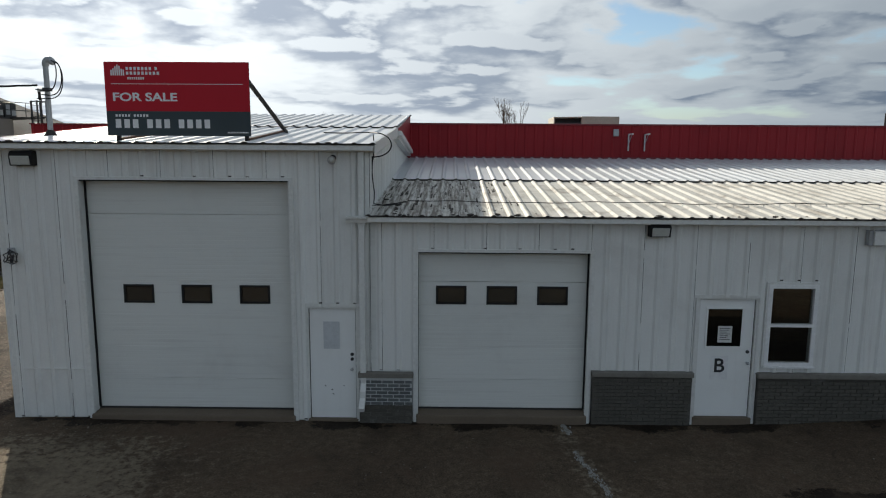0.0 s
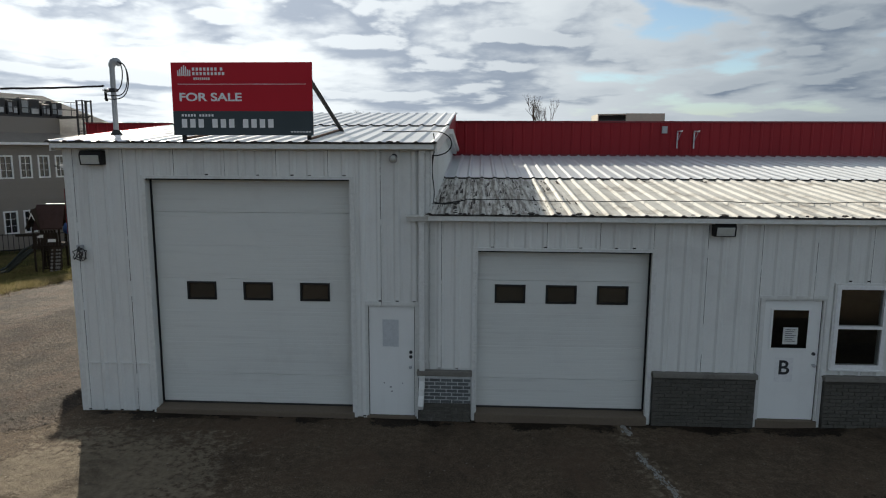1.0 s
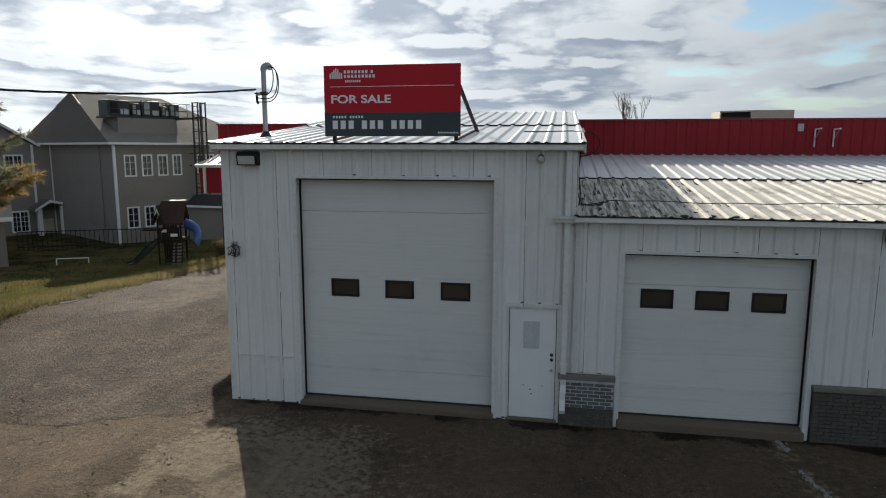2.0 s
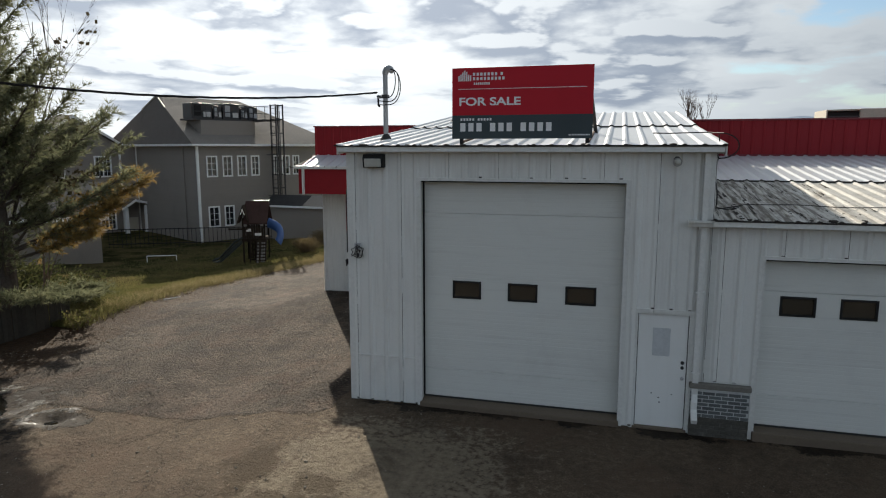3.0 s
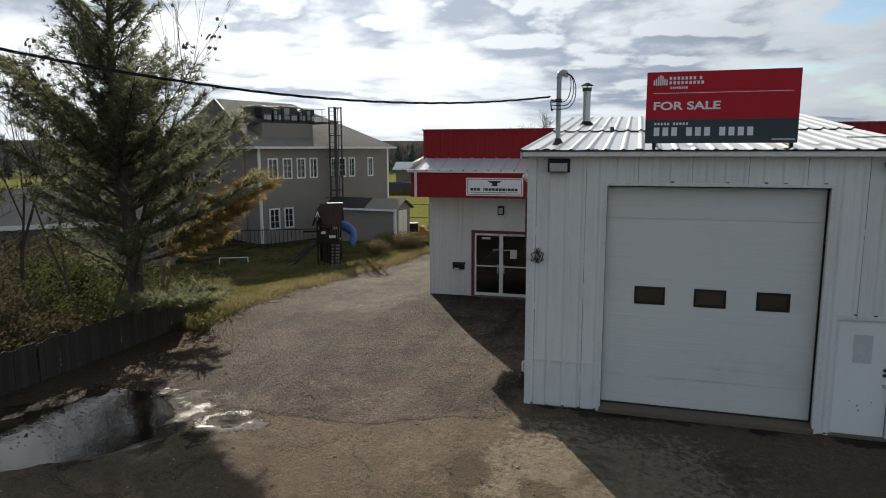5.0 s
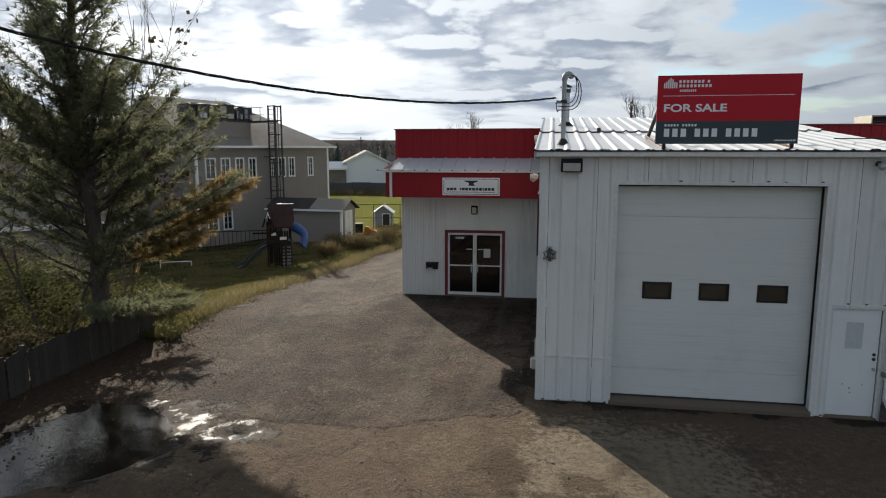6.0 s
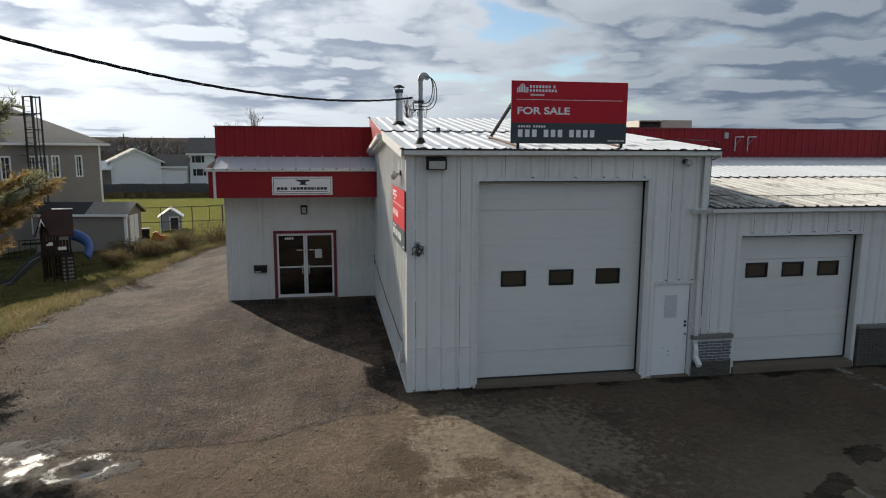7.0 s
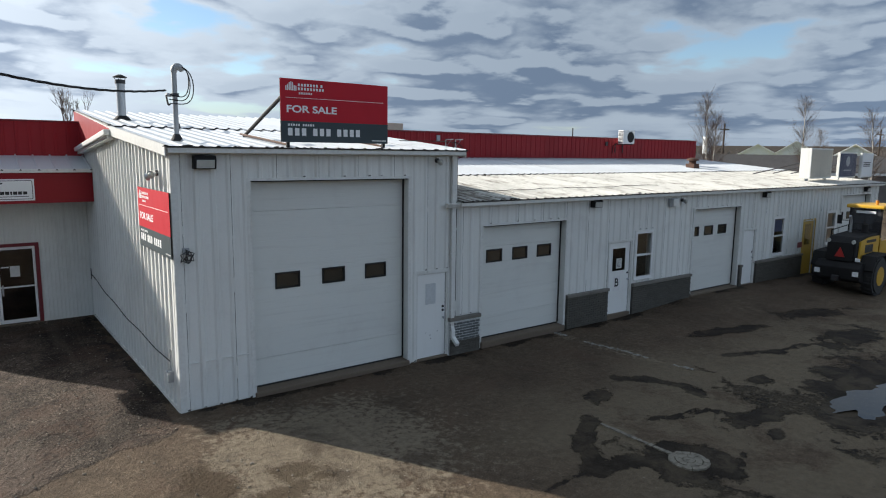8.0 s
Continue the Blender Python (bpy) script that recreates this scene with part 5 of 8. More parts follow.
for k, (rx, dz, dy) in enumerate(((0.26, 0.52, -0.02), (0.21, 0.46, 0.03), (0.16, 0.40, -0.05))):
    loop = []
    for i in range(19):
        t = i / 18
        loop.append((0.13 + rx * math.sin(math.pi * t) - 0.26 * t * t, dy - 0.10 * t, 1.38 - dz * 1.35 * t + 0.10 * math.sin(2 * math.pi * t) - 0.12 * math.sin(math.pi * t) ** 2 + 0.02 * t))
    part("drip_loop", Shape().hose(loop, 0.010, 6), BLACK, mast, "black drip loop")
part("insulator", Shape().tube((-0.05, 0, 0.86), (-0.16, -0.02, 0.86), 0.028, 0.04, 10), CONDUIT, mast)
for dy in (-0.03, 0.0, 0.03):
    tail = [(-0.16 + 0.05 * t, dy - 0.05 * t, 0.86 - 0.17 * t - 0.09 * math.sin(math.pi * t)) for t in np.linspace(0, 1, 10)]
    part("drip_loop", Shape().hose(tail, 0.009, 6), BLACK, mast, "black drip loop")
part("clamp", Shape().box(-0.06, 0.06, -0.06, 0.06, 0.84, 0.90), DARK_STEEL, mast)

A, B, SAG = Vector((-8.20, 12.27, 6.03)), Vector((-16.74, 0.59, 7.43)), 0.81
line = thing("service_cable", A, "twisted black overhead service cable to the mast", "cable")
for k in range(3):
    pts = []
    for i in range(331):
        t = i / 330 * 1.75
        c = (B - A) * t - Vector((0, 0, 4 * SAG * t * (1 - t)))
        ph = t * 75 + k * 2.094
        pts.append((c.x + 0.012 * math.cos(ph), c.y + 0.006 * math.sin(ph), c.z + 0.012 * math.sin(ph)))
    part("strand", Shape().hose(pts, 0.009, 5), BLACK, line)

chim = thing("chimney_flue", (-7.89, 17.8, tall_roof(17.8) + 0.04), "galvanised metal flue pipe with a black rain cap", "chimney")
part("flue_pipe", Shape().tube((0, 0, 0), (0, 0, 0.93), 0.105, n=18), GALV, chim, smooth=False)
part("boot", Shape().tube((0, 0, 0), (0, 0, 0.10), 0.22, 0.12, 18), BLACK, chim)
part("collar", Shape().tube((0, 0, 0.91), (0, 0, 1.01), 0.125, n=18), DARK_STEEL, chim)
part("rain_cap", Shape().tube((0, 0, 1.08), (0, 0, 1.14), 0.17, 0.05, 18).tube((0, 0, 1.065), (0, 0, 1.08), 0.17, n=18), BLACK, chim)
for i in range(4):
    a = math.pi / 2 * i
    part("cap_strut", Shape().tube((0.11 * math.cos(a), 0.11 * math.sin(a), 0.99), (0.13 * math.cos(a), 0.13 * math.sin(a), 1.07), 0.008, n=5), BLACK, chim)
stub = thing("vent_stub", (-7.1, 15.6, tall_roof(15.6) + 0.01), "short dark vent pipe on the roof", "vent")
part("pipe", Shape().tube((0, 0, 0), (0, 0, 0.13), 0.05, n=12), DARK_STEEL, stub)

# cable from the roof down the east corner
cable = thing("roof_cable", (-1.95, 11.4, 5.1), "thin black cable looping from the tall roof to the low roof", "cable")
pts = [(-0.95 + 0.9 * t, 0.9 + 0.25 * math.sin(t * 5), 0.10 - 0.0 * t) for t in np.linspace(0, 1, 14)]
pts += [(0.08 + 0.30 * math.sin(a), 0.15 - 0.1 * a / 3, 0.08 - 0.21 * (1 - math.cos(a))) for a in np.linspace(0.2, 3.9, 16)]
pts += [(0.05, 0.05, -0.35), (0.02, 0.0, -0.8), (0.03, 0.02, -1.18), (0.2, 0.35, -1.20), (0.6, 0.75, -1.17)]
part("strand", Shape().hose(pts, 0.011, 6), BLACK, cable)
second = [(0.06 + 0.02 * math.sin(t * 9), 0.10 - 0.08 * t, 0.05 - 1.2 * t) for t in np.linspace(0, 1, 14)] + [(0.25, 0.2, -1.2), (0.5, 0.5, -1.19)]
part("strand", Shape().hose(second, 0.010, 6), BLACK, cable)
run = [(x, 0.95 + 0.08 * math.sin(x * 1.7), low_roof(12.35 + 0.08 * math.sin(x * 1.7)) - 5.1 + 0.045 + 0.008 * math.sin(x * 5)) for x in np.linspace(0.6, 9.5, 60)]
part("strand", Shape().hose(run, 0.008, 5), BLACK, cable)
sidewire = thing("wall_cable", (TALL_X0 - 0.03, 20.3, 1.2), "sagging black cable along the side wall", "cable")
pts = [(-0.012, -8.45 * t, 0.05 - 0.40 * t - 0.10 * math.sin(math.pi * t) + 0.02 * math.sin(t * 20)) for t in np.linspace(0, 1, 30)]
part("strand", Shape().hose(pts, 0.010, 6), BLACK, sidewire)
part("riser", Shape().hose([(-0.012, 0.0, 0.05), (-0.012, 0.0, 0.22), (-0.012, -0.02, -0.1)], 0.014, 6), BLACK, sidewire)
mbox = thing("outlet_box", (TALL_X0 - 0.03, 11.72, 0.52), "weatherproof outlet box low on the side wall", "electrical box")
part("body", Shape().box(-0.10, 0.0, -0.08, 0.08, -0.02, 0.20), CONDUIT, mbox, bevel=0.01)
part("cover", Shape().box(-0.125, -0.101, -0.07, 0.07, 0.0, 0.18), WHITE_TRIM, mbox, bevel=0.006)
part("conduit", Shape().tube((-0.03, 0, 0.20), (-0.03, 0, 0.62), 0.014, n=8), CONDUIT, mbox)

# low roof: turbine vent, heat pump, brackets, rooftop unit, sign boxes
vent = thing("roof_vent", (16.75, 16.9, low_roof(16.9) + 0.03), "rusty mushroom roof vent on a square curb", "vent")
part("curb", Shape().box(-0.22, 0.22, -0.22, 0.22, -0.02, 0.22), RUST, vent, bevel=0.01)
part("throat", Shape().tube((0, 0, 0.22), (0, 0, 0.36), 0.17, n=16), RUST, vent)
part("cap", Shape().tube((0, 0, 0.36), (0, 0, 0.44), 0.30, 0.26, 16).tube((0, 0, 0.44), (0, 0, 0.5), 0.26, 0.10, 16), RUST, vent)

hp = thing("heat_pump", (16.35, RED_Y - 0.5, 5.47), "white outdoor heat pump unit bracketed to the red parapet", "heat pump")
part("case", Shape().box(-0.45, 0.45, -0.17, 0.17, 0, 0.68), VINYL, hp, bevel=0.02)
part("fan_grille", Shape().tube((0.12, -0.172, 0.34), (0.12, -0.19, 0.34), 0.27, 0.25, 24), BLACK, hp, "round black fan grille")
for i in range(9):
    part("louvre", Shape().box(-0.462, -0.452, -0.14, 0.14, 0.06 + i * 0.066, 0.095 + i * 0.066), DARK_STEEL, hp)
for x in (-0.3, 0.3):
    part("bracket", Shape().box(x - 0.02, x + 0.02, -0.16, 0.47, -0.05, -0.01).box(x - 0.02, x + 0.02, 0.43, 0.47, -0.45, -0.05), DARK_STEEL, hp)
part("line_set", Shape().hose([(-0.42, 0.0, 0.1), (-0.62, 0.05, 0.05), (-0.66, 0.3, -0.1), (-0.66, 0.34, -0.5)], 0.02, 6), BLACK, hp)
jb = thing("junction_box", (4.66, RED_Y - 0.03, 5.40), "small grey box on the red parapet", "electrical box")
part("body", Shape().box(-0.08, 0.08, -0.07, 0.0, 0.0, 0.22), CONDUIT, jb, bevel=0.008)
jb2 = thing("junction_box", (15.35, RED_Y - 0.03, 5.36), "small dark box beside the heat pump", "electrical box")
part("body", Shape().box(-0.08, 0.08, -0.07, 0.0, 0.0, 0.2), DARK_STEEL, jb2, bevel=0.008)
for x in (5.07, 5.58):
    br = thing("wall_bracket", (x, RED_Y - 0.025, 4.94), "empty white steel bracket on the red parapet", "bracket", group="empty brackets")
    part("upright", Shape().box(-0.02, 0.02, -0.03, 0, 0, 0.54), GALV, br)
    part("arm", Shape().box(-0.02, 0.02, -0.50, -0.031, 0.50, 0.54), VINYL, br)
    part("strut", Shape().tube((0, -0.03, 0.20), (0, -0.38, 0.50), 0.012, n=6), GALV, br)
mastp = thing("vent_pipe", (13.4, RED_Y + 0.5, 5.25), "thin dark pipe above the parapet", "pipe")
part("pipe", Shape().tube((0, 0, 0), (0, 0, 0.95), 0.03, n=8), DARK_STEEL, mastp)
hv = thing("rooftop_unit", (4.62, 26.1, 5.2), "beige rooftop air handling unit with a dark louvred side", "air conditioner")
part("case", Shape().box(-0.2, 1.25, -0.7, 0.7, 0, 1.06), BEIGE, hv, bevel=0.015)
part("intake", Shape().box(-1.2, -0.205, -0.6, 0.7, 0, 0.97), BLACK, hv)
part("hood", Shape().prism([(-1.25, 1.03), (-0.205, 1.05), (-0.205, 1.0), (-1.25, 0.98)], "y", -0.72, 0.72), BEIGE, hv)
part("hood_side", Shape().box(-1.25, -1.205, -0.72, 0.72, 0.0, 0.98), BEIGE, hv)
for i in range(8):
    part("louvre", Shape().box(-1.22, -0.21, -0.72, -0.705, 0.08 + i * 0.1, 0.12 + i * 0.1), DARK_STEEL, hv)


def roof_board(at, w_, h, turn, label, face, deep=0.12):
    b = thing("roof_sign", at, label, "sign", turn=turn)
    part("box", Shape().box(0, w_, 0, deep, 0.10, h), WHITE_TRIM, b, bevel=0.015)
    part("face", Shape().box(0.05, w_ - 0.05, -0.012, -0.001, 0.15, h - 0.05), face, b)
    for x in (0.15, w_ - 0.2):
        part("leg", Shape().box(x, x + 0.05, deep * 0.3, deep * 0.6, -0.04, 0.099), GALV, b)
        part("brace", Shape().tube((x, deep + 0.002, h * 0.55), (x - 0.3, deep + 1.9, 0.24), 0.025, n=6), DARK_STEEL, b, "dark steel brace")
    return b


roof_board((17.85, 12.0, low_roof(12.0) + 0.05), 2.45, 1.40, 4, "blank weathered white sign box braced on the low roof", BEIGE, 0.45)
rb = roof_board((20.65, 12.0, low_roof(12.0) + 0.05), 2.1, 1.25, 3, "navy advertising board on the low roof", NAVY)
part("emblem", Shape().tube((0.95, -0.0135, 0.85), (0.95, -0.018, 0.85), 0.24, n=9), CONDUIT, rb, "pale emblem shape")
part("bar_of_print", Shape().box(0.5, 1.4, -0.018, -0.0135, 0.42, 0.47), CONDUIT, rb)
rb = roof_board((22.77, 11.9, low_roof(11.9) + 0.05), 1.5, 1.25, 3, "white advertising board with dark print on the low roof", SIGN_WHITE)
for z in (0.78, 0.70, 0.62):
    part("bar_of_print", Shape().box(0.2, 1.1, -0.018, -0.0135, z, z + 0.04), INK, rb)

# ---- the entrance ----
ent = setting("door_5", "pair of glazed aluminium entrance doors in a red frame, closed", "door")
x0, x1, _, z1 = ENT_DOOR
for a, b, c, e in ((x0, x0 + 0.09, -0.1, z1), (x1 - 0.09, x1, -0.1, z1), (x0 + 0.09, x1 - 0.09, z1 - 0.09, z1)):
    part("door_frame", Shape().box(a, b, ENT_Y - 0.05, ENT_Y + 0.1, c, e), RED_TRIM, ent, "red painted frame")
part("sill", Shape().box(x0, x1, ENT_Y - 0.08, ENT_Y + 0.2, -0.4, 0.03), CONCRETE, ent)
mid = (x0 + x1) / 2
for a, b, s in ((x0 + 0.10, mid - 0.004, 1), (mid + 0.004, x1 - 0.10, -1)):
    fr = Shape()
    for p, q, c, e in ((a, a + 0.06, 0.05, z1 - 0.1), (b - 0.06, b, 0.05, z1 - 0.1), (a + 0.06, b - 0.06, 0.05, 0.15), (a + 0.06, b - 0.06, z1 - 0.17, z1 - 0.1), (a + 0.06, b - 0.06, 1.05, 1.09)):
        fr.box(p, q, ENT_Y, ENT_Y + 0.045, c, e)
    lf = part("leaf", fr, VINYL, ent, "white aluminium leaf")
    for c, e in ((0.15, 1.05), (1.09, z1 - 0.17)):
        part("pane", Shape().box(a + 0.06, b - 0.06, ENT_Y + 0.018, ENT_Y + 0.024, c, e), GLASS, lf)
    hx = b - 0.10 if s > 0 else a + 0.10
    part("pull_handle", Shape().box(hx - 0.02, hx + 0.02, ENT_Y - 0.06, ENT_Y - 0.03, 0.85, 1.15).box(hx - 0.015, hx + 0.015, ENT_Y - 0.03, ENT_Y, 0.87, 0.90).box(hx - 0.015, hx + 0.015, ENT_Y - 0.03, ENT_Y, 1.10, 1.13), GALV, lf)
    part("push_bar", Shape().box(hx - (0.18 if s > 0 else 0.0), hx + (0.0 if s > 0 else 0.18), ENT_Y + 0.008, ENT_Y + 0.017, 1.62, 1.65), VINYL, lf)
    if s < 0:
        part("notice", Shape().box(a + 0.30, a + 0.53, ENT_Y + 0.010, ENT_Y + 0.016, 1.36, 1.66), PAPER, lf, "white paper notice")
    else:
        for i in range(4):
            part("bar_of_print", Shape().box(a + 0.26 + i * 0.075, a + 0.315 + i * 0.075, ENT_Y + 0.010, ENT_Y + 0.016, 1.99, 2.06), SIGN_WHITE, lf)
board = thing("company_sign", (-11.66, CAN_Y - 0.003, 3.55), "white company sign with black border and anvil shape", "sign")
part("panel", Shape().box(0, 1.82, -0.025, 0, 0, 0.56), SIGN_WHITE, board, bevel=0.008)
rim = Shape()
for a, b, c, e in ((0.08, 1.74, 0.035, 0.05), (0.08, 1.74, 0.51, 0.525), (0.04, 0.055, 0.075, 0.485), (1.765, 1.78, 0.075, 0.485)):
    rim.box(a, b, -0.028, -0.0255, c, e)
for cx, cz, q in ((0.08, 0.075, 2), (1.74, 0.075, 3), (1.74, 0.485, 0), (0.08, 0.485, 1)):
    for i in range(5):
        a0, a1 = math.pi / 2 * (q + i / 5), math.pi / 2 * (q + (i + 1) / 5)
        rim.face((cx + 0.04 * math.cos(a0), -0.0275, cz + 0.04 * math.sin(a0)), (cx + 0.04 * math.cos(a1), -0.0275, cz + 0.04 * math.sin(a1)), (cx + 0.025 * math.cos(a1), -0.0275, cz + 0.025 * math.sin(a1)), (cx + 0.025 * math.cos(a0), -0.0275, cz + 0.025 * math.sin(a0)))
part("border", rim, INK, board)
anvil = [(0.68, 0.47), (1.13, 0.47), (1.13, 0.44), (1.02, 0.405), (0.99, 0.37), (1.02, 0.335), (1.06, 0.31), (0.80, 0.31), (0.84, 0.335), (0.86, 0.37), (0.83, 0.40), (0.75, 0.43)]
part("emblem", Shape().prism(anvil, "y", -0.0285, -0.0255), INK, board, "black anvil shape")
for a, b in ((0.11, 0.20), (0.22, 0.31), (0.33, 0.42), (0.53, 0.57), (0.59, 0.68), (0.70, 0.79), (0.81, 0.90), (0.92, 1.01), (1.03, 1.12), (1.14, 1.23), (1.25, 1.29), (1.31, 1.40), (1.42, 1.51), (1.53, 1.62)):
    part("bar_of_print", Shape().box(a + 0.03, b + 0.03, -0.028, -0.0255, 0.16, 0.24), INK, board)
part("bar_of_print", Shape().box(0.12, 1.68, -0.028, -0.0255, 0.10, 0.115), INK, board)
el = thing("wall_light", (-10.77, ENT_Y - 0.013, 2.98), "dark framed wall light above the entrance doors", "wall light", group="wall lights")
part("housing", Shape().box(-0.11, 0.11, -0.10, 0, -0.15, 0.15), BLACK, el, bevel=0.03)
part("lens", Shape().box(-0.07, 0.07, -0.125, -0.101, -0.11, 0.09), LENS, el, "frosted lens", bevel=0.01)
mb = thing("mailbox", (-12.22, ENT_Y - 0.013, 0.93), "black wall-mounted mailbox beside the entrance", "mailbox")
part("body", Shape().box(-0.20, 0.20, -0.13, 0, 0.0, 0.18), BLACK, mb, bevel=0.015)
part("lid", Shape().prism([(-0.15, 0.18), (0.0, 0.235), (0.0, 0.181), (-0.15, 0.165)], "x", -0.215, 0.215), BLACK, mb)
part("label_plate", Shape().box(-0.15, 0.02, -0.136, -0.131, 0.02, 0.05), SIGN_WHITE, mb)

# ---- the neighbour's house ----
HOUSE = thing("house", (-32.1, 39.95, -1.85), "two-storey grey-sided house with white trim and brown shingle roof", "house", turn=-29.37 + 90)
# local x runs along the long wall away from the drive, local y along the end wall; the long wall faces -y


EAVE, HL, HD = 6.95, 11.75, 15.5
HW = [(0.64, 1.50), (1.86, 2.66), (3.02, 3.80), (4.13, 4.86), (6.05, 6.62), (6.77, 7.50), (7.73, 8.38), (9.60, 10.20)]
LW = [(0.62, 1.52), (1.84, 2.66), (5.9, 6.6), (6.95, 7.5), (7.75, 8.3), (8.55, 9.1)]
wins = [(a + 0.11, b - 0.11, 4.84, 6.16) for a, b in HW] + [(a + 0.11, b - 0.11, 1.24, 2.56) for a, b in LW]


def long_side(u, v, n):
    return (u, -n, v)


core("wall", HOUSE, HOUSE_SIDING, long_side, 0, HL, -0.6, EAVE, wins, -0.25, 0.0)
part("wall", Shape().box(0, 0.25, 0.251, HD, -0.6, EAVE), HOUSE_SIDING, HOUSE)
part("wall", Shape().box(HL - 0.25, HL, 0.251, HD, -0.6, EAVE), HOUSE_SIDING, HOUSE)
part("wall", Shape().box(0.251, HL - 0.251, HD - 0.25, HD, -0.6, EAVE), HOUSE_SIDING, HOUSE)
# lapped siding boards
for z in np.arange(-0.1, EAVE - 0.2, 0.2):
    lap = Shape()
    for a, b in cut(0, HL, [h[:2] for h in wins if h[2] - 0.1 < z + 0.1 < h[3] + 0.1]):
        lap.prism([(-0.006, z + 0.2), (-0.03, z + 0.005), (-0.006, z + 0.005)], "x", a, b)
    lap.prism([(-0.006, z + 0.2), (-0.03, z + 0.005), (-0.006, z + 0.005)], "y", 0, HD)
    part("siding_course", lap, HOUSE_SIDING, HOUSE)
for a, b, c, d_ in wins:
    fr = Shape()
    for p, q, s0, s1 in ((a - 0.10, a, c - 0.1, d_ + 0.1), (b, b + 0.10, c - 0.1, d_ + 0.1), (a, b, c - 0.1, c), (a, b, d_, d_ + 0.1)):
        fr.box(p, q, -0.055, 0.05, s0, s1)
    wn = part("window", fr, VINYL, HOUSE, "white framed window")
    bars = Shape()
    m_ = (a + b) / 2
    bars.box(m_ - 0.02, m_ + 0.02, -0.02, 0.03, c, d_)
    for k in (1, 2):
        z = c + (d_ - c) * k / 3
        bars.box(a, m_ - 0.03, -0.015, 0.02, z - 0.01, z + 0.01).box(m_ + 0.03, b, -0.015, 0.02, z - 0.01, z + 0.01)
    part("muntin", bars, VINYL, wn)
    part("pane", Shape().box(a, b, 0.031, 0.036, c, d_), HOUSE_GLASS, wn)
for x, y in ((-0.04, -0.04), (HL - 0.10, -0.04)):
    part("corner_board", Shape().box(x, x + 0.16, y, y + 0.16, -0.6, EAVE), VINYL, HOUSE)
part("corner_board", Shape().box(-0.06, 0.06, 10.7, 10.88, -1.3, EAVE), VINYL, HOUSE)
# the gabled front wing with its windows and the entrance porch in the corner
WY = 10.9
part("wing_wall", Shape().box(-8.2, -0.061, WY, HD - 0.3, -1.4, EAVE), HOUSE_SIDING, HOUSE)
part("wing_gable", Shape().prism([(-7.9, EAVE), (-1.25, EAVE), (-4.55, EAVE + 2.1)], "y", WY, WY + 0.2), HOUSE_SIDING, HOUSE)
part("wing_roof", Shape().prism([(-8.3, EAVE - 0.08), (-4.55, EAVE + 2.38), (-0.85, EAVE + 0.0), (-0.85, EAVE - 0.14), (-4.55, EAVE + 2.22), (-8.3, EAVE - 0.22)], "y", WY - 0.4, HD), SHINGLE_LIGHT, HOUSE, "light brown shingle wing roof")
part("barge_board", Shape().prism([(-8.3, EAVE - 0.08), (-4.55, EAVE + 2.36), (-0.83, EAVE + 0.0), (-0.83, EAVE - 0.2), (-4.55, EAVE + 2.12), (-8.3, EAVE - 0.28)], "y", WY - 0.46, WY - 0.405), VINYL, HOUSE)
part("corner_board", Shape().box(-1.36, -1.20, WY - 0.06, WY - 0.001, -1.3, EAVE), VINYL, HOUSE)
part("skirt_board", Shape().box(-8.2, -0.07, WY - 0.05, WY - 0.002, -1.2, -1.0), VINYL, HOUSE)
for z in np.arange(-0.9, EAVE - 0.2, 0.2):
    part("siding_course", Shape().prism([(WY - 0.006, z + 0.2), (WY - 0.03, z + 0.005), (WY - 0.006, z + 0.005)], "x", -8.2, -1.37), HOUSE_SIDING, HOUSE)
for a, b, c, d_ in ((-3.24, -1.95, 4.52, 6.21), (-3.11, -1.87, 0.28, 1.96), (-6.6, -5.3, 4.52, 6.21), (-6.6, -5.3, 0.28, 1.96)):
    fr = Shape()
    for p, q, s0, s1 in ((a, a + 0.12, c, d_), (b - 0.12, b, c, d_), (a + 0.12, b - 0.12, c, c + 0.12), (a + 0.12, b - 0.12, d_ - 0.12, d_)):
        fr.box(p, q, WY - 0.075, WY - 0.032, s0, s1)
    wn = part("window", fr, VINYL, HOUSE, "white framed window")
    part("pane", Shape().box(a + 0.12, b - 0.12, WY - 0.045, WY - 0.033, c + 0.12, d_ - 0.12), HOUSE_GLASS, wn)
    m_ = (a + b) / 2
    bars = Shape().box(m_ - 0.04, m_ + 0.04, WY - 0.07, WY - 0.046, c + 0.121, d_ - 0.121)
    for x in ((a + 0.12 + m_ - 0.04) / 2, (b - 0.12 + m_ + 0.04) / 2):
        bars.box(x - 0.012, x + 0.012, WY - 0.06, WY - 0.046, c + 0.121, d_ - 0.121)
    for k in (1, 2, 3):
        z = c + 0.12 + (d_ - c - 0.24) * k / 4
        bars.box(a + 0.121, m_ - 0.041, WY - 0.06, WY - 0.0465, z - 0.012, z + 0.012).box(m_ + 0.041, b - 0.121, WY - 0.06, WY - 0.0465, z - 0.012, z + 0.012)
    part("muntin", bars, VINYL, wn)
porch = part("porch_roof", Shape().prism([(-1.95, 2.08), (-0.9, 2.78), (1.2, 2.2), (1.2, 2.08), (-0.9, 2.62), (-1.95, 1.96)], "y", 9.3, WY - 0.07), SHINGLE, HOUSE, "small dark porch roof")
part("fascia", Shape().prism([(-1.97, 2.08), (-0.9, 2.78), (1.2, 2.2), (1.2, 2.06), (-0.9, 2.58), (-1.97, 1.92)], "y", 9.22, 9.295), VINYL, porch)
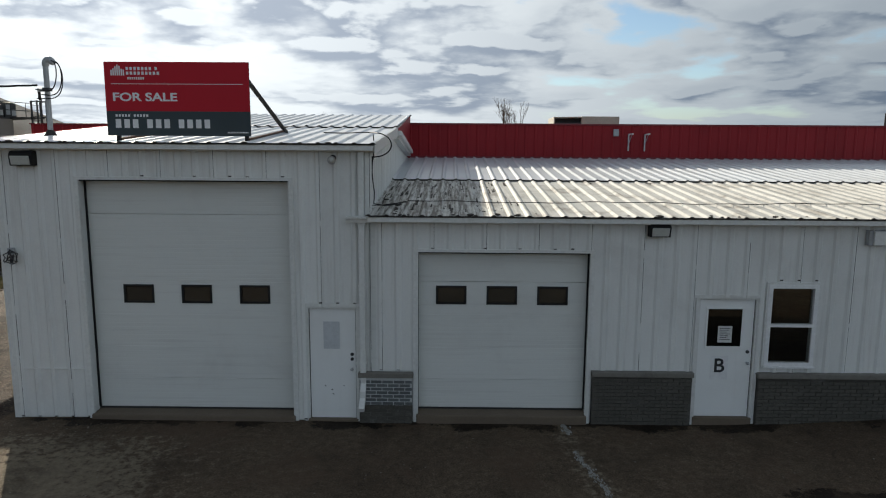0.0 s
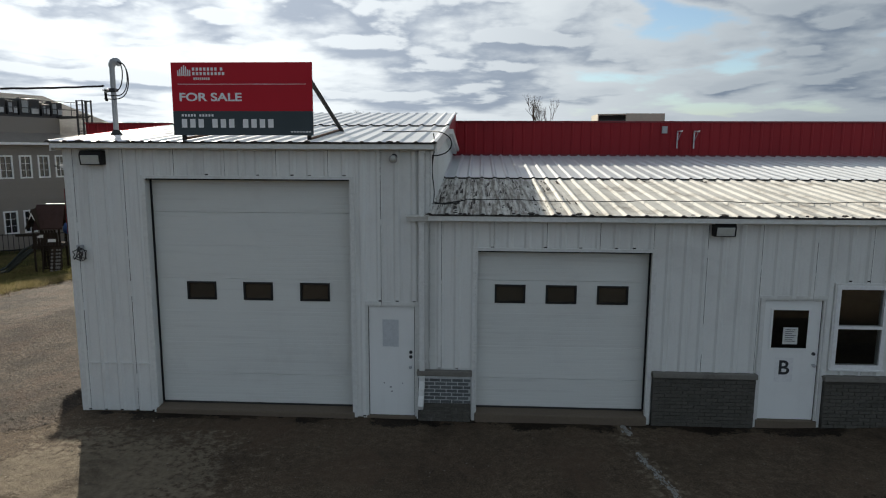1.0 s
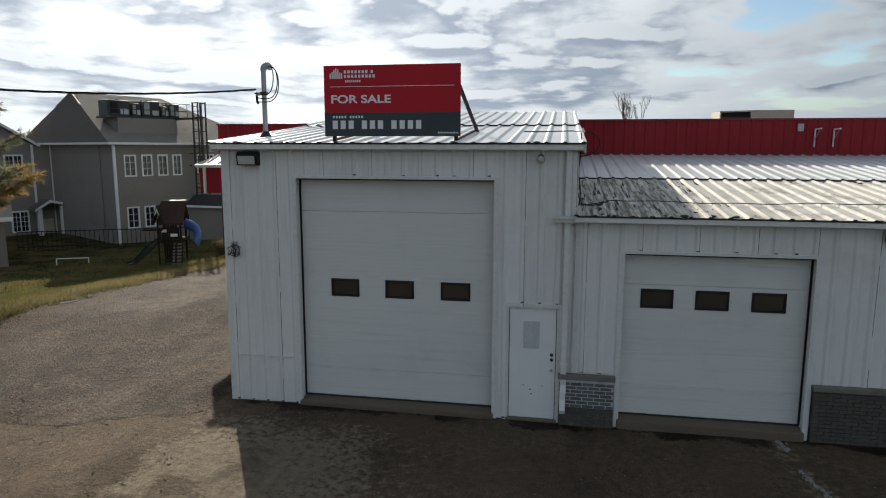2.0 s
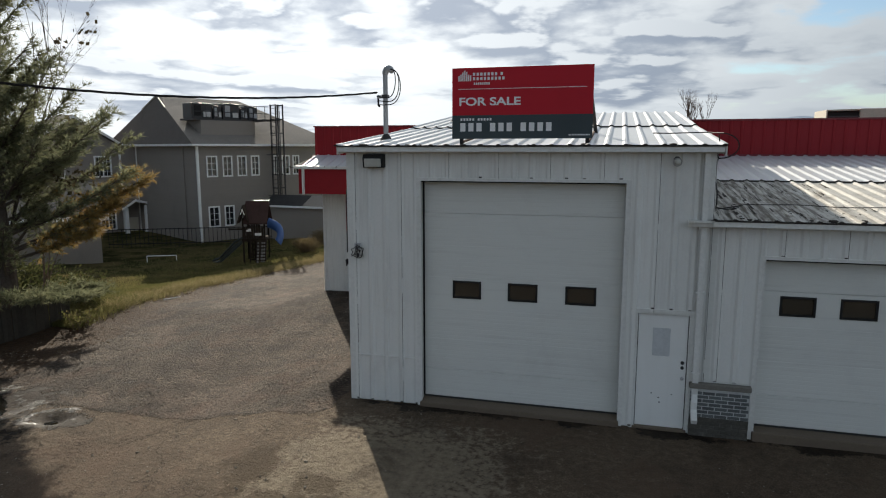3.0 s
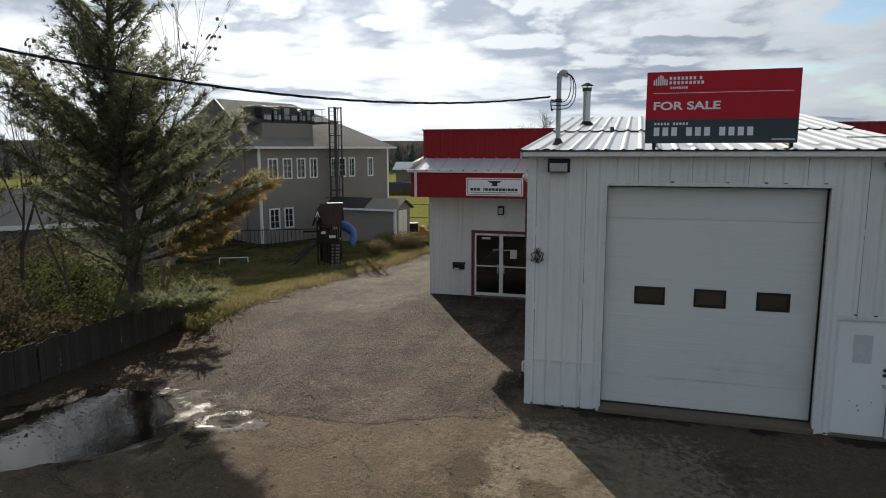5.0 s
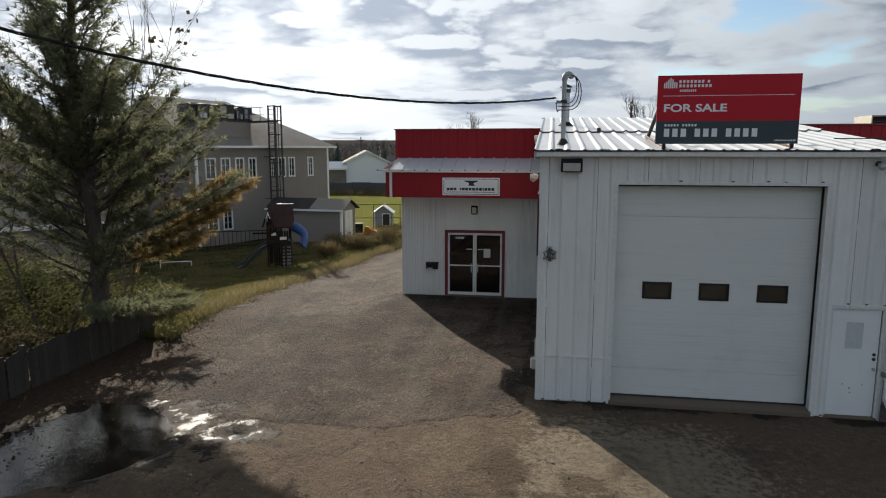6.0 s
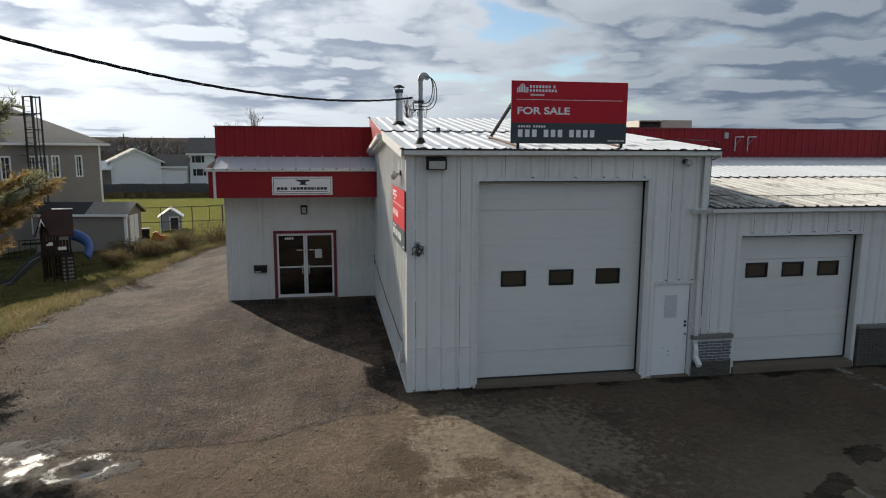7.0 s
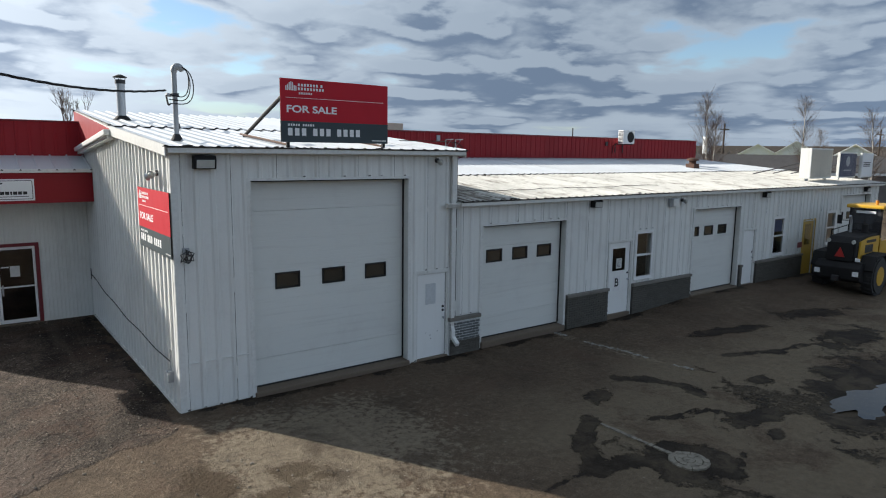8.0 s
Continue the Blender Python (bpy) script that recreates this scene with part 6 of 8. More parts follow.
for x in (-1.72, -0.16):
    part("post", Shape().box(x, x + 0.26, 9.34, 9.6, -1.3, 2.1 if x < -1 else 2.25), VINYL, porch)
part("door", Shape().box(-1.15, -0.2, WY - 0.08, WY - 0.035, -1.0, 1.2), BEIGE, HOUSE, "pale front door")
part("downspout", Shape().box(-0.10, -0.04, 2.0, 2.1, -0.3, EAVE), HOUSE_SIDING, HOUSE)
part("gutter", Shape().box(-0.55, HL + 0.5, -0.58, -0.45, EAVE + 0.0, EAVE + 0.14), VINYL, HOUSE)
part("gutter", Shape().box(-0.58, -0.45, -0.45, HD + 0.5, EAVE + 0.0, EAVE + 0.14), VINYL, HOUSE)
part("soffit", Shape().box(-0.45, HL + 0.45, -0.45, HD + 0.45, EAVE - 0.02, EAVE + 0.02), VINYL, HOUSE)
E0 = EAVE + 0.12
a, b, c, d_ = (-0.5, -0.5, E0), (HL + 0.5, -0.5, E0), (HL + 0.5, HD + 0.5, E0), (-0.5, HD + 0.5, E0)
p, q = (1.1, 7.75, 10.85), (7.6, 7.75, 10.75)
h1, h2 = (0.35, 5.6, 9.85), (0.35, 9.9, 9.85)
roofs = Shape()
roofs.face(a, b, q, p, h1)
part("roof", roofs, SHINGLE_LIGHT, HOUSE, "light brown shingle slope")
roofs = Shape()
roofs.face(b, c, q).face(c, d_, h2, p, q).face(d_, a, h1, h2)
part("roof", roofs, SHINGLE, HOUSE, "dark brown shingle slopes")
part("gable", Shape().face(h1, h2, (p[0] - 0.4, p[1], p[2])).face((p[0] - 0.4, p[1], p[2]), h1, p).face((p[0] - 0.4, p[1], p[2]), p, h2), SHINGLE, HOUSE)
part("gable_trim", Shape().tube(h1, (p[0] - 0.45, p[1], p[2]), 0.06, n=5).tube(h2, (p[0] - 0.45, p[1], p[2]), 0.06, n=5), BEIGE, HOUSE)
# rooftop plant on its platform
plat = thing("roof_platform", (-32.1, 39.95, -1.85), "dark steel roof platform with air units, railings and a caged ladder", "platform", turn=-29.37 + 90)
part("deck", Shape().box(0.4, 6.1, 1.0, 3.2, 8.80, 8.92), DARK_STEEL, plat)
part("screen_wall", Shape().prism([(1.0, 8.79), (3.2, 8.79), (3.2, 8.3), (1.0, 7.7)], "x", 0.9, 5.2), HOUSE_SIDING, plat)
for x, wide, tall in ((0.45, 1.55, 1.08), (2.12, 0.62, 0.92), (2.86, 1.30, 1.12), (4.28, 0.55, 0.80), (4.92, 0.75, 0.98)):
    un = part("air_unit", Shape().box(x, x + wide, 1.4, 2.8, 8.93, 8.93 + tall), DARK_STEEL, plat, "grey air unit", bevel=0.03)
    part("fan", Shape().tube((x + wide / 2, 2.1, 8.93 + tall), (x + wide / 2, 2.1, 9.01 + tall), min(wide * 0.4, 0.42), n=14), BLACK, un)
    part("access_panel", Shape().box(x + wide * 0.12, x + wide * 0.46, 1.375, 1.399, 9.10, 8.80 + tall), CONDUIT if wide < 1.4 else BLACK, un, "pale service panel" if wide < 1.4 else "dark louvred panel")
    part("duct", Shape().box(x + wide * 0.55, x + wide * 0.9, 1.30, 1.399, 9.05, 9.45), GALV, un)
for x in np.arange(0.4, 6.2, 0.95):
    part("rail_post", Shape().tube((x, 1.02, 8.92), (x, 1.02, 9.95), 0.025, n=5), DARK_STEEL, plat)
for z in (9.4, 9.93):
    part("rail", Shape().tube((0.4, 1.02, z), (6.4, 1.02 if z > 9.9 else 1.0, z), 0.025, n=5), DARK_STEEL, plat)
part("catwalk", Shape().box(5.0, 6.45, -0.6, 1.1, 8.82, 8.9), DARK_STEEL, plat)
for x in (5.6, 6.2):
    part("ladder_rail", Shape().box(x - 0.05, x + 0.05, -0.68, -0.60, 0.5, 10.0), DARK_STEEL, plat)
    part("ladder_rail", Shape().box(x - 0.045, x + 0.045, -1.37, -1.30, 2.6, 10.0), DARK_STEEL, plat)
for z in np.arange(0.8, 10.0, 0.33):
    part("rung", Shape().tube((5.6, -0.63, z), (6.2, -0.63, z), 0.022, n=4), DARK_STEEL, plat)
for z in np.arange(2.8, 10.1, 1.02):
    part("cage_hoop", Shape().pipe([(5.55, -0.63, z), (5.55, -1.32, z), (6.25, -1.32, z), (6.25, -0.63, z)], 0.045, 4), DARK_STEEL, plat)
for x in (5.57, 5.9, 6.23):
    part("cage_bar", Shape().box(x - 0.02, x + 0.02, -1.36, -1.32, 2.8, 9.9), DARK_STEEL, plat)
for z in (3.2, 6.3):
    part("stay", Shape().tube((6.05, -0.62, z), (5.5, -0.05, z), 0.03, n=4), DARK_STEEL, plat)

# ---- garden: shed, play set, rail fence ----
shed = thing("garden_shed", (-21.95, 40.1, -0.85), "grey garden shed with white corner boards and a white door", "shed", turn=-7)
part("wall", Shape().box(-5.4, 0, 0, 2.2, -0.5, 1.92), HOUSE_SIDING, shed)
part("gable", Shape().prism([(0, 1.92), (2.2, 1.92), (1.1, 2.45)], "x", -0.06, 0.0), HOUSE_SIDING, shed)
part("roof", Shape().prism([(-0.25, 1.86), (1.1, 2.52), (1.1, 2.44), (-0.25, 1.78)], "x", -2.3, 0.25), SHINGLE_LIGHT, shed, "light shingle slope")
part("roof", Shape().prism([(-0.25, 1.86), (1.1, 2.52), (1.1, 2.44), (-0.25, 1.78)], "x", -5.6, -2.301), BLACK, shed, "black tarred slope")
part("roof", Shape().prism([(1.101, 2.52), (2.45, 1.86), (2.45, 1.78), (1.101, 2.44)], "x", -5.6, 0.25), SHINGLE, shed)
part("fascia", Shape().box(-5.6, 0.25, -0.30, -0.251, 1.75, 1.88), VINYL, shed)
part("corner_board", Shape().box(-0.12, 0.03, -0.03, 0.12, -0.5, 1.85), VINYL, shed)
dr = part("door", Shape().box(0.0, 0.05, 0.45, 1.65, -0.1, 1.75), VINYL, shed, "white double door")
part("door_gap", Shape().box(0.05, 0.055, 1.04, 1.06, -0.1, 1.75), INK, dr)

play = thing("play_set", (-22.95, 30.65, -1.36), "dark wooden play tower with maroon roof and blue tube slide", "play set", turn=20)
play.scale = (0.78, 0.90, 1.15)
SLIDE_GREEN = material("dark_plastic", (0.022, 0.028, 0.024), 0.5)
TARP = material("faded_red_roof", (0.060, 0.036, 0.032), 0.9, spec=0.1, stain=(2, 0.25))
ROCK = material("climbing_rock", (0.20, 0.19, 0.18), 0.9, grain=(9, 0.4), stain=(5, 0.4), bump=(12, 0.04))
for x in (0, 1.45):
    for y in (0, 1.4):
        part("post", Shape().box(x, x + 0.1, y, y + 0.1, -0.1, 2.25), PLAY_WOOD, play)
part("platform", Shape().box(-0.05, 1.6, -0.05, 1.55, 1.15, 1.27), PLAY_WOOD, play)
for i in range(8):
    part("board", Shape().box(0.11 + i * 0.168, 0.25 + i * 0.168, -0.03, -0.005, 1.28, 1.82), PLAY_WOOD, play)
    if i < 5:
        part("board", Shape().box(0.11 + i * 0.168, 0.25 + i * 0.168, 1.41, 1.43, 0.0, 1.82), PLAY_WOOD, play)
for a, b, z in ((0.30, 0.62, 1.62), (0.86, 1.30, 1.42)):
    part("sign_plate", Shape().box(a, b, -0.05, -0.031, z, z + 0.13), VINYL, play, "small pale plate")
part("crossbar", Shape().box(-0.9, 0.4, -0.09, -0.06, 1.70, 1.78), PLAY_WOOD, play)
# roof slopes with their ridge along the tower, the gable end boarded and trimmed white
for s_ in (1, -1):
    eave, ridge = 0.75 - s_ * 0.95, 0.75
    part("roof", Shape().prism([(eave, 2.05), (ridge, 3.0), (ridge, 2.93), (eave, 1.97)], "x", 0.15, 1.75), TARP, play, "faded maroon roof slope")
part("ridge_cap", Shape().box(0.7, 1.77, 0.70, 0.80, 3.0, 3.04), VINYL, play, "pale ridge cap")
part("roof_gable", Shape().prism([(-0.1, 2.08), (1.6, 2.08), (0.75, 2.90)], "x", 0.10, 0.148), PLAY_WOOD, play)
part("porch_roof", Shape().prism([(-0.28, 2.02), (0.14, 2.86), (0.56, 2.02), (0.48, 2.02), (0.14, 2.72), (-0.20, 2.02)], "y", -0.3, 0.5), PLAY_WOOD, play)
part("roof_trim", Shape().prism([(-0.03, 2.40), (0.14, 2.74), (0.31, 2.40), (0.24, 2.45), (0.14, 2.62), (0.04, 2.45)], "y", -0.33, -0.301), VINYL, play, "white gable trim")
part("window_light", Shape().box(0.33, 0.42, -0.06, -0.05, 2.05, 2.12).box(0.47, 0.56, -0.06, -0.05, 2.05, 2.12), VINYL, play)
part("climbing_wall", Shape().prism([(-0.06, 1.15), (-0.75, -0.1), (-0.85, -0.1), (-0.10, 1.2)], "x", 1.0, 1.65), PLAY_WOOD, play)
for i in range(24):
    f_ = (i // 3) / 8
    part("climbing_hold", Shape().ball((1.1 + (i % 3) * 0.23 + 0.05 * math.sin(i * 2.1), -0.13 - 0.68 * f_, 1.06 - 1.12 * f_), 0.11, 0.08, 0.07, 6), ROCK, play)
sl = Shape().hose([(1.65 + 0.85 * math.sin(2.2 * t), 0.85 - 0.5 * t, 1.95 - 0.92 * t + 0.15 * math.sin(3.0 * t)) for t in np.linspace(0, 1, 14)], 0.24, 14)
part("tube_slide", sl, BLUE_PLASTIC, play, "blue spiral tube slide", smooth=True)
part("flat_slide", Shape().prism([(-0.05, 1.2), (-0.6, 1.0), (-1.7, 0.22), (-2.1, 0.15), (-2.1, 0.05), (-1.7, 0.06), (-0.05, 1.05)], "y", 0.1, 0.65), SLIDE_GREEN, play, "dark green plastic slide", bevel=0.02)
for y in (0.08, 0.64):
    part("slide_rim", Shape().hose([(-0.02, y, 1.32), (-0.6, y, 1.10), (-1.7, y, 0.32), (-2.12, y, 0.24)], 0.045, 6), SLIDE_GREEN, play)
for y in (0.12, 0.62):
    part("slide_leg", Shape().tube((-2.0, y, 0.12), (-2.2, y, -0.35), 0.05, n=6), PLAY_WOOD, play)
for x in (0.55, 0.95):
    part("ladder", Shape().tube((x, -0.03, 1.2), (x, -0.55, -0.1), 0.04, n=5), PLAY_WOOD, play)
for i in range(5):
    part("ladder_rung", Shape().tube((0.55, -0.08 - i * 0.1, 1.05 - i * 0.24), (0.95, -0.08 - i * 0.1, 1.05 - i * 0.24), 0.03, n=5), PLAY_WOOD, play)

stick = thing("stick", (-18.46, 18.9, ground_z(-18.46, 18.9)), "short pale broken stick lying on the verge", "stick", turn=50)
part("wood", Shape().tube((-0.28, 0, 0.03), (0.28, 0, 0.05), 0.026, 0.018, 7), VINYL, stick)
goal = thing("goal_frame", (-29.4, 31.0, ground_z(-29.4, 31.0)), "small white pipe goal frame on the lawn", "goal", turn=25)
part("bar", Shape().pipe([(0, 0, 0), (0, 0, 0.35), (1.6, 0, 0.35), (1.6, 0, 0)], 0.03, 6), VINYL, goal)

rail = thing("metal_fence", (-36.5, 36.0, -1.6), "black metal picket fence along the house", "fence", turn=26)
for i in range(40):
    part("picket", Shape().box(i * 0.28, i * 0.28 + 0.03, 0, 0.03, -0.3, 1.15), BLACK, rail)
for z in (0.1, 1.08):
    part("rail", Shape().box(0, 11.2, -0.01, 0.045, z, z + 0.05), BLACK, rail)


# ---- board fence beside the drive ----
fence = thing("board_fence", (-19.9, 15.9, -0.5), "weathered dark board fence with uneven pickets beside the drive", "fence")
rs = random.Random(5)
y = 0.0
while y > -19.0:
    wide = rs.uniform(0.13, 0.16)
    if not (rs.random() < 0.03):
        top = 1.02 + rs.uniform(-0.05, 0.03) + 0.12 * step(-2, 0, y)
        lean = rs.uniform(-0.012, 0.012)
        bd = Shape().prism([(y - wide, -0.12), (y, -0.12), (y + lean, top), (y + lean - wide * 0.5, top + 0.015), (y - wide + lean, top)], "x", rs.uniform(-0.006, 0.006), 0.022)
        part("board", bd, FENCE_WOOD, fence)
    y -= wide + (rs.uniform(0.002, 0.010) if rs.random() < 0.92 else rs.uniform(0.02, 0.05))
for yy in np.arange(-0.05, -19.0, -2.4):
    part("post", Shape().box(-0.12, -0.01, yy - 0.05, yy + 0.05, -0.3, 1.12), FENCE_WOOD, fence)
for z in (0.18, 0.85):
    part("rail", Shape().box(-0.065, -0.008, -19.0, 0.0, z, z + 0.09), FENCE_WOOD, fence)


# ---- trees ----
def limb(sh, pts, r0, r1, n=6):
    for i, (a_, b_) in enumerate(zip(pts, pts[1:])):
        t0, t1 = i / (len(pts) - 1), (i + 1) / (len(pts) - 1)
        sh.tube(a_, b_, r0 + (r1 - r0) * t0, r0 + (r1 - r0) * t1, n, False)


def tuft(sh, c, d, size, rs, blades=5):
    """A brush of needles round the point c, leaning along d."""
    for _ in range(blades):
        w_ = Vector((rs.gauss(0, 1), rs.gauss(0, 1), rs.gauss(0, 0.8)))
        w_ = (d * 1.1 + w_.normalized()).normalized() * size * rs.uniform(0.6, 1.15)
        s_ = w_.cross(Vector((rs.uniform(-1, 1), rs.uniform(-1, 1), rs.uniform(-1, 1)))).normalized() * size * 0.046
        sh.face(c - s_, c + s_, c + w_)


def conifer(at, high, spread, label, seed, dying=True):
    rs = random.Random(seed)
    t = thing("pine_tree", at, label, "tree")
    trunk = Shape()
    path = [Vector((0.10 * math.sin(z * 0.6), 0.08 * math.cos(z * 0.5) - 0.08, z)) for z in np.linspace(-0.3, high, 16)]
    limb(trunk, path, 0.26, 0.03, 10)
    part("trunk", trunk, BARK, t)
    boughs, green, brown = Shape(), Shape(), Shape()
    z = 1.7
    while z < high - 0.3:
        f = z / high
        reach = spread * (0.62 + 0.38 * step(1.4, 2.8, z)) * (1 - 0.62 * step(3.5, 7.6, z)) * min(1.0, (1 - f) * 3.2) ** 0.8 + 0.25
        for k in range(rs.choice((4, 5, 5, 6))):
            a_ = rs.uniform(0, 2 * math.pi)
            if z < 3.0 and math.cos(a_ - 0.5) > 0.45:
                continue
            ln = reach * rs.uniform(0.35, 1.15)
            rise = rs.uniform(0.05, 0.45) + 0.9 * f
            o = Vector((0.10 * math.sin(z * 0.6), 0.08 * math.cos(z * 0.5) - 0.08, z))
            pts = []
            for i in range(7):
                u = i / 6
                pts.append(o + Vector((math.cos(a_ + 0.15 * u) * ln * u, math.sin(a_ + 0.15 * u) * ln * u, ln * (rise * u + 0.28 * u * u - 0.10 * u))))
            limb(boughs, pts, 0.05 * (1 - f) + 0.016, 0.008, 5)
            bare = 0.16 if f < 0.6 else 0.10
            side = Vector((-math.sin(a_), math.cos(a_), 0))
            out = Vector((math.cos(a_), math.sin(a_), 0.35)).normalized()
            n = int((10 + ln * 9.2) * (0.55 + 0.45 * step(2.2, 4.2, z) + 0.5 * step(2.0, 3.2, z) * step(8.0, 5.5, z)))
            for j in range(n):
                u = bare + (1 - bare) * (j + rs.random()) / n
                i = min(int(u * 6), 5)
                c = pts[i].lerp(pts[i + 1], u * 6 - i)
                tw = (side * rs.choice((-1, 1)) * rs.uniform(0.2, 1.0) + out * 0.8 + Vector((0, 0, rs.uniform(-0.1, 0.45)))).normalized()
                reach2 = rs.uniform(0.35, 1.05) * (1.1 - 0.5 * u) * min(ln * 0.4, 1.0)
                e = c + tw * reach2
                boughs.tube(c, e, 0.010, 0.004, 3, False)
                for m_ in range(5 if f < 0.5 else 4):
                    tuft(green, c.lerp(e, 0.30 + 0.18 * m_) + Vector((rs.gauss(0, 0.05), rs.gauss(0, 0.05), rs.gauss(0, 0.05))), tw, rs.uniform(0.15, 0.27), rs, 8 if f < 0.5 else 6)
        z += rs.uniform(0.26, 0.42)
    if dying:
        for a_, ln, z0, rise in ((0.34, 4.0, 2.4, 0.44), (0.20, 3.5, 2.4, 0.34), (0.48, 3.5, 2.9, 0.42), (0.10, 3.0, 2.2, 0.24)):
            pts = [Vector((math.cos(a_) * ln * u, math.sin(a_) * ln * u, z0 + ln * (rise * u + 0.10 * u * u))) for u in np.linspace(0, 1, 8)]
            limb(boughs, pts, 0.06, 0.01, 6)
            for j in range(110):
                u = 0.32 + 0.68 * rs.random()
                i = min(int(u * 7), 6)
                c = pts[i].lerp(pts[i + 1], u * 7 - i)
                tw = Vector((math.cos(a_) * 0.8 + rs.gauss(0, 0.5), math.sin(a_) * 0.8 + rs.gauss(0, 0.5), rs.uniform(-0.15, 0.7))).normalized()
                e = c + tw * rs.uniform(0.2, 0.6)
                boughs.tube(c, e, 0.008, 0.003, 3, False)
                for m_ in range(5):
                    tuft(brown if rs.random() < 0.3 + 0.7 * u else green, c.lerp(e, 0.25 + 0.18 * m_), tw, rs.uniform(0.13, 0.23), rs, 9)
        # low green limbs sweeping out over the fence
        for a_, ln, z0, rise in ((0.05, 2.6, 1.15, 0.0), (0.45, 2.5, 1.10, 0.0), (-0.45, 2.6, 1.3, 0.03), (0.85, 2.2, 1.2, -0.03), (-0.9, 2.3, 1.4, 0.02)):
            pts = [Vector((math.cos(a_) * ln * u, math.sin(a_) * ln * u, z0 + ln * (rise * u + 0.05 * u * u))) for u in np.linspace(0, 1, 8)]
            limb(boughs, pts, 0.045, 0.008, 6)
            for j in range(70):
                u = 0.25 + 0.75 * rs.random()
                i = min(int(u * 7), 6)
                c = pts[i].lerp(pts[i + 1], u * 7 - i)
                tw = Vector((math.cos(a_) * 0.7 + rs.gauss(0, 0.6), math.sin(a_) * 0.7 + rs.gauss(0, 0.6), rs.uniform(-0.2, 0.35))).normalized()
                e = c + tw * rs.uniform(0.2, 0.6)
                boughs.tube(c, e, 0.008, 0.003, 3, False)
                for m_ in range(5):
                    tuft(green, c.lerp(e, 0.25 + 0.18 * m_), tw, rs.uniform(0.13, 0.22), rs, 9)
        part("dying_needles", brown, RUSTY_NEEDLES, t, "rusty orange dying needles")
    tagged(part("branchwork", boughs, BARK, t), kind="stuff")
    part("crown", green, NEEDLES, t, "dark green needles")
    return t


conifer((-20.5, 14.4, -0.5), 12.5, 3.1, "tall dark pine with one rusty dying limb behind the fence", 3)


def grow(sh, tips, p, d, ln, r, depth, rs, spread=0.55, up=0.15):
    q = p + d * ln
    sh.tube(p, q, r, r * 0.72, 5 if depth > 2 else 3, False)
    tips.append((q, d))
    if depth == 0:
        return
    for _ in range(rs.choice((2, 2, 3))):
        nd = (d + Vector((rs.gauss(0, spread), rs.gauss(0, spread), rs.gauss(up, spread * 0.6)))).normalized()
        grow(sh, tips, p.lerp(q, rs.uniform(0.6, 1.0)), nd, ln * rs.uniform(0.62, 0.85), r * 0.62, depth - 1, rs, spread, up)


def bare_tree(name, at, high, label, seed, mat=None, depth=6, r=0.16, spread=0.42, leaves=None, stems=1, many=0.0):
    rs = random.Random(seed)
    t = thing(name, at, label, "tree")
    sh, tips = Shape(), []
    for s in range(stems):
        d = Vector((rs.gauss(0, 0.1 + 0.12 * (stems > 1)), rs.gauss(0, 0.1 + 0.12 * (stems > 1)), 1)).normalized()
        grow(sh, tips, Vector((s * 0.15, 0, -0.3)), d, high * 0.30, r, depth, rs, spread, 0.22)
    tall = max(v[2] for v in sh.v)
    k = high / tall
    sh.v = [(x * k, y * k, z * k) for x, y, z in sh.v]
    part("trunk", sh, mat or BARK, t)
    if leaves:
        lf = Shape()
        for c, d in tips:
            if rs.random() < many:
                for _ in range(3):
                    o = c * k + Vector((rs.gauss(0, 0.10), rs.gauss(0, 0.10), rs.gauss(0, 0.10)))
                    n_ = Vector((rs.gauss(0, 1), rs.gauss(0, 1), rs.gauss(0, 1))).normalized()
                    u = n_.orthogonal().normalized() * rs.uniform(0.05, 0.09)
                    v = n_.cross(u)
                    lf.face(o + u, o + v * 0.8, o - u, o - v * 0.8)
        part("crown", lf, leaves, t)
    return t


bare_tree("maple_sapling", (-21.2, 15.4, -0.5), 7.2, "young maple with a few dark leaves beside the pine", 11, TWIG, 7, 0.032, 0.30, VINE_LEAVES, 3, 0.10)
bare_tree("maple_sapling", (-21.6, 13.9, -0.5), 11.8, "thin maple with sparse dark leaves growing through the pine", 17, BARK, 7, 0.05, 0.30, VINE_LEAVES, 2, 0.10)
bare_tree("bare_tree", (-25.6, 15.0, -0.6), 8.5, "leafless grey tree beyond the fence", 23, BARK, 7, 0.06, 0.40)
bare_tree("bare_tree", (-24.0, 11.0, -0.6), 6.5, "leafless shrubby tree beyond the fence", 29, TWIG, 7, 0.04, 0.42, GREEN_SHRUB, 3, 0.06)


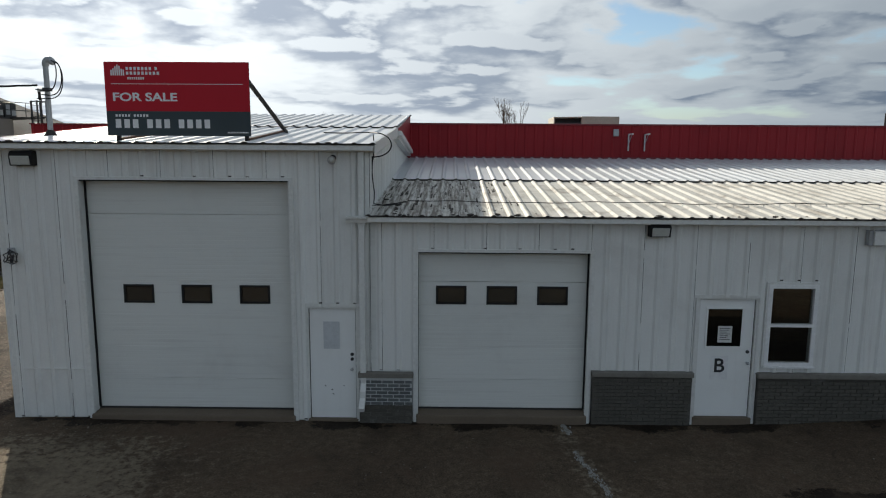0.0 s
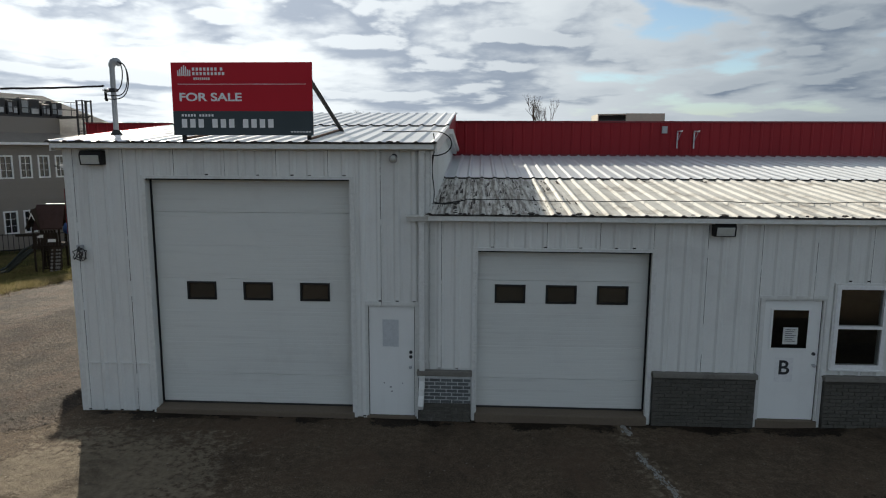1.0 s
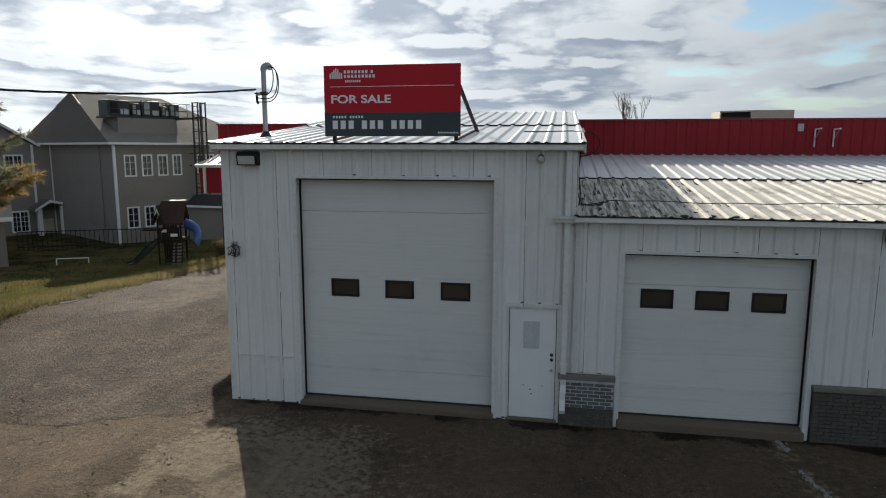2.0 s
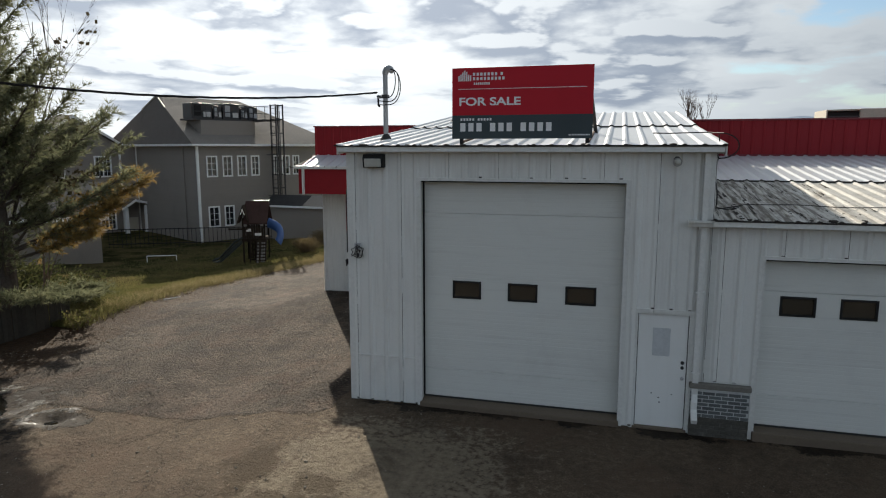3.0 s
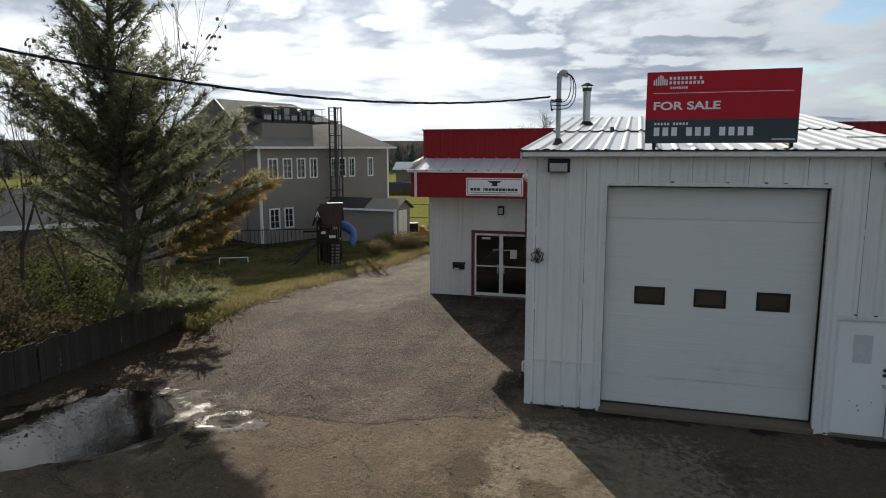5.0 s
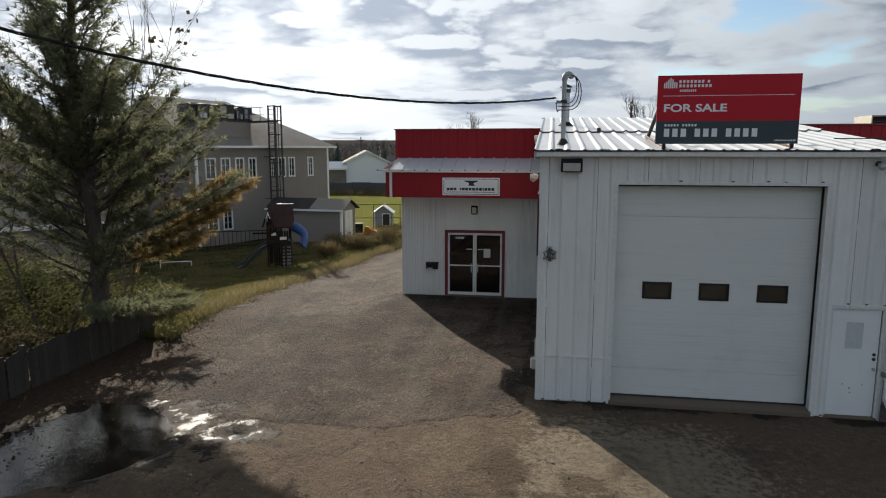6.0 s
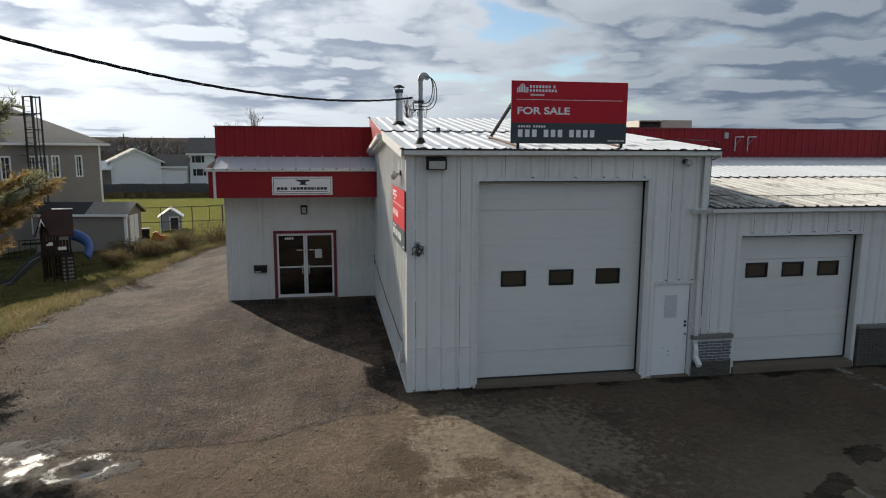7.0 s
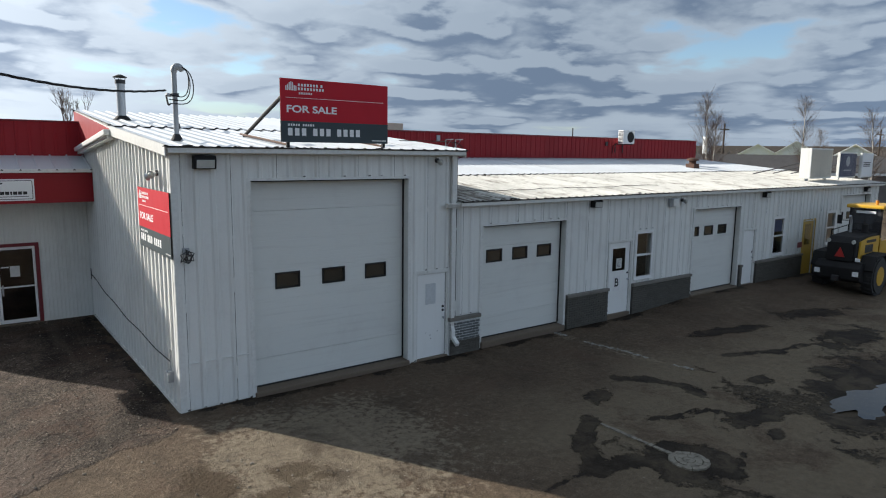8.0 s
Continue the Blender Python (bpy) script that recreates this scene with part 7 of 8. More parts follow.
def shrub(name, at, wide, high, label, seed, leaves, count=900, size=0.06, stems=26):
    rs = random.Random(seed)
    t = thing(name, at, label, "shrub")
    st, lf = Shape(), Shape()
    for _ in range(stems):
        a_, rr = rs.uniform(0, 6.283), wide * math.sqrt(rs.random())
        base = Vector((math.cos(a_) * rr * 0.35, math.sin(a_) * rr * 0.35, -0.05))
        tip = Vector((math.cos(a_) * rr, math.sin(a_) * rr, high * rs.uniform(0.5, 1.0)))
        mid_ = base.lerp(tip, 0.5) + Vector((0, 0, high * 0.12))
        limb(st, [base, mid_, tip], 0.012, 0.004, 4)
        for _ in range(count // stems):
            c = base.lerp(mid_, rs.random()) if rs.random() < 0.4 else mid_.lerp(tip, rs.random())
            c = c + Vector((rs.gauss(0, 0.12), rs.gauss(0, 0.12), rs.gauss(0, 0.1))) * wide
            n_ = Vector((rs.gauss(0, 1), rs.gauss(0, 1), rs.gauss(0, 1))).normalized()
            u = n_.orthogonal().normalized() * size * rs.uniform(0.6, 1.2)
            v = n_.cross(u) * 0.5
            lf.face(c + u, c + v, c - u, c - v)
    tagged(part("stemwork", st, TWIG, t), kind="stuff")
    part("leaves", lf, leaves, t)
    return t


shrub("green_shrub", (-21.3, 17.6, -0.55), 1.5, 1.3, "low yellow-green shrub under the pine", 41, GREEN_SHRUB, 3500)
shrub("green_shrub", (-23.2, 15.2, -0.55), 1.9, 1.7, "olive shrub behind the fence", 43, GREEN_SHRUB, 4000)
shrub("dry_shrub", (-18.95, 15.4, -0.5), 0.55, 0.7, "dry weed clump at the end of the fence", 45, GRASS_BLADES, 500, 0.05, 20)
for i, (x, y, w_, h) in enumerate(((-19.6, 36.0, 1.1, 1.0), (-18.4, 38.5, 1.3, 1.25), (-16.6, 40.2, 1.5, 1.4), (-15.0, 40.6, 1.4, 1.5), (-20.6, 33.6, 0.9, 0.9), (-21.2, 37.0, 1.0, 0.9), (-13.9, 41.2, 1.2, 1.3))):
    shrub("dry_shrub", (x, y, ground_z(x, y)), w_, h, "brown dry weeds along the end of the drive", 50 + i, DRY_GRASS, 2400, 0.045, 60)
for i, (x, y, w_, h) in enumerate(((-21.6, 11.6, 1.5, 1.3), (-22.6, 9.0, 1.8, 1.5), (-21.5, 6.6, 1.4, 1.2), (-24.2, 12.6, 2.0, 1.9), (-25.0, 8.0, 2.2, 2.0), (-23.0, 4.4, 1.9, 1.5), (-27.5, 14.6, 2.2, 2.0), (-27.2, 18.6, 1.9, 1.6), (-30.2, 20.6, 2.2, 1.8), (-33.0, 22.5, 2.4, 2.0), (-24.8, 18.4, 1.6, 1.2), (-36.5, 25.0, 2.6, 2.2))):
    shrub("dark_shrub", (x, y, ground_z(x, y)), w_, h * 0.85, "dark tangled shrub behind the board fence", 70 + i, (VINE_LEAVES, GREEN_SHRUB, VINE_LEAVES)[i % 3], 4200, 0.07, 60)

# ---- beyond the drive: field, fences, far houses, woods ----
link = thing("chain_fence", (-23.0, 44.5, -1.0), "dark chain-link garden fence on steel posts", "fence")
for i in range(8):
    part("post", Shape().tube((i * 1.9, 0.45 * i, -0.2), (i * 1.9, 0.45 * i, 2.0), 0.03, n=6), DARK_STEEL, link)
for z in (1.0, 1.98):
    part("rail", Shape().tube((0, 0, z), (13.3, 3.15, z), 0.025, n=5), DARK_STEEL, link)
wires = Shape()
for i in range(76):
    x = i * 0.175
    wires.tube((x, x * 0.237, 0.02), (x, x * 0.237, 1.95), 0.004, n=3)
part("mesh_wires", wires, DARK_STEEL, link)
link2 = thing("chain_fence", (-19.2, 52.0, -1.0), "dark chain-link fence running back across the field", "fence", turn=60)
for i in range(9):
    part("post", Shape().tube((i * 1.6, 0, -0.2), (i * 1.6, 0, 1.5), 0.03, n=6), DARK_STEEL, link2)
part("rail", Shape().tube((0, 0, 1.48), (12.8, 0, 1.48), 0.025, n=5), DARK_STEEL, link2)
part("rail", Shape().tube((0, 0, 0.1), (12.8, 0, 0.1), 0.025, n=5), DARK_STEEL, link2)

hut = thing("playhouse", (-21.3, 48.5, -1.0), "small white and grey playhouse on the grass", "playhouse", turn=10)
HUT_GREY = material("playhouse_grey", (0.27, 0.29, 0.33), 0.6)
part("wall", Shape().box(-0.7, 0.7, 0, 1.3, 0, 1.05), HUT_GREY, hut)
part("gable", Shape().prism([(-0.7, 1.05), (0.7, 1.05), (0, 1.55)], "y", 0, 0.08), HUT_GREY, hut)
part("roof", Shape().prism([(-0.88, 1.0), (0, 1.64), (0.88, 1.0), (0.84, 0.95), (0, 1.55), (-0.84, 0.95)], "y", -0.2, 1.5), FAR_WHITE, hut)
part("door_frame", Shape().box(-0.1, 0.58, -0.04, -0.001, 0, 1.0), VINYL, hut)
part("door", Shape().box(-0.02, 0.5, -0.06, -0.041, 0.05, 0.92), INK, hut)
part("corner_board", Shape().box(-0.74, -0.62, -0.05, 0.1, 0, 1.05), VINYL, hut)
bin_ = thing("storage_bin", (-22.1, 44.2, -1.0), "black lidded garden bin", "bin", turn=15)
part("body", Shape().box(-0.38, 0.38, -0.3, 0.3, 0, 0.6), BLACK, bin_, bevel=0.03)
part("lid", Shape().box(-0.41, 0.41, -0.33, 0.33, 0.601, 0.67), DARK_STEEL, bin_, bevel=0.02)
toy = thing("garden_toy", (-20.9, 43.5, -1.0), "low orange plastic toy on the ground", "toy")
part("body", Shape().prism([(-0.5, 0), (0.5, 0), (0.4, 0.25), (0.1, 0.3), (-0.2, 0.55), (-0.35, 0.5)], "y", -0.25, 0.25), material("orange_plastic", (0.55, 0.16, 0.02), 0.4), toy, bevel=0.03)

far_fence = thing("panel_fence", (-75, 82, -1.2), "long dark grey panel fence across the field", "fence")
for i in range(34):
    part("panel", Shape().box(i * 2.4 + 0.06, i * 2.4 + 2.34, 0, 0.05, 0.05, 1.85 + 0.03 * math.sin(i * 2.3)), material("fence_panel_grey", (0.075, 0.078, 0.082), 0.8) if i == 0 else bpy.data.materials["fence_panel_grey"], far_fence)
    part("post", Shape().box(i * 2.4 - 0.05, i * 2.4 + 0.05, -0.03, 0.08, -0.2, 1.95), bpy.data.materials["fence_panel_grey"], far_fence)

weeds = Shape()
rs = random.Random(77)
for _ in range(9000):
    x, y = rs.uniform(-66, -24), 81.6 - abs(rs.gauss(0, 0.9))
    h = rs.uniform(0.25, 0.9)
    c = Vector((x, y, ground_z(x, y) - 0.05))
    weeds.face(c - Vector((0.035, 0, 0)), c + Vector((0.035, 0, 0)), c + Vector((rs.gauss(0, 0.15), rs.gauss(0, 0.15), h)))
tagged(part("field_weeds", weeds, DRY_GRASS), "tall dry weeds along the panel fence", "weeds", kind="stuff")


def far_house(at, turn, wide, deep, eave, ridge, label, wall=FAR_WHITE, roof=SHINGLE, along="x", panes=()):
    h = thing("house", at, label, "house", turn=turn)
    part("wall", Shape().box(0, wide, 0, deep, -1.0, eave), wall, h)
    if along == "x":
        m_ = deep / 2
        part("gable", Shape().prism([(0, eave), (deep, eave), (m_, ridge)], "x", 0, 0.15), wall, h)
        part("gable", Shape().prism([(0, eave), (deep, eave), (m_, ridge)], "x", wide - 0.15, wide), wall, h)
        part("roof", Shape().prism([(-0.5, eave - 0.15), (m_, ridge + 0.12), (deep + 0.5, eave - 0.15), (deep + 0.5, eave - 0.32), (m_, ridge - 0.06), (-0.5, eave - 0.32)], "x", -0.4, wide + 0.4), roof, h)
        part("fascia", Shape().box(-0.4, wide + 0.4, -0.56, -0.501, eave - 0.36, eave - 0.12), VINYL, h)
    else:
        m_ = wide / 2
        part("gable", Shape().prism([(0, eave), (wide, eave), (m_, ridge)], "y", 0, 0.15), wall, h)
        part("roof", Shape().prism([(-0.5, eave - 0.15), (m_, ridge + 0.12), (wide + 0.5, eave - 0.15), (wide + 0.5, eave - 0.32), (m_, ridge - 0.06), (-0.5, eave - 0.32)], "y", -0.4, deep + 0.4), roof, h)
        part("barge_board", Shape().prism([(-0.52, eave - 0.15), (m_, ridge + 0.10), (wide + 0.52, eave - 0.15), (wide + 0.52, eave - 0.38), (m_, ridge - 0.13), (-0.52, eave - 0.38)], "y", -0.46, -0.405), VINYL, h)
    for a, b, c, d_ in panes:
        wn = part("window", Shape().box(a - 0.06, b + 0.06, -0.04, -0.001, c - 0.06, d_ + 0.06), VINYL, h)
        part("pane", Shape().box(a, b, -0.06, -0.041, c, d_), INK, wn)
        for s0, s1 in ((a - 0.48, a - 0.1), (b + 0.1, b + 0.48)):
            part("shutter", Shape().box(s0, s1, -0.07, -0.002, c, d_), BLACK, wn)
    return h


far_house((-40.6, 99.6, -1.2), 20, 6.7, 7, 4.2, 5.9, "white house with a broad gable beyond the field", FAR_WHITE, SHINGLE_LIGHT, along="y")
far_house((-43.8, 99, -1.2), 4, 3.2, 3, 3.3, 4.1, "open porch with railings beside the white house", HAZE_WOOD, FAR_WHITE)
far_house((-34.6, 102.2, -1.2), 4, 3.7, 6, 3.5, 5.0, "white garage with a dark shingle roof", along="x")
far_house((-30.8, 104.5, -1.2), 4, 10.5, 7.5, 5.4, 7.6, "two-storey white house with dark shutters beyond the field", along="x", panes=((0.9, 1.7, 3.9, 4.9), (4.2, 5.2, 3.9, 4.9), (1.0, 1.9, 1.9, 2.9), (4.4, 5.6, 1.6, 2.9)))
far_house((-34, 130, -0.8), 8, 16, 10, 3.2, 5.0, "brown roofed bungalow beyond the white houses", HAZE_WOOD, SHINGLE)
bung = far_house((-42.6, 19.9, -1.6), 45, 15, 6, 2.9, 4.4, "low grey bungalow with a pale roof behind the trees", HOUSE_SIDING, SHINGLE_LIGHT)

# to the east of the workshop
far_house((50, 36, -0.6), -28, 26, 16, 4.0, 5.6, "long building with a dark low-pitched roof", HAZE_WOOD, SHINGLE_DARK)
far_house((119.2, 72.5, -0.6), -62, 9, 11, 5.4, 7.9, "cream gabled house beyond the workshop", FAR_WHITE, SHINGLE_LIGHT, "y")
far_house((158.6, 83.2, -0.6), -65, 9, 11, 6.4, 9.4, "cream gabled house farther along the street", FAR_WHITE, SHINGLE_LIGHT, "y")
far_house((95.5, 51.5, -0.6), -66, 5.5, 8, 4.0, 5.8, "white gabled house beyond the low roof", FAR_WHITE, SHINGLE, "y")
far_house((122.0, 55.2, -0.6), -69, 8.6, 10, 5.2, 7.9, "pale gabled house at the end of the street", FAR_WHITE, SHINGLE_LIGHT, "y")


def birch(at, high, label, seed, stems=1):
    """A slender trunk or two with many fine upswept side twigs."""
    rs = random.Random(seed)
    t = thing("birch_tree", at, label, "tree")
    fine = Shape()
    for s in range(stems):
        lean = Vector((rs.gauss(0, 0.05), rs.gauss(0, 0.05), 1))
        o = Vector((0.35 * s, 0.2 * s, -0.3))
        tall = high * (1 - 0.14 * s)
        axis = [o + lean * tall * u + Vector((0.12 * math.sin(u * 5 + s), 0.12 * math.cos(u * 4 + s) - 0.12, 0)) for u in np.linspace(0, 1, 12)]
        st = Shape()
        limb(st, axis, 0.012 * high, 0.012, 6)
        part("trunk", st, BIRCH, t)
        for _ in range(170):
            u = 0.22 + 0.77 * rs.random()
            i = min(int(u * 11), 10)
            p = axis[i].lerp(axis[i + 1], u * 11 - i)
            a_ = rs.uniform(0, 6.283)
            ln = (0.18 + 0.9 * math.sin(math.pi * min(1, (u - 0.15) * 1.1)) ** 0.8) * high * 0.13 * rs.uniform(0.6, 1.2)
            d = Vector((math.cos(a_) * 0.62, math.sin(a_) * 0.62, rs.uniform(0.6, 1.1))).normalized()
            q = p + d * ln
            fine.tube(p, q, 0.010, 0.004, 3, False)
            for _ in range(8):
                e = p.lerp(q, rs.uniform(0.3, 1.0))
                d2 = (d + Vector((rs.gauss(0, 0.7), rs.gauss(0, 0.7), rs.gauss(0.0, 0.6)))).normalized()
                fine.tube(e, e + d2 * ln * rs.uniform(0.3, 0.7), 0.0045, 0.002, 3, False)
    tagged(part("twigwork", fine, TWIG, t), kind="stuff")
    return t


birch((31.2, 25.0, -0.3), 9.6, "bare white-trunked birch beside the workshop", 61, 2)
birch((45.0, 25.0, -0.3), 10.2, "tall bare birch beyond the workshop", 67)
birch((45.0, 19.4, -0.3), 8.9, "slender bare birch near the street", 71)
birch((56.0, 28.0, -0.3), 8.0, "small bare birch among the houses", 73)
bare_tree("bare_tree", (17.2, 220, 0), 24, "broad leafless tree far behind the workshop", 79, TWIG, 7, 0.30, 0.30, stems=2)
bare_tree("bare_tree", (-23.5, 122, 0), 12.5, "leafless tree behind the white houses", 83, TWIG, 7, 0.2, 0.36, stems=2)
bare_tree("bare_tree", (80, 230, 0), 13, "leafless tree on the horizon", 87, TWIG, 7, 0.25, 0.36)
for x, y in ((66, 44), (92, 36), (-50, 140), (-38, 160)):
    pl = thing("utility_pole", (x, y, ground_z(x, y)), "weathered wooden utility pole with a cross arm", "pole", group="utility poles")
    part("pole", Shape().tube((0, 0, -0.3), (0, 0, 8.8), 0.15, 0.10, 8), BARK, pl)
    part("cross_arm", Shape().box(-1.0, 1.0, -0.06, 0.06, 8.0, 8.14), BARK, pl)
tk = thing("water_tank", (64.0, 45.0, 3.0), "small white tank above the roofs", "tank")
part("body", Shape().tube((0, 0, 0), (0, 0, 4.2), 0.5, n=14), FAR_WHITE, tk)

# far woods: bare crowns and dark spruces in a wide belt
rs = random.Random(9)
wood, spruce = Shape(), Shape()
for i in range(4300):
    a_ = rs.uniform(-1.35, 1.45)
    r = 185 + 700 * rs.random() ** 1.6
    x, y = -5 + r * math.sin(a_), r * math.cos(a_)
    if x > 0 and x < 160 and r < 250:
        continue
    z = ground_z(x, y) - 0.5
    if rs.random() < 0.16:
        h = rs.uniform(5.5, 9.5) * (1.0 if x < 0 else 0.6)
        for k in range(6):
            rr = (1 - (k / 6.3) ** 1.5) * h * 0.25
            zb = z + h * (0.04 + 0.145 * k)
            ph = rs.uniform(0, 1)
            n = 7
            for j in range(n):
                p0, p1 = 2 * math.pi * (j + ph) / n, 2 * math.pi * (j + 0.8 + ph) / n
                k0 = rr * rs.uniform(0.75, 1.2)
                spruce.face((x + k0 * math.cos(p0), y + k0 * math.sin(p0), zb), (x + k0 * math.cos(p1), y + k0 * math.sin(p1), zb + 0.3), (x, y, zb + h * 0.22))
    else:
        h = rs.uniform(7, 11.0) * (1.0 if x < 0 else 0.6)
        for k in range(46):
            p0 = rs.uniform(0, 6.283)
            rr = rs.uniform(0.0, 0.34) * h
            zz = rs.uniform(0.25, 0.75) * h
            c = Vector((x + rr * math.cos(p0), y + rr * math.sin(p0), z + zz))
            t_ = c + Vector((rs.gauss(0, 0.10) * h, rs.gauss(0, 0.10) * h, rs.uniform(0.02, 0.22) * h))
            s_ = Vector((rs.gauss(0, 1), rs.gauss(0, 1), 0.2)).normalized() * h * 0.020
            wood.face(c - s_, c + s_, t_)
        wood.tube((x, y, z), (x, y, z + h * 0.6), 0.12, 0.06, 3, False)
woods = thing("far_woods", (0, 0, 0), "belt of leafless woods on the horizon", "woods", kind="stuff")
part("bare_crowns", wood, HAZE_WOOD, woods)
part("spruces", spruce, material("far_spruce", (0.062, 0.076, 0.060), 0.9, grain=(1, 0.2)), woods, "dark spruces")


# ---- the wheel loader parked at the far end ----
loader = thing("wheel_loader", (15.6, 9.26, -0.13), "yellow and dark grey wheel loader parked by the wall", "loader", turn=2)
loader.scale = (1.0, 0.80, 1.0)
part("counterweight", Shape().prism([(-1.2, 0.62), (-1.25, 1.05), (-1.0, 1.25), (0.6, 1.25), (0.6, 0.55), (-0.9, 0.5)], "y", -0.95, 0.95), BLACK, loader, "dark rear counterweight", bevel=0.04)
hood = part("engine_hood", Shape().prism([(-1.0, 1.26), (-0.98, 1.95), (-0.75, 2.16), (1.1, 2.24), (1.1, 1.26)], "y", -0.62, 0.62), BLACK, loader, "dark engine hood", bevel=0.06)
for s in (-1, 1):
    part("side_panel", Shape().prism([(-0.78, 1.27), (-0.72, 2.0), (0.2, 2.12), (1.1, 2.12), (1.1, 1.27)], "y", min(s * 0.621, s * 0.70), max(s * 0.621, s * 0.70)), YELLOW, loader, "yellow engine side panel", bevel=0.015)
    part("vent_slots", Shape().box(-0.3, 0.5, min(s * 0.701, s * 0.707), max(s * 0.701, s * 0.707), 1.55, 1.85), INK, loader)
    part("bar_of_print", Shape().box(-0.2, 0.75, min(s * 0.701, s * 0.709), max(s * 0.701, s * 0.709), 1.92, 2.02), INK, loader)
gr = part("rear_grille", Shape().box(-1.045, -1.005, -0.52, 0.52, 1.28, 1.95), BLACK, hood, "black radiator grille")
part("slow_triangle", Shape().prism([(-0.22, 1.42), (0.22, 1.42), (0.0, 1.78)], "x", -1.06, -1.046), CLEAR_PLASTIC, gr, "red reflective triangle")
for s in (-0.52, 0.52):
    part("work_lamp", Shape().tube((-0.99, s, 2.0), (-1.07, s, 2.0), 0.075, n=14), LENS, loader, "round work lamp")
    part("tail_lamp", Shape().box(-1.275, -1.245, s * 1.55 - 0.12, s * 1.55 + 0.12, 0.78, 0.95), SIGN_WHITE, loader, "white reflector plate")
part("plate", Shape().box(-1.05, -1.0, -0.85, -0.65, 1.3, 1.42), SIGN_WHITE, loader)
part("hitch", Shape().box(-1.35, -1.2, -0.15, 0.15, 0.55, 0.75), DARK_STEEL, loader, bevel=0.02)
part("exhaust", Shape().tube((0.45, 0.30, 2.2), (0.45, 0.30, 2.62), 0.06, n=10).tube((0.45, 0.30, 2.62), (0.30, 0.30, 2.85), 0.06, n=10), GALV, loader, "bent exhaust stack")
part("air_cleaner", Shape().tube((0.6, -0.25, 2.2), (0.6, -0.25, 2.55), 0.14, n=12), BLACK, loader)
part("handrail", Shape().pipe([(-0.7, 0.6, 2.05), (-0.7, 0.6, 2.35), (0.9, 0.6, 2.45), (0.9, 0.6, 2.2)], 0.02, 6), BLACK, loader)
cab = part("cab", Shape().box(1.15, 1.24, -0.72, 0.72, 1.3, 2.0).box(1.15, 2.7, -0.72, -0.66, 1.0, 1.9).box(1.15, 2.7, 0.66, 0.72, 1.0, 1.9), YELLOW, loader, "yellow lower cab")
for x, y in ((1.15, -0.70), (1.15, 0.64), (2.62, -0.70), (2.62, 0.64)):
    part("pillar", Shape().box(x, x + 0.07, y, y + 0.07, 1.9, 3.12), BLACK, cab)
part("rear_pane", Shape().box(1.17, 1.18, -0.63, 0.63, 2.0, 3.1), HOUSE_GLASS, cab)
for s in (-0.69, 0.69):
    part("side_pane", Shape().box(1.23, 2.6, s - 0.005, s + 0.005, 1.92, 3.1), GLASS, cab)
part("roof", Shape().box(1.0, 2.85, -0.82, 0.82, 3.12, 3.26), YELLOW, cab, bevel=0.05)
part("bar_of_print", Shape().box(1.145, 1.168, -0.42, 0.42, 2.92, 3.02), SIGN_WHITE, cab)
part("seat", Shape().box(1.5, 2.0, -0.25, 0.25, 1.6, 1.75).box(1.45, 1.55, -0.25, 0.25, 1.751, 2.5), INK, cab)
part("beacon", Shape().tube((1.5, -0.3, 3.26), (1.5, -0.3, 3.42), 0.07, n=12), material("amber", (0.7, 0.25, 0.02), 0.3), cab, "amber beacon")
for s in (-1.1, 1.1):
    part("mirror", Shape().box(1.05, 1.12, s - 0.1, s + 0.1, 2.45, 2.8).tube((1.1, s * 0.65, 2.6), (1.1, s, 2.6), 0.015, n=5), BLACK, cab)
part("frame", Shape().box(0.6, 3.4, -0.45, 0.45, 0.55, 1.2), DARK_STEEL, loader)
part("lift_arm", Shape().prism([(2.6, 1.5), (2.9, 1.75), (5.0, 0.7), (4.9, 0.4)], "y", 0.35, 0.55).prism([(2.6, 1.5), (2.9, 1.75), (5.0, 0.7), (4.9, 0.4)], "y", -0.55, -0.35), YELLOW, loader)
part("bucket", Shape().prism([(4.9, 0.05), (6.1, 0.05), (6.1, 0.1), (5.1, 0.25), (5.0, 0.7), (5.3, 1.15), (5.15, 1.2), (4.8, 0.7)], "y", -1.35, 1.35), DARK_STEEL, loader)
for x in (0.0, 2.9):
    for s in (-1.05, 1.05):
        wh = part("wheel", Shape().tube((x, s - 0.27, 0.72), (x, s + 0.27, 0.72), 0.64, n=28).tube((x, s - 0.22, 0.72), (x, s + 0.22, 0.72), 0.74, n=28), RUBBER, loader, "black lugged tyre")
        part("rim", Shape().tube((x, s - 0.285, 0.72), (x, s + 0.285, 0.72), 0.36, n=20), YELLOW, wh)
        for k in range(20):
            a_ = 2 * math.pi * k / 20
            dx, dz = math.cos(a_), math.sin(a_)
            part("lug", Shape().tube((x + dx * 0.74, s - 0.26, 0.72 + dz * 0.74), (x + dx * 0.74 + 0.05 * dz, s + 0.26, 0.72 + dz * 0.74 - 0.05 * dx), 0.035, n=4), RUBBER, wh)
    if x == 0:
        for s in (-1, 1):
            part("fender", Shape().prism([(-0.85, 1.0), (-0.6, 1.5), (0.5, 1.55), (0.85, 1.1), (0.8, 1.05), (0.5, 1.48), (-0.58, 1.43), (-0.8, 0.95)], "y", min(s * 0.75, s * 1.32), max(s * 0.75, s * 1.32)), BLACK, loader)

# ---- marks and litter on the ground ----
def on_ground(x, y, lift=0.0):
    return (x, y, ground_z(x, y) + lift)


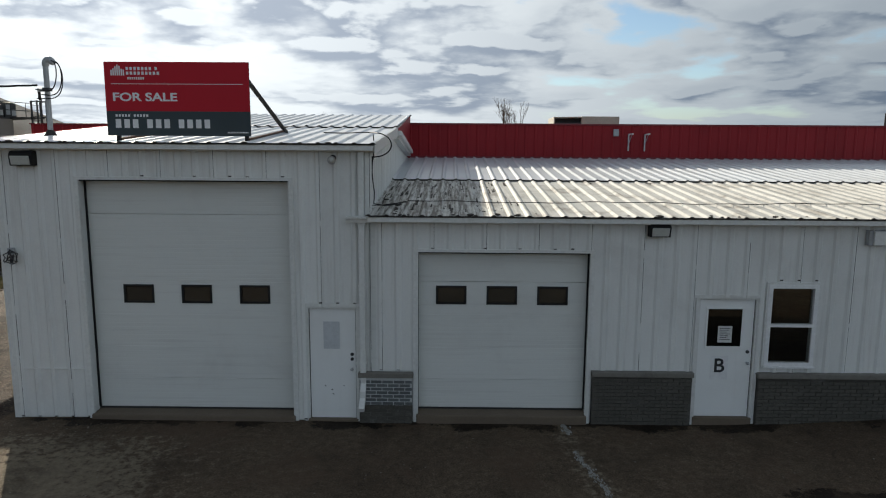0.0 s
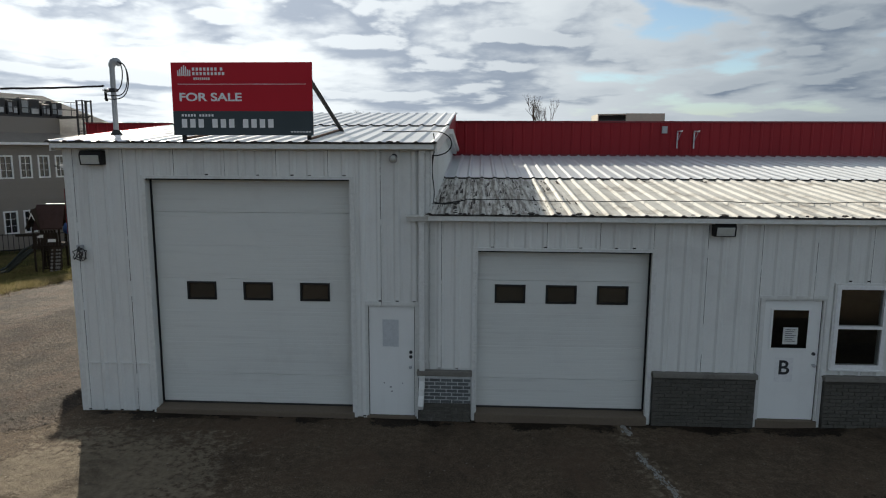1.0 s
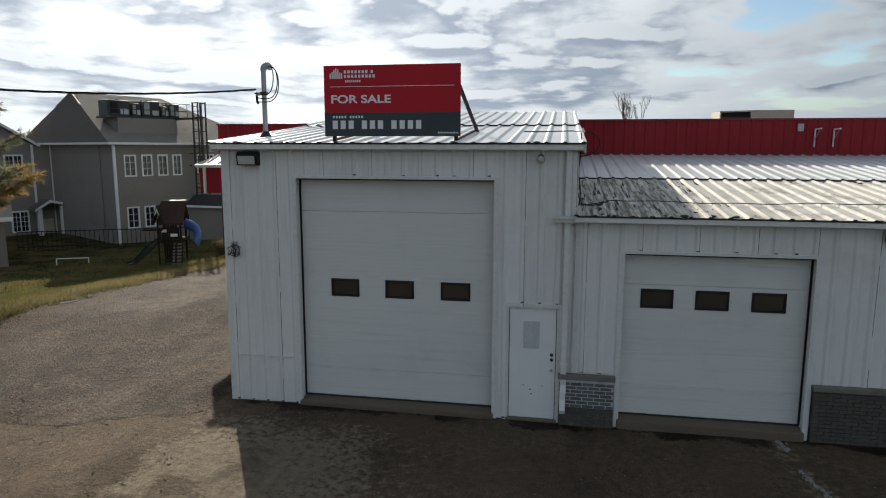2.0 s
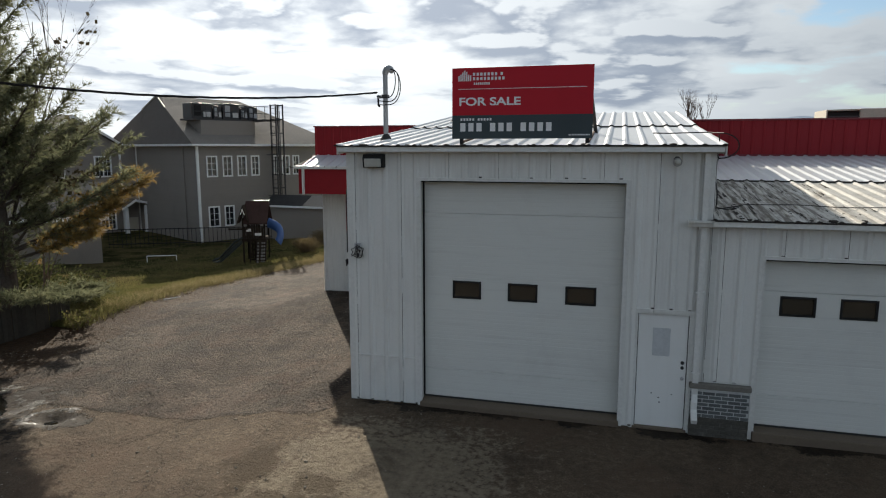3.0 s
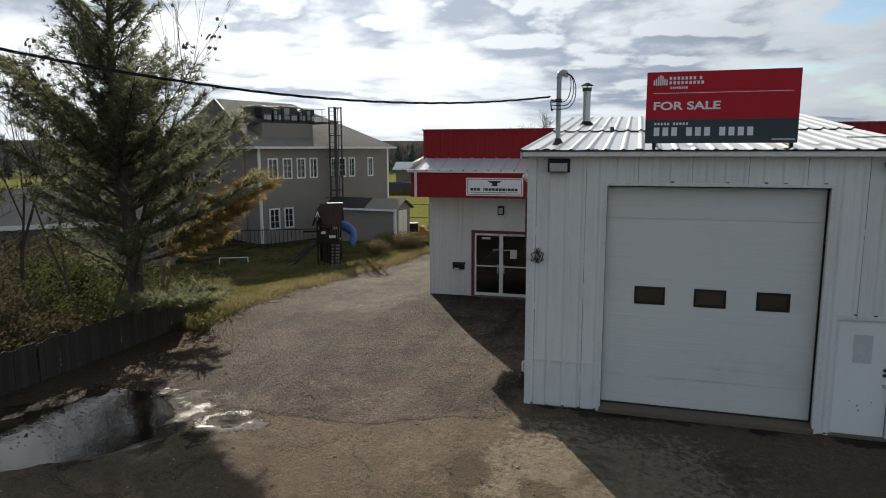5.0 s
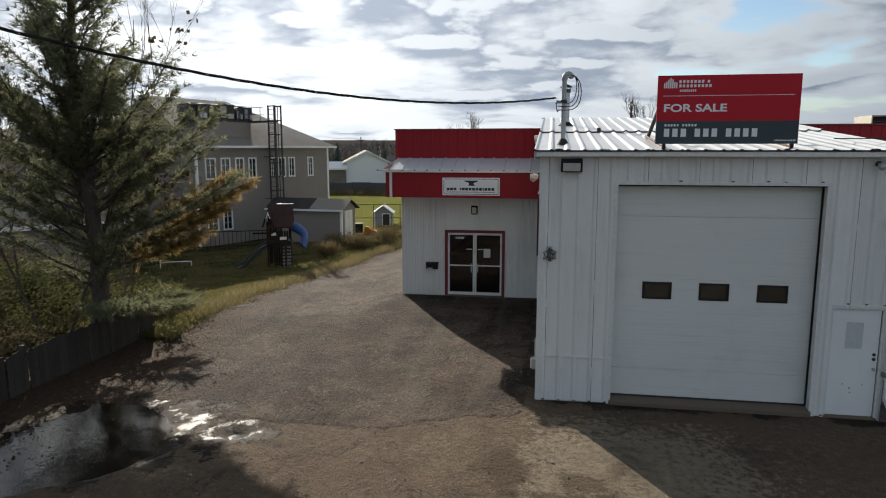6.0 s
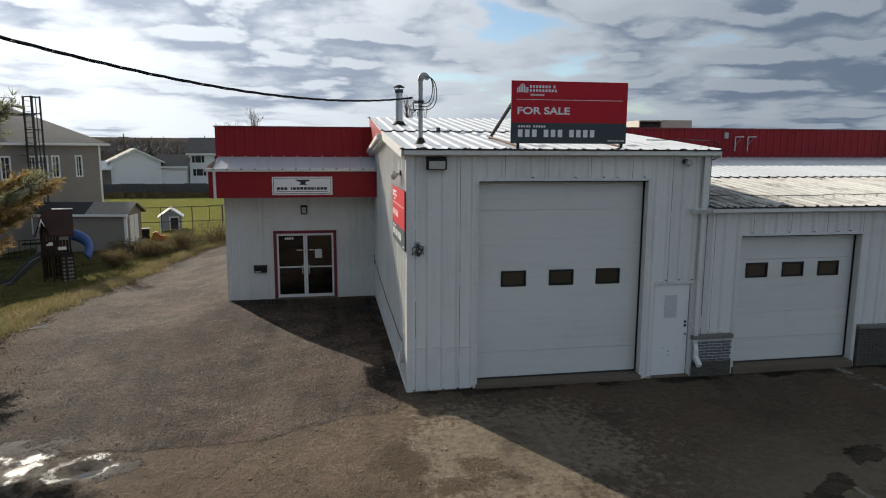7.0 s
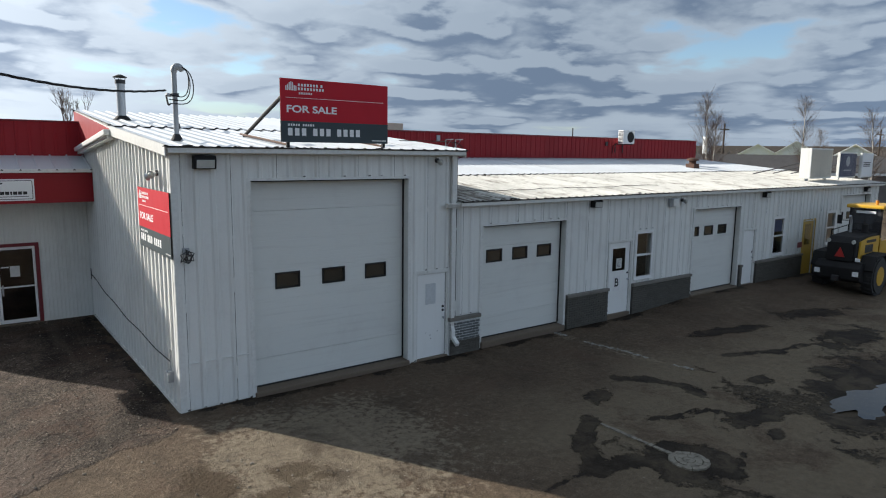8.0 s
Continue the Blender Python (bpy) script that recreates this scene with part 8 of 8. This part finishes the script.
STONE_PALE = material("worn_paint", (0.235, 0.21, 0.165), 0.85, grain=(30, 0.25), stain=(6, 0.4), stain_col=(0.06, 0.05, 0.04), bump=(60, 0.01))
rs = random.Random(31)
stripe = setting("painted_stripe", "worn pale painted stripe on the yard", "road marking")
for i in range(14):
    y0 = 6.36 - i * 0.115
    sh = Shape()
    w0, w1 = rs.uniform(0.03, 0.05), rs.uniform(0.03, 0.05)
    z = ground_z(-2.3, y0) + 0.022
    sh.prism([(-2.30 - w0, y0), (-2.30 + w1, y0 - rs.uniform(0, 0.015)), (-2.31 + w1, y0 - 0.105), (-2.31 - w0, y0 - 0.10)], "z", z - 0.05, z)
    part("fragment", sh, STONE_PALE, stripe)
disc = setting("round_patch", "round cracked concrete patch in the yard", "concrete patch")
for ring_, (r0, r1, n) in enumerate(((0.0, 0.10, 5), (0.11, 0.22, 9), (0.23, 0.33, 13))):
    for k in range(n):
        a0, a1 = 2 * math.pi * k / n + 0.03, 2 * math.pi * (k + 1) / n - 0.01
        pts = [(r0, a0), (r1 * rs.uniform(0.94, 1.03), a0), (r1 * rs.uniform(0.94, 1.03), (a0 + a1) / 2), (r1 * rs.uniform(0.94, 1.03), a1), (r0, a1)]
        if r0 == 0:
            pts = pts[:4]
        z = ground_z(-2.29, 4.55) + 0.024 + rs.uniform(-0.004, 0.004)
        part("slab_piece", Shape().prism([(-2.29 + r * math.cos(a), 4.55 + r * math.sin(a)) for r, a in pts], "z", z - 0.06, z), STONE_PALE, disc)
CHALK = material("chalky_scar", (0.36, 0.35, 0.32), 0.9, grain=(40, 0.35), stain=(9, 0.5), stain_col=(0.06, 0.05, 0.04), bump=(60, 0.01))
scar = setting("chalky_crack", "pale chalky crack line running across the yard", "crack")
flecks = Shape()
for _ in range(520):
    t = rs.random()
    y = 11.15 - 4.0 * t
    x = 1.47 + (11.2 - y) * 0.11 + rs.gauss(0, 0.012 + 0.035 * rs.random()) + 0.05 * math.sin(y * 3)
    if math.sin(y * 5.3) + math.sin(y * 2.1 + 1) < -0.5:
        continue
    r = rs.uniform(0.008, 0.028) * (1.6 if t < 0.12 else 1.0)
    z = ground_z(x, y) + 0.012
    flecks.face(*[(x + r * rs.uniform(0.5, 1.1) * math.cos(a) * 0.7, y + r * rs.uniform(0.7, 1.5) * math.sin(a) * 1.5, z) for a in np.linspace(0, 6.283, 6, endpoint=False)])
tagged(part("chalk_flecks", flecks, CHALK, scar), kind="stuff")

stones = Shape()
for _ in range(11000):
    x, y = rs.uniform(-19, -6.5), 4.5 + 20 * rs.random() ** 1.3
    if puddle_depth(x, y) > 0.0 or x > -8.5 and y > 11 or y < drive_line(x) and rs.random() < 0.75:
        continue
    if y > 14 and rs.random() < 0.4:
        continue
    r = min(rs.expovariate(1 / 0.007) + 0.005, 0.026)
    c = on_ground(x, y, r * 0.3)
    a = rs.uniform(0, 3)
    i = len(stones.v)
    stones.v += [(c[0] + r * math.cos(a + k * 1.571) * rs.uniform(0.7, 1.2), c[1] + r * math.sin(a + k * 1.571) * rs.uniform(0.7, 1.2), c[2]) for k in range(4)]
    stones.v += [(c[0], c[1], c[2] + r * 0.8), (c[0], c[1], c[2] - r * 0.6)]
    stones.f += [(i + k, i + (k + 1) % 4, i + 4) for k in range(4)]
for _ in range(70):
    x, y = rs.uniform(-18.5, -5.5), 4.0 + 24 * rs.random()
    if puddle_depth(x, y) > 0.0 or x > -8.6 and y > 11:
        continue
    r = rs.uniform(0.012, 0.032)
    c = on_ground(x, y, r * 0.25)
    stones.ball(c, r * rs.uniform(0.8, 1.5), r * rs.uniform(0.7, 1.2), r * 0.6, 6)
PEBBLE = leaf_material("pebbles", (0.10, 0.082, 0.062), (0.30, 0.26, 0.21), 0.6, thin=0.0)
ob = part("gravel_stones", stones, PEBBLE)
tagged(ob, "loose grey gravel stones on the drive", "gravel", kind="stuff")

leaves = Shape()
for _ in range(4200):
    y = rs.uniform(7.5, 40)
    x = lawn_edge(y) + rs.gauss(0.25, 0.38) if y > 15.5 else rs.uniform(-19.8, -16.0) + abs(rs.gauss(0, 0.3))
    if y < 15.5 and rs.random() < step(-18.8, -16.2, x):
        continue
    s = rs.uniform(0.018, 0.042)
    a = rs.uniform(0, 6.283)
    c = Vector(on_ground(x, y, 0.012))
    if puddle_depth(x, y) > 0.03:
        c.z = PUDDLE_Z + 0.006
    u = Vector((math.cos(a), math.sin(a), rs.gauss(0, 0.35))) * s
    v = Vector((-math.sin(a), math.cos(a), rs.gauss(0, 0.35))) * s * 0.6
    leaves.face(c + u, c + v, c - u, c - v)
ob = part("fallen_leaves", leaves, DRY_LEAVES)
tagged(ob, "dry brown fallen leaves along the fence and verge", "leaves", kind="stuff")

blades = Shape()
for _ in range(62000):
    y = 15.2 + 26 * rs.random() ** 1.6
    x = lawn_edge(y) - abs(rs.gauss(0, 1)) * (1.5 + (y - 15) * 0.25) + rs.gauss(0.1, 0.25)
    c = Vector(on_ground(x, y, -0.01))
    h = rs.uniform(0.05, 0.13) * (1.8 if abs(x - lawn_edge(y)) < 0.5 and rs.random() < 0.4 else 1.0)
    a = rs.uniform(0, 6.283)
    w_ = Vector((math.cos(a), math.sin(a), 0)) * 0.012
    blades.face(c - w_, c + w_, c + Vector((rs.gauss(0, 0.4) * h, rs.gauss(0, 0.4) * h, h)))
straw = Shape()
for _ in range(14000):
    y = 17.0 + 25 * rs.random()
    x = lawn_edge(y) + rs.gauss(-0.25, 0.32)
    c = Vector(on_ground(x, y, 0.0))
    h, a = rs.uniform(0.10, 0.32), rs.uniform(0, 6.283)
    w_ = Vector((math.cos(a), math.sin(a), 0)) * 0.012
    straw.face(c - w_, c + w_, c + Vector((rs.gauss(0, 0.7) * h, rs.gauss(0, 0.7) * h, h * rs.uniform(0.3, 1.0))))
tagged(part("verge_straw", straw, leaf_material("straw", (0.34, 0.285, 0.16), (0.19, 0.15, 0.07))), "matted dry straw-coloured grass along the drive", "grass", kind="stuff")
ob = part("lawn_grass", blades, GRASS_BLADES)
tagged(ob, "rough yellow-green lawn grass beside the drive", "grass", kind="stuff")

# ---- sheets of the walls and roofs, piece by piece ----
ribbed(wall_tall, WHITE_SIDING, front, TALL_X0, TALL_X1 - 0.005, 0.02, 4.88, TALL_HOLES, start=TALL_X0 + 0.12, base=0.13, top=0.055, high=0.029, seams=True, ends=True)
ribbed(wall_low, WHITE_SIDING, front, TALL_X1 + 0.11, LOW_X1, 0.97, 3.66, LOW_HOLES, start=TALL_X1 + 0.20, base=0.13, top=0.055, high=0.029, seams=True, ends=True)
ribbed(wall_west, WHITE_SIDING, west, W + 0.03, ENT_Y - 0.003, 0.0, side_top, start=W + 0.1)
part("base_trim", Shape().box(TALL_X0 - 0.045, TALL_X0 - 0.003, W + 0.02, ENT_Y - 0.02, -0.33, 0.06), WHITE_TRIM, wall_west, "white foot flashing")
ribbed(wall_east, WHITE_SIDING, east, W + 0.03, RED_Y - 0.07, low_roof, side_top, start=W + 0.1)
ribbed(wall_ent, WHITE_SIDING, entrance, ENT_X0 + 0.07, TALL_X0 - 0.03, 0.02, 3.50, [ENT_DOOR], pitch=0.1, base=0.05, top=0.025, high=0.007, sheet=0.9)
ribbed(wall_red, RED_PANEL, lambda u, v, n: (u, RED_Y - n, v), TALL_X1 + 0.03, 23.45, low_roof(RED_Y), RED_TOP, pitch=0.305, high=0.02)
ribbed(parapet, RED_PANEL, lambda u, v, n: (u, 20.24 - n, v), -13.45, -8.44, 4.70, 5.63, pitch=0.305, high=0.015)


def slope_of(f, lift):
    return lambda u, v, n: (u, v, f(v) + lift + n)


for (u0, u1, v0, v1, f, lift, mat, owner) in (
    (TALL_X0 - 0.13, TALL_X1 + 0.13, 11.02, 15.85, tall_roof, 0.0, ROOF_NEW, "tall"),
    (TALL_X0 - 0.13, TALL_X1 + 0.13, 15.75, 21.05, lambda y: 5.41 + (y - 15.8) * 0.107, 0.035, ROOF_NEW, "tall"),
    (TALL_X1 + 0.02, LOW_X1 + 0.12, 11.02, 15.75, low_roof, 0.0, ROOF_OLD, "low"),
    (TALL_X1 + 0.02, LOW_X1 + 0.12, 15.60, RED_Y - 0.02, low_roof, 0.03, ROOF_NEW, "low"),
):
    ribbed(roof_tall if owner == "tall" else roof_low, mat, slope_of(f, lift), u0, u1, v0, v1, pitch=0.305, base=0.125, top=0.035, high=0.034, name="roof_sheet", start=u0)
ribbed(canopy, ROOF_NEW, lambda u, v, n: (u, v, 4.34 + (v - CAN_Y + 0.06) * 0.30 + n), -13.36, TALL_X0 - 0.03, CAN_Y - 0.10, 20.26, pitch=0.405, base=0.06, top=0.025, high=0.035, sheet=0.81, name="roof_sheet")


def rib_end_shade(parent, u0, u1, y, z, base=0.125, top=0.035, high=0.034, pitch=0.305, gap=0.014):
    """Dark wedges painting the shade in the open rib ends along an eave or lap, with a dark strip for the shadow gap
    under the sheet.
    """
    sh = Shape()
    c = u0
    while c < u1:
        sh.prism([(c - base / 2 - 0.004, z), (c - top / 2, z + high - 0.003), (c + top / 2, z + high - 0.003), (c + base / 2 + 0.004, z)], "y", y - 0.012, y + 0.02)
        c += pitch
    sh.box(u0, u1, y + 0.002, y + 0.02, z - gap, z - 0.001)
    tagged(part("rib_plugs", sh, GRIME_AND_SHADE, parent), kind="stuff")


rib_end_shade(roof_tall, TALL_X0 - 0.13, TALL_X1 + 0.13, 11.022, tall_roof(11.02) + 0.001)
rib_end_shade(roof_tall, TALL_X0 - 0.13, TALL_X1 + 0.13, 15.752, 5.41 - 0.05 * 0.107 + 0.036, gap=0.034)
rib_end_shade(roof_low, TALL_X1 + 0.02, LOW_X1 + 0.12, 11.022, low_roof(11.02) + 0.001)
rib_end_shade(roof_low, TALL_X1 + 0.02, LOW_X1 + 0.12, 15.602, low_roof(15.6) + 0.031, gap=0.030)
rib_end_shade(canopy, -13.36 - 13.36 % 0.405, TALL_X0 - 0.05, CAN_Y - 0.098, 4.329, 0.06, 0.025, 0.035, 0.405)
rib_end_shade(roof_tall, TALL_X0 - 0.13, TALL_X1 + 0.13, 21.045, tall_roof(21.05) + 0.036, gap=0.034)

rs = random.Random(57)
for n_, (u0, u1, v, wide, many) in enumerate(((-1.75, 9.0, 11.20, 0.06, 34), (-1.8, 0.4, 12.0, 0.55, 16), (0.6, 14.0, 15.5, 0.10, 34), (-8.4, -2.0, 11.2, 0.05, 12))):
    clumps = Shape()
    roof_at = tall_roof if u0 < -5 else low_roof
    for _ in range(many):
        u, q = rs.uniform(u0, u1), v + rs.gauss(0, wide)
        r = rs.uniform(0.012, 0.045) * (1.6 if rs.random() < 0.15 else 1.0)
        q = max(q, 11.05)
        clumps.ball((u, q, roof_at(q) + 0.006), r * rs.uniform(1.0, 1.8), r * rs.uniform(1.0, 2.4), r * 0.45, 6)
    tagged(part("roof_dirt", clumps, GRIME_AND_SHADE), "dark clumps of wet leaves and dirt caught on the roof", "debris", kind="stuff")

streaks = Shape()
for _ in range(95):
    u, q = -1.75 + 2.6 * rs.random() ** 1.5, rs.uniform(11.2, 15.3)
    n_ = round((u - (TALL_X1 + 0.02)) / 0.305 - 0.5) + 0.5
    u = TALL_X1 + 0.02 + n_ * 0.305 + rs.uniform(-0.08, 0.08)
    ln, wd = rs.uniform(0.08, 0.7), rs.uniform(0.006, 0.022)
    a0, a1 = low_roof(q) + 0.0065, low_roof(q + ln) + 0.0065
    if q + ln < 15.5:
        streaks.face((u - wd, q, a0), (u + wd, q + 0.03, a0 + 0.003), (u + wd * rs.uniform(0.2, 1.0), q + ln, a1), (u - wd * rs.uniform(0.2, 1.0), q + ln * 0.9, a1 - 0.0))
tagged(part("roof_streaks", streaks, GRIME_AND_SHADE, roof_low), kind="stuff")

brick_base("brick_base_1", -2.14, -1.19, 0.34, 0.94, "grey painted brick base with pale mortar beside the service door", MORTAR, brick=BRICK_PALE)
for row in range(5):
    for k in range(6):
        a, e = max(-2.135, -2.14 + k * 0.205 - 0.1025 * (row % 2)), min(-1.195, -2.151 + (k + 1) * 0.205 - 0.1025 * (row % 2))
        if e - a > 0.04:
            part("brick", Shape().box(a, e, W - 0.108, W - 0.099, row * 0.067, row * 0.067 + 0.056), BRICK, bpy.data.objects["brick_base_1"])
part("rendered_foot", Shape().box(-2.14, -1.19, W - 0.10, W - 0.086, -0.3, 0.335), MORTAR_DARK, bpy.data.objects["brick_base_1"], "smooth dark rendered foot")
brick_base("brick_base_2", 2.03, 3.80, 0.02, 1.0, "dark grey painted brick base wall under the siding", MORTAR_DARK)
brick_base("brick_base_3", 4.97, 8.08, 0.06, 1.0, "dark grey painted brick base wall below the window", MORTAR_DARK)
brick_base("brick_base_4", 11.17, 11.34, 0.2, 1.0, "short dark grey brick pier beside the third garage door", MORTAR_DARK)
brick_base("brick_base_5", 12.36, 15.98, 0.15, 1.04, "dark grey painted brick base wall near the yellow door", MORTAR_DARK)
brick_base("brick_base_6", 17.12, 19.30, 0.1, 1.04, "dark grey painted brick base wall near the far end", MORTAR_DARK, False)
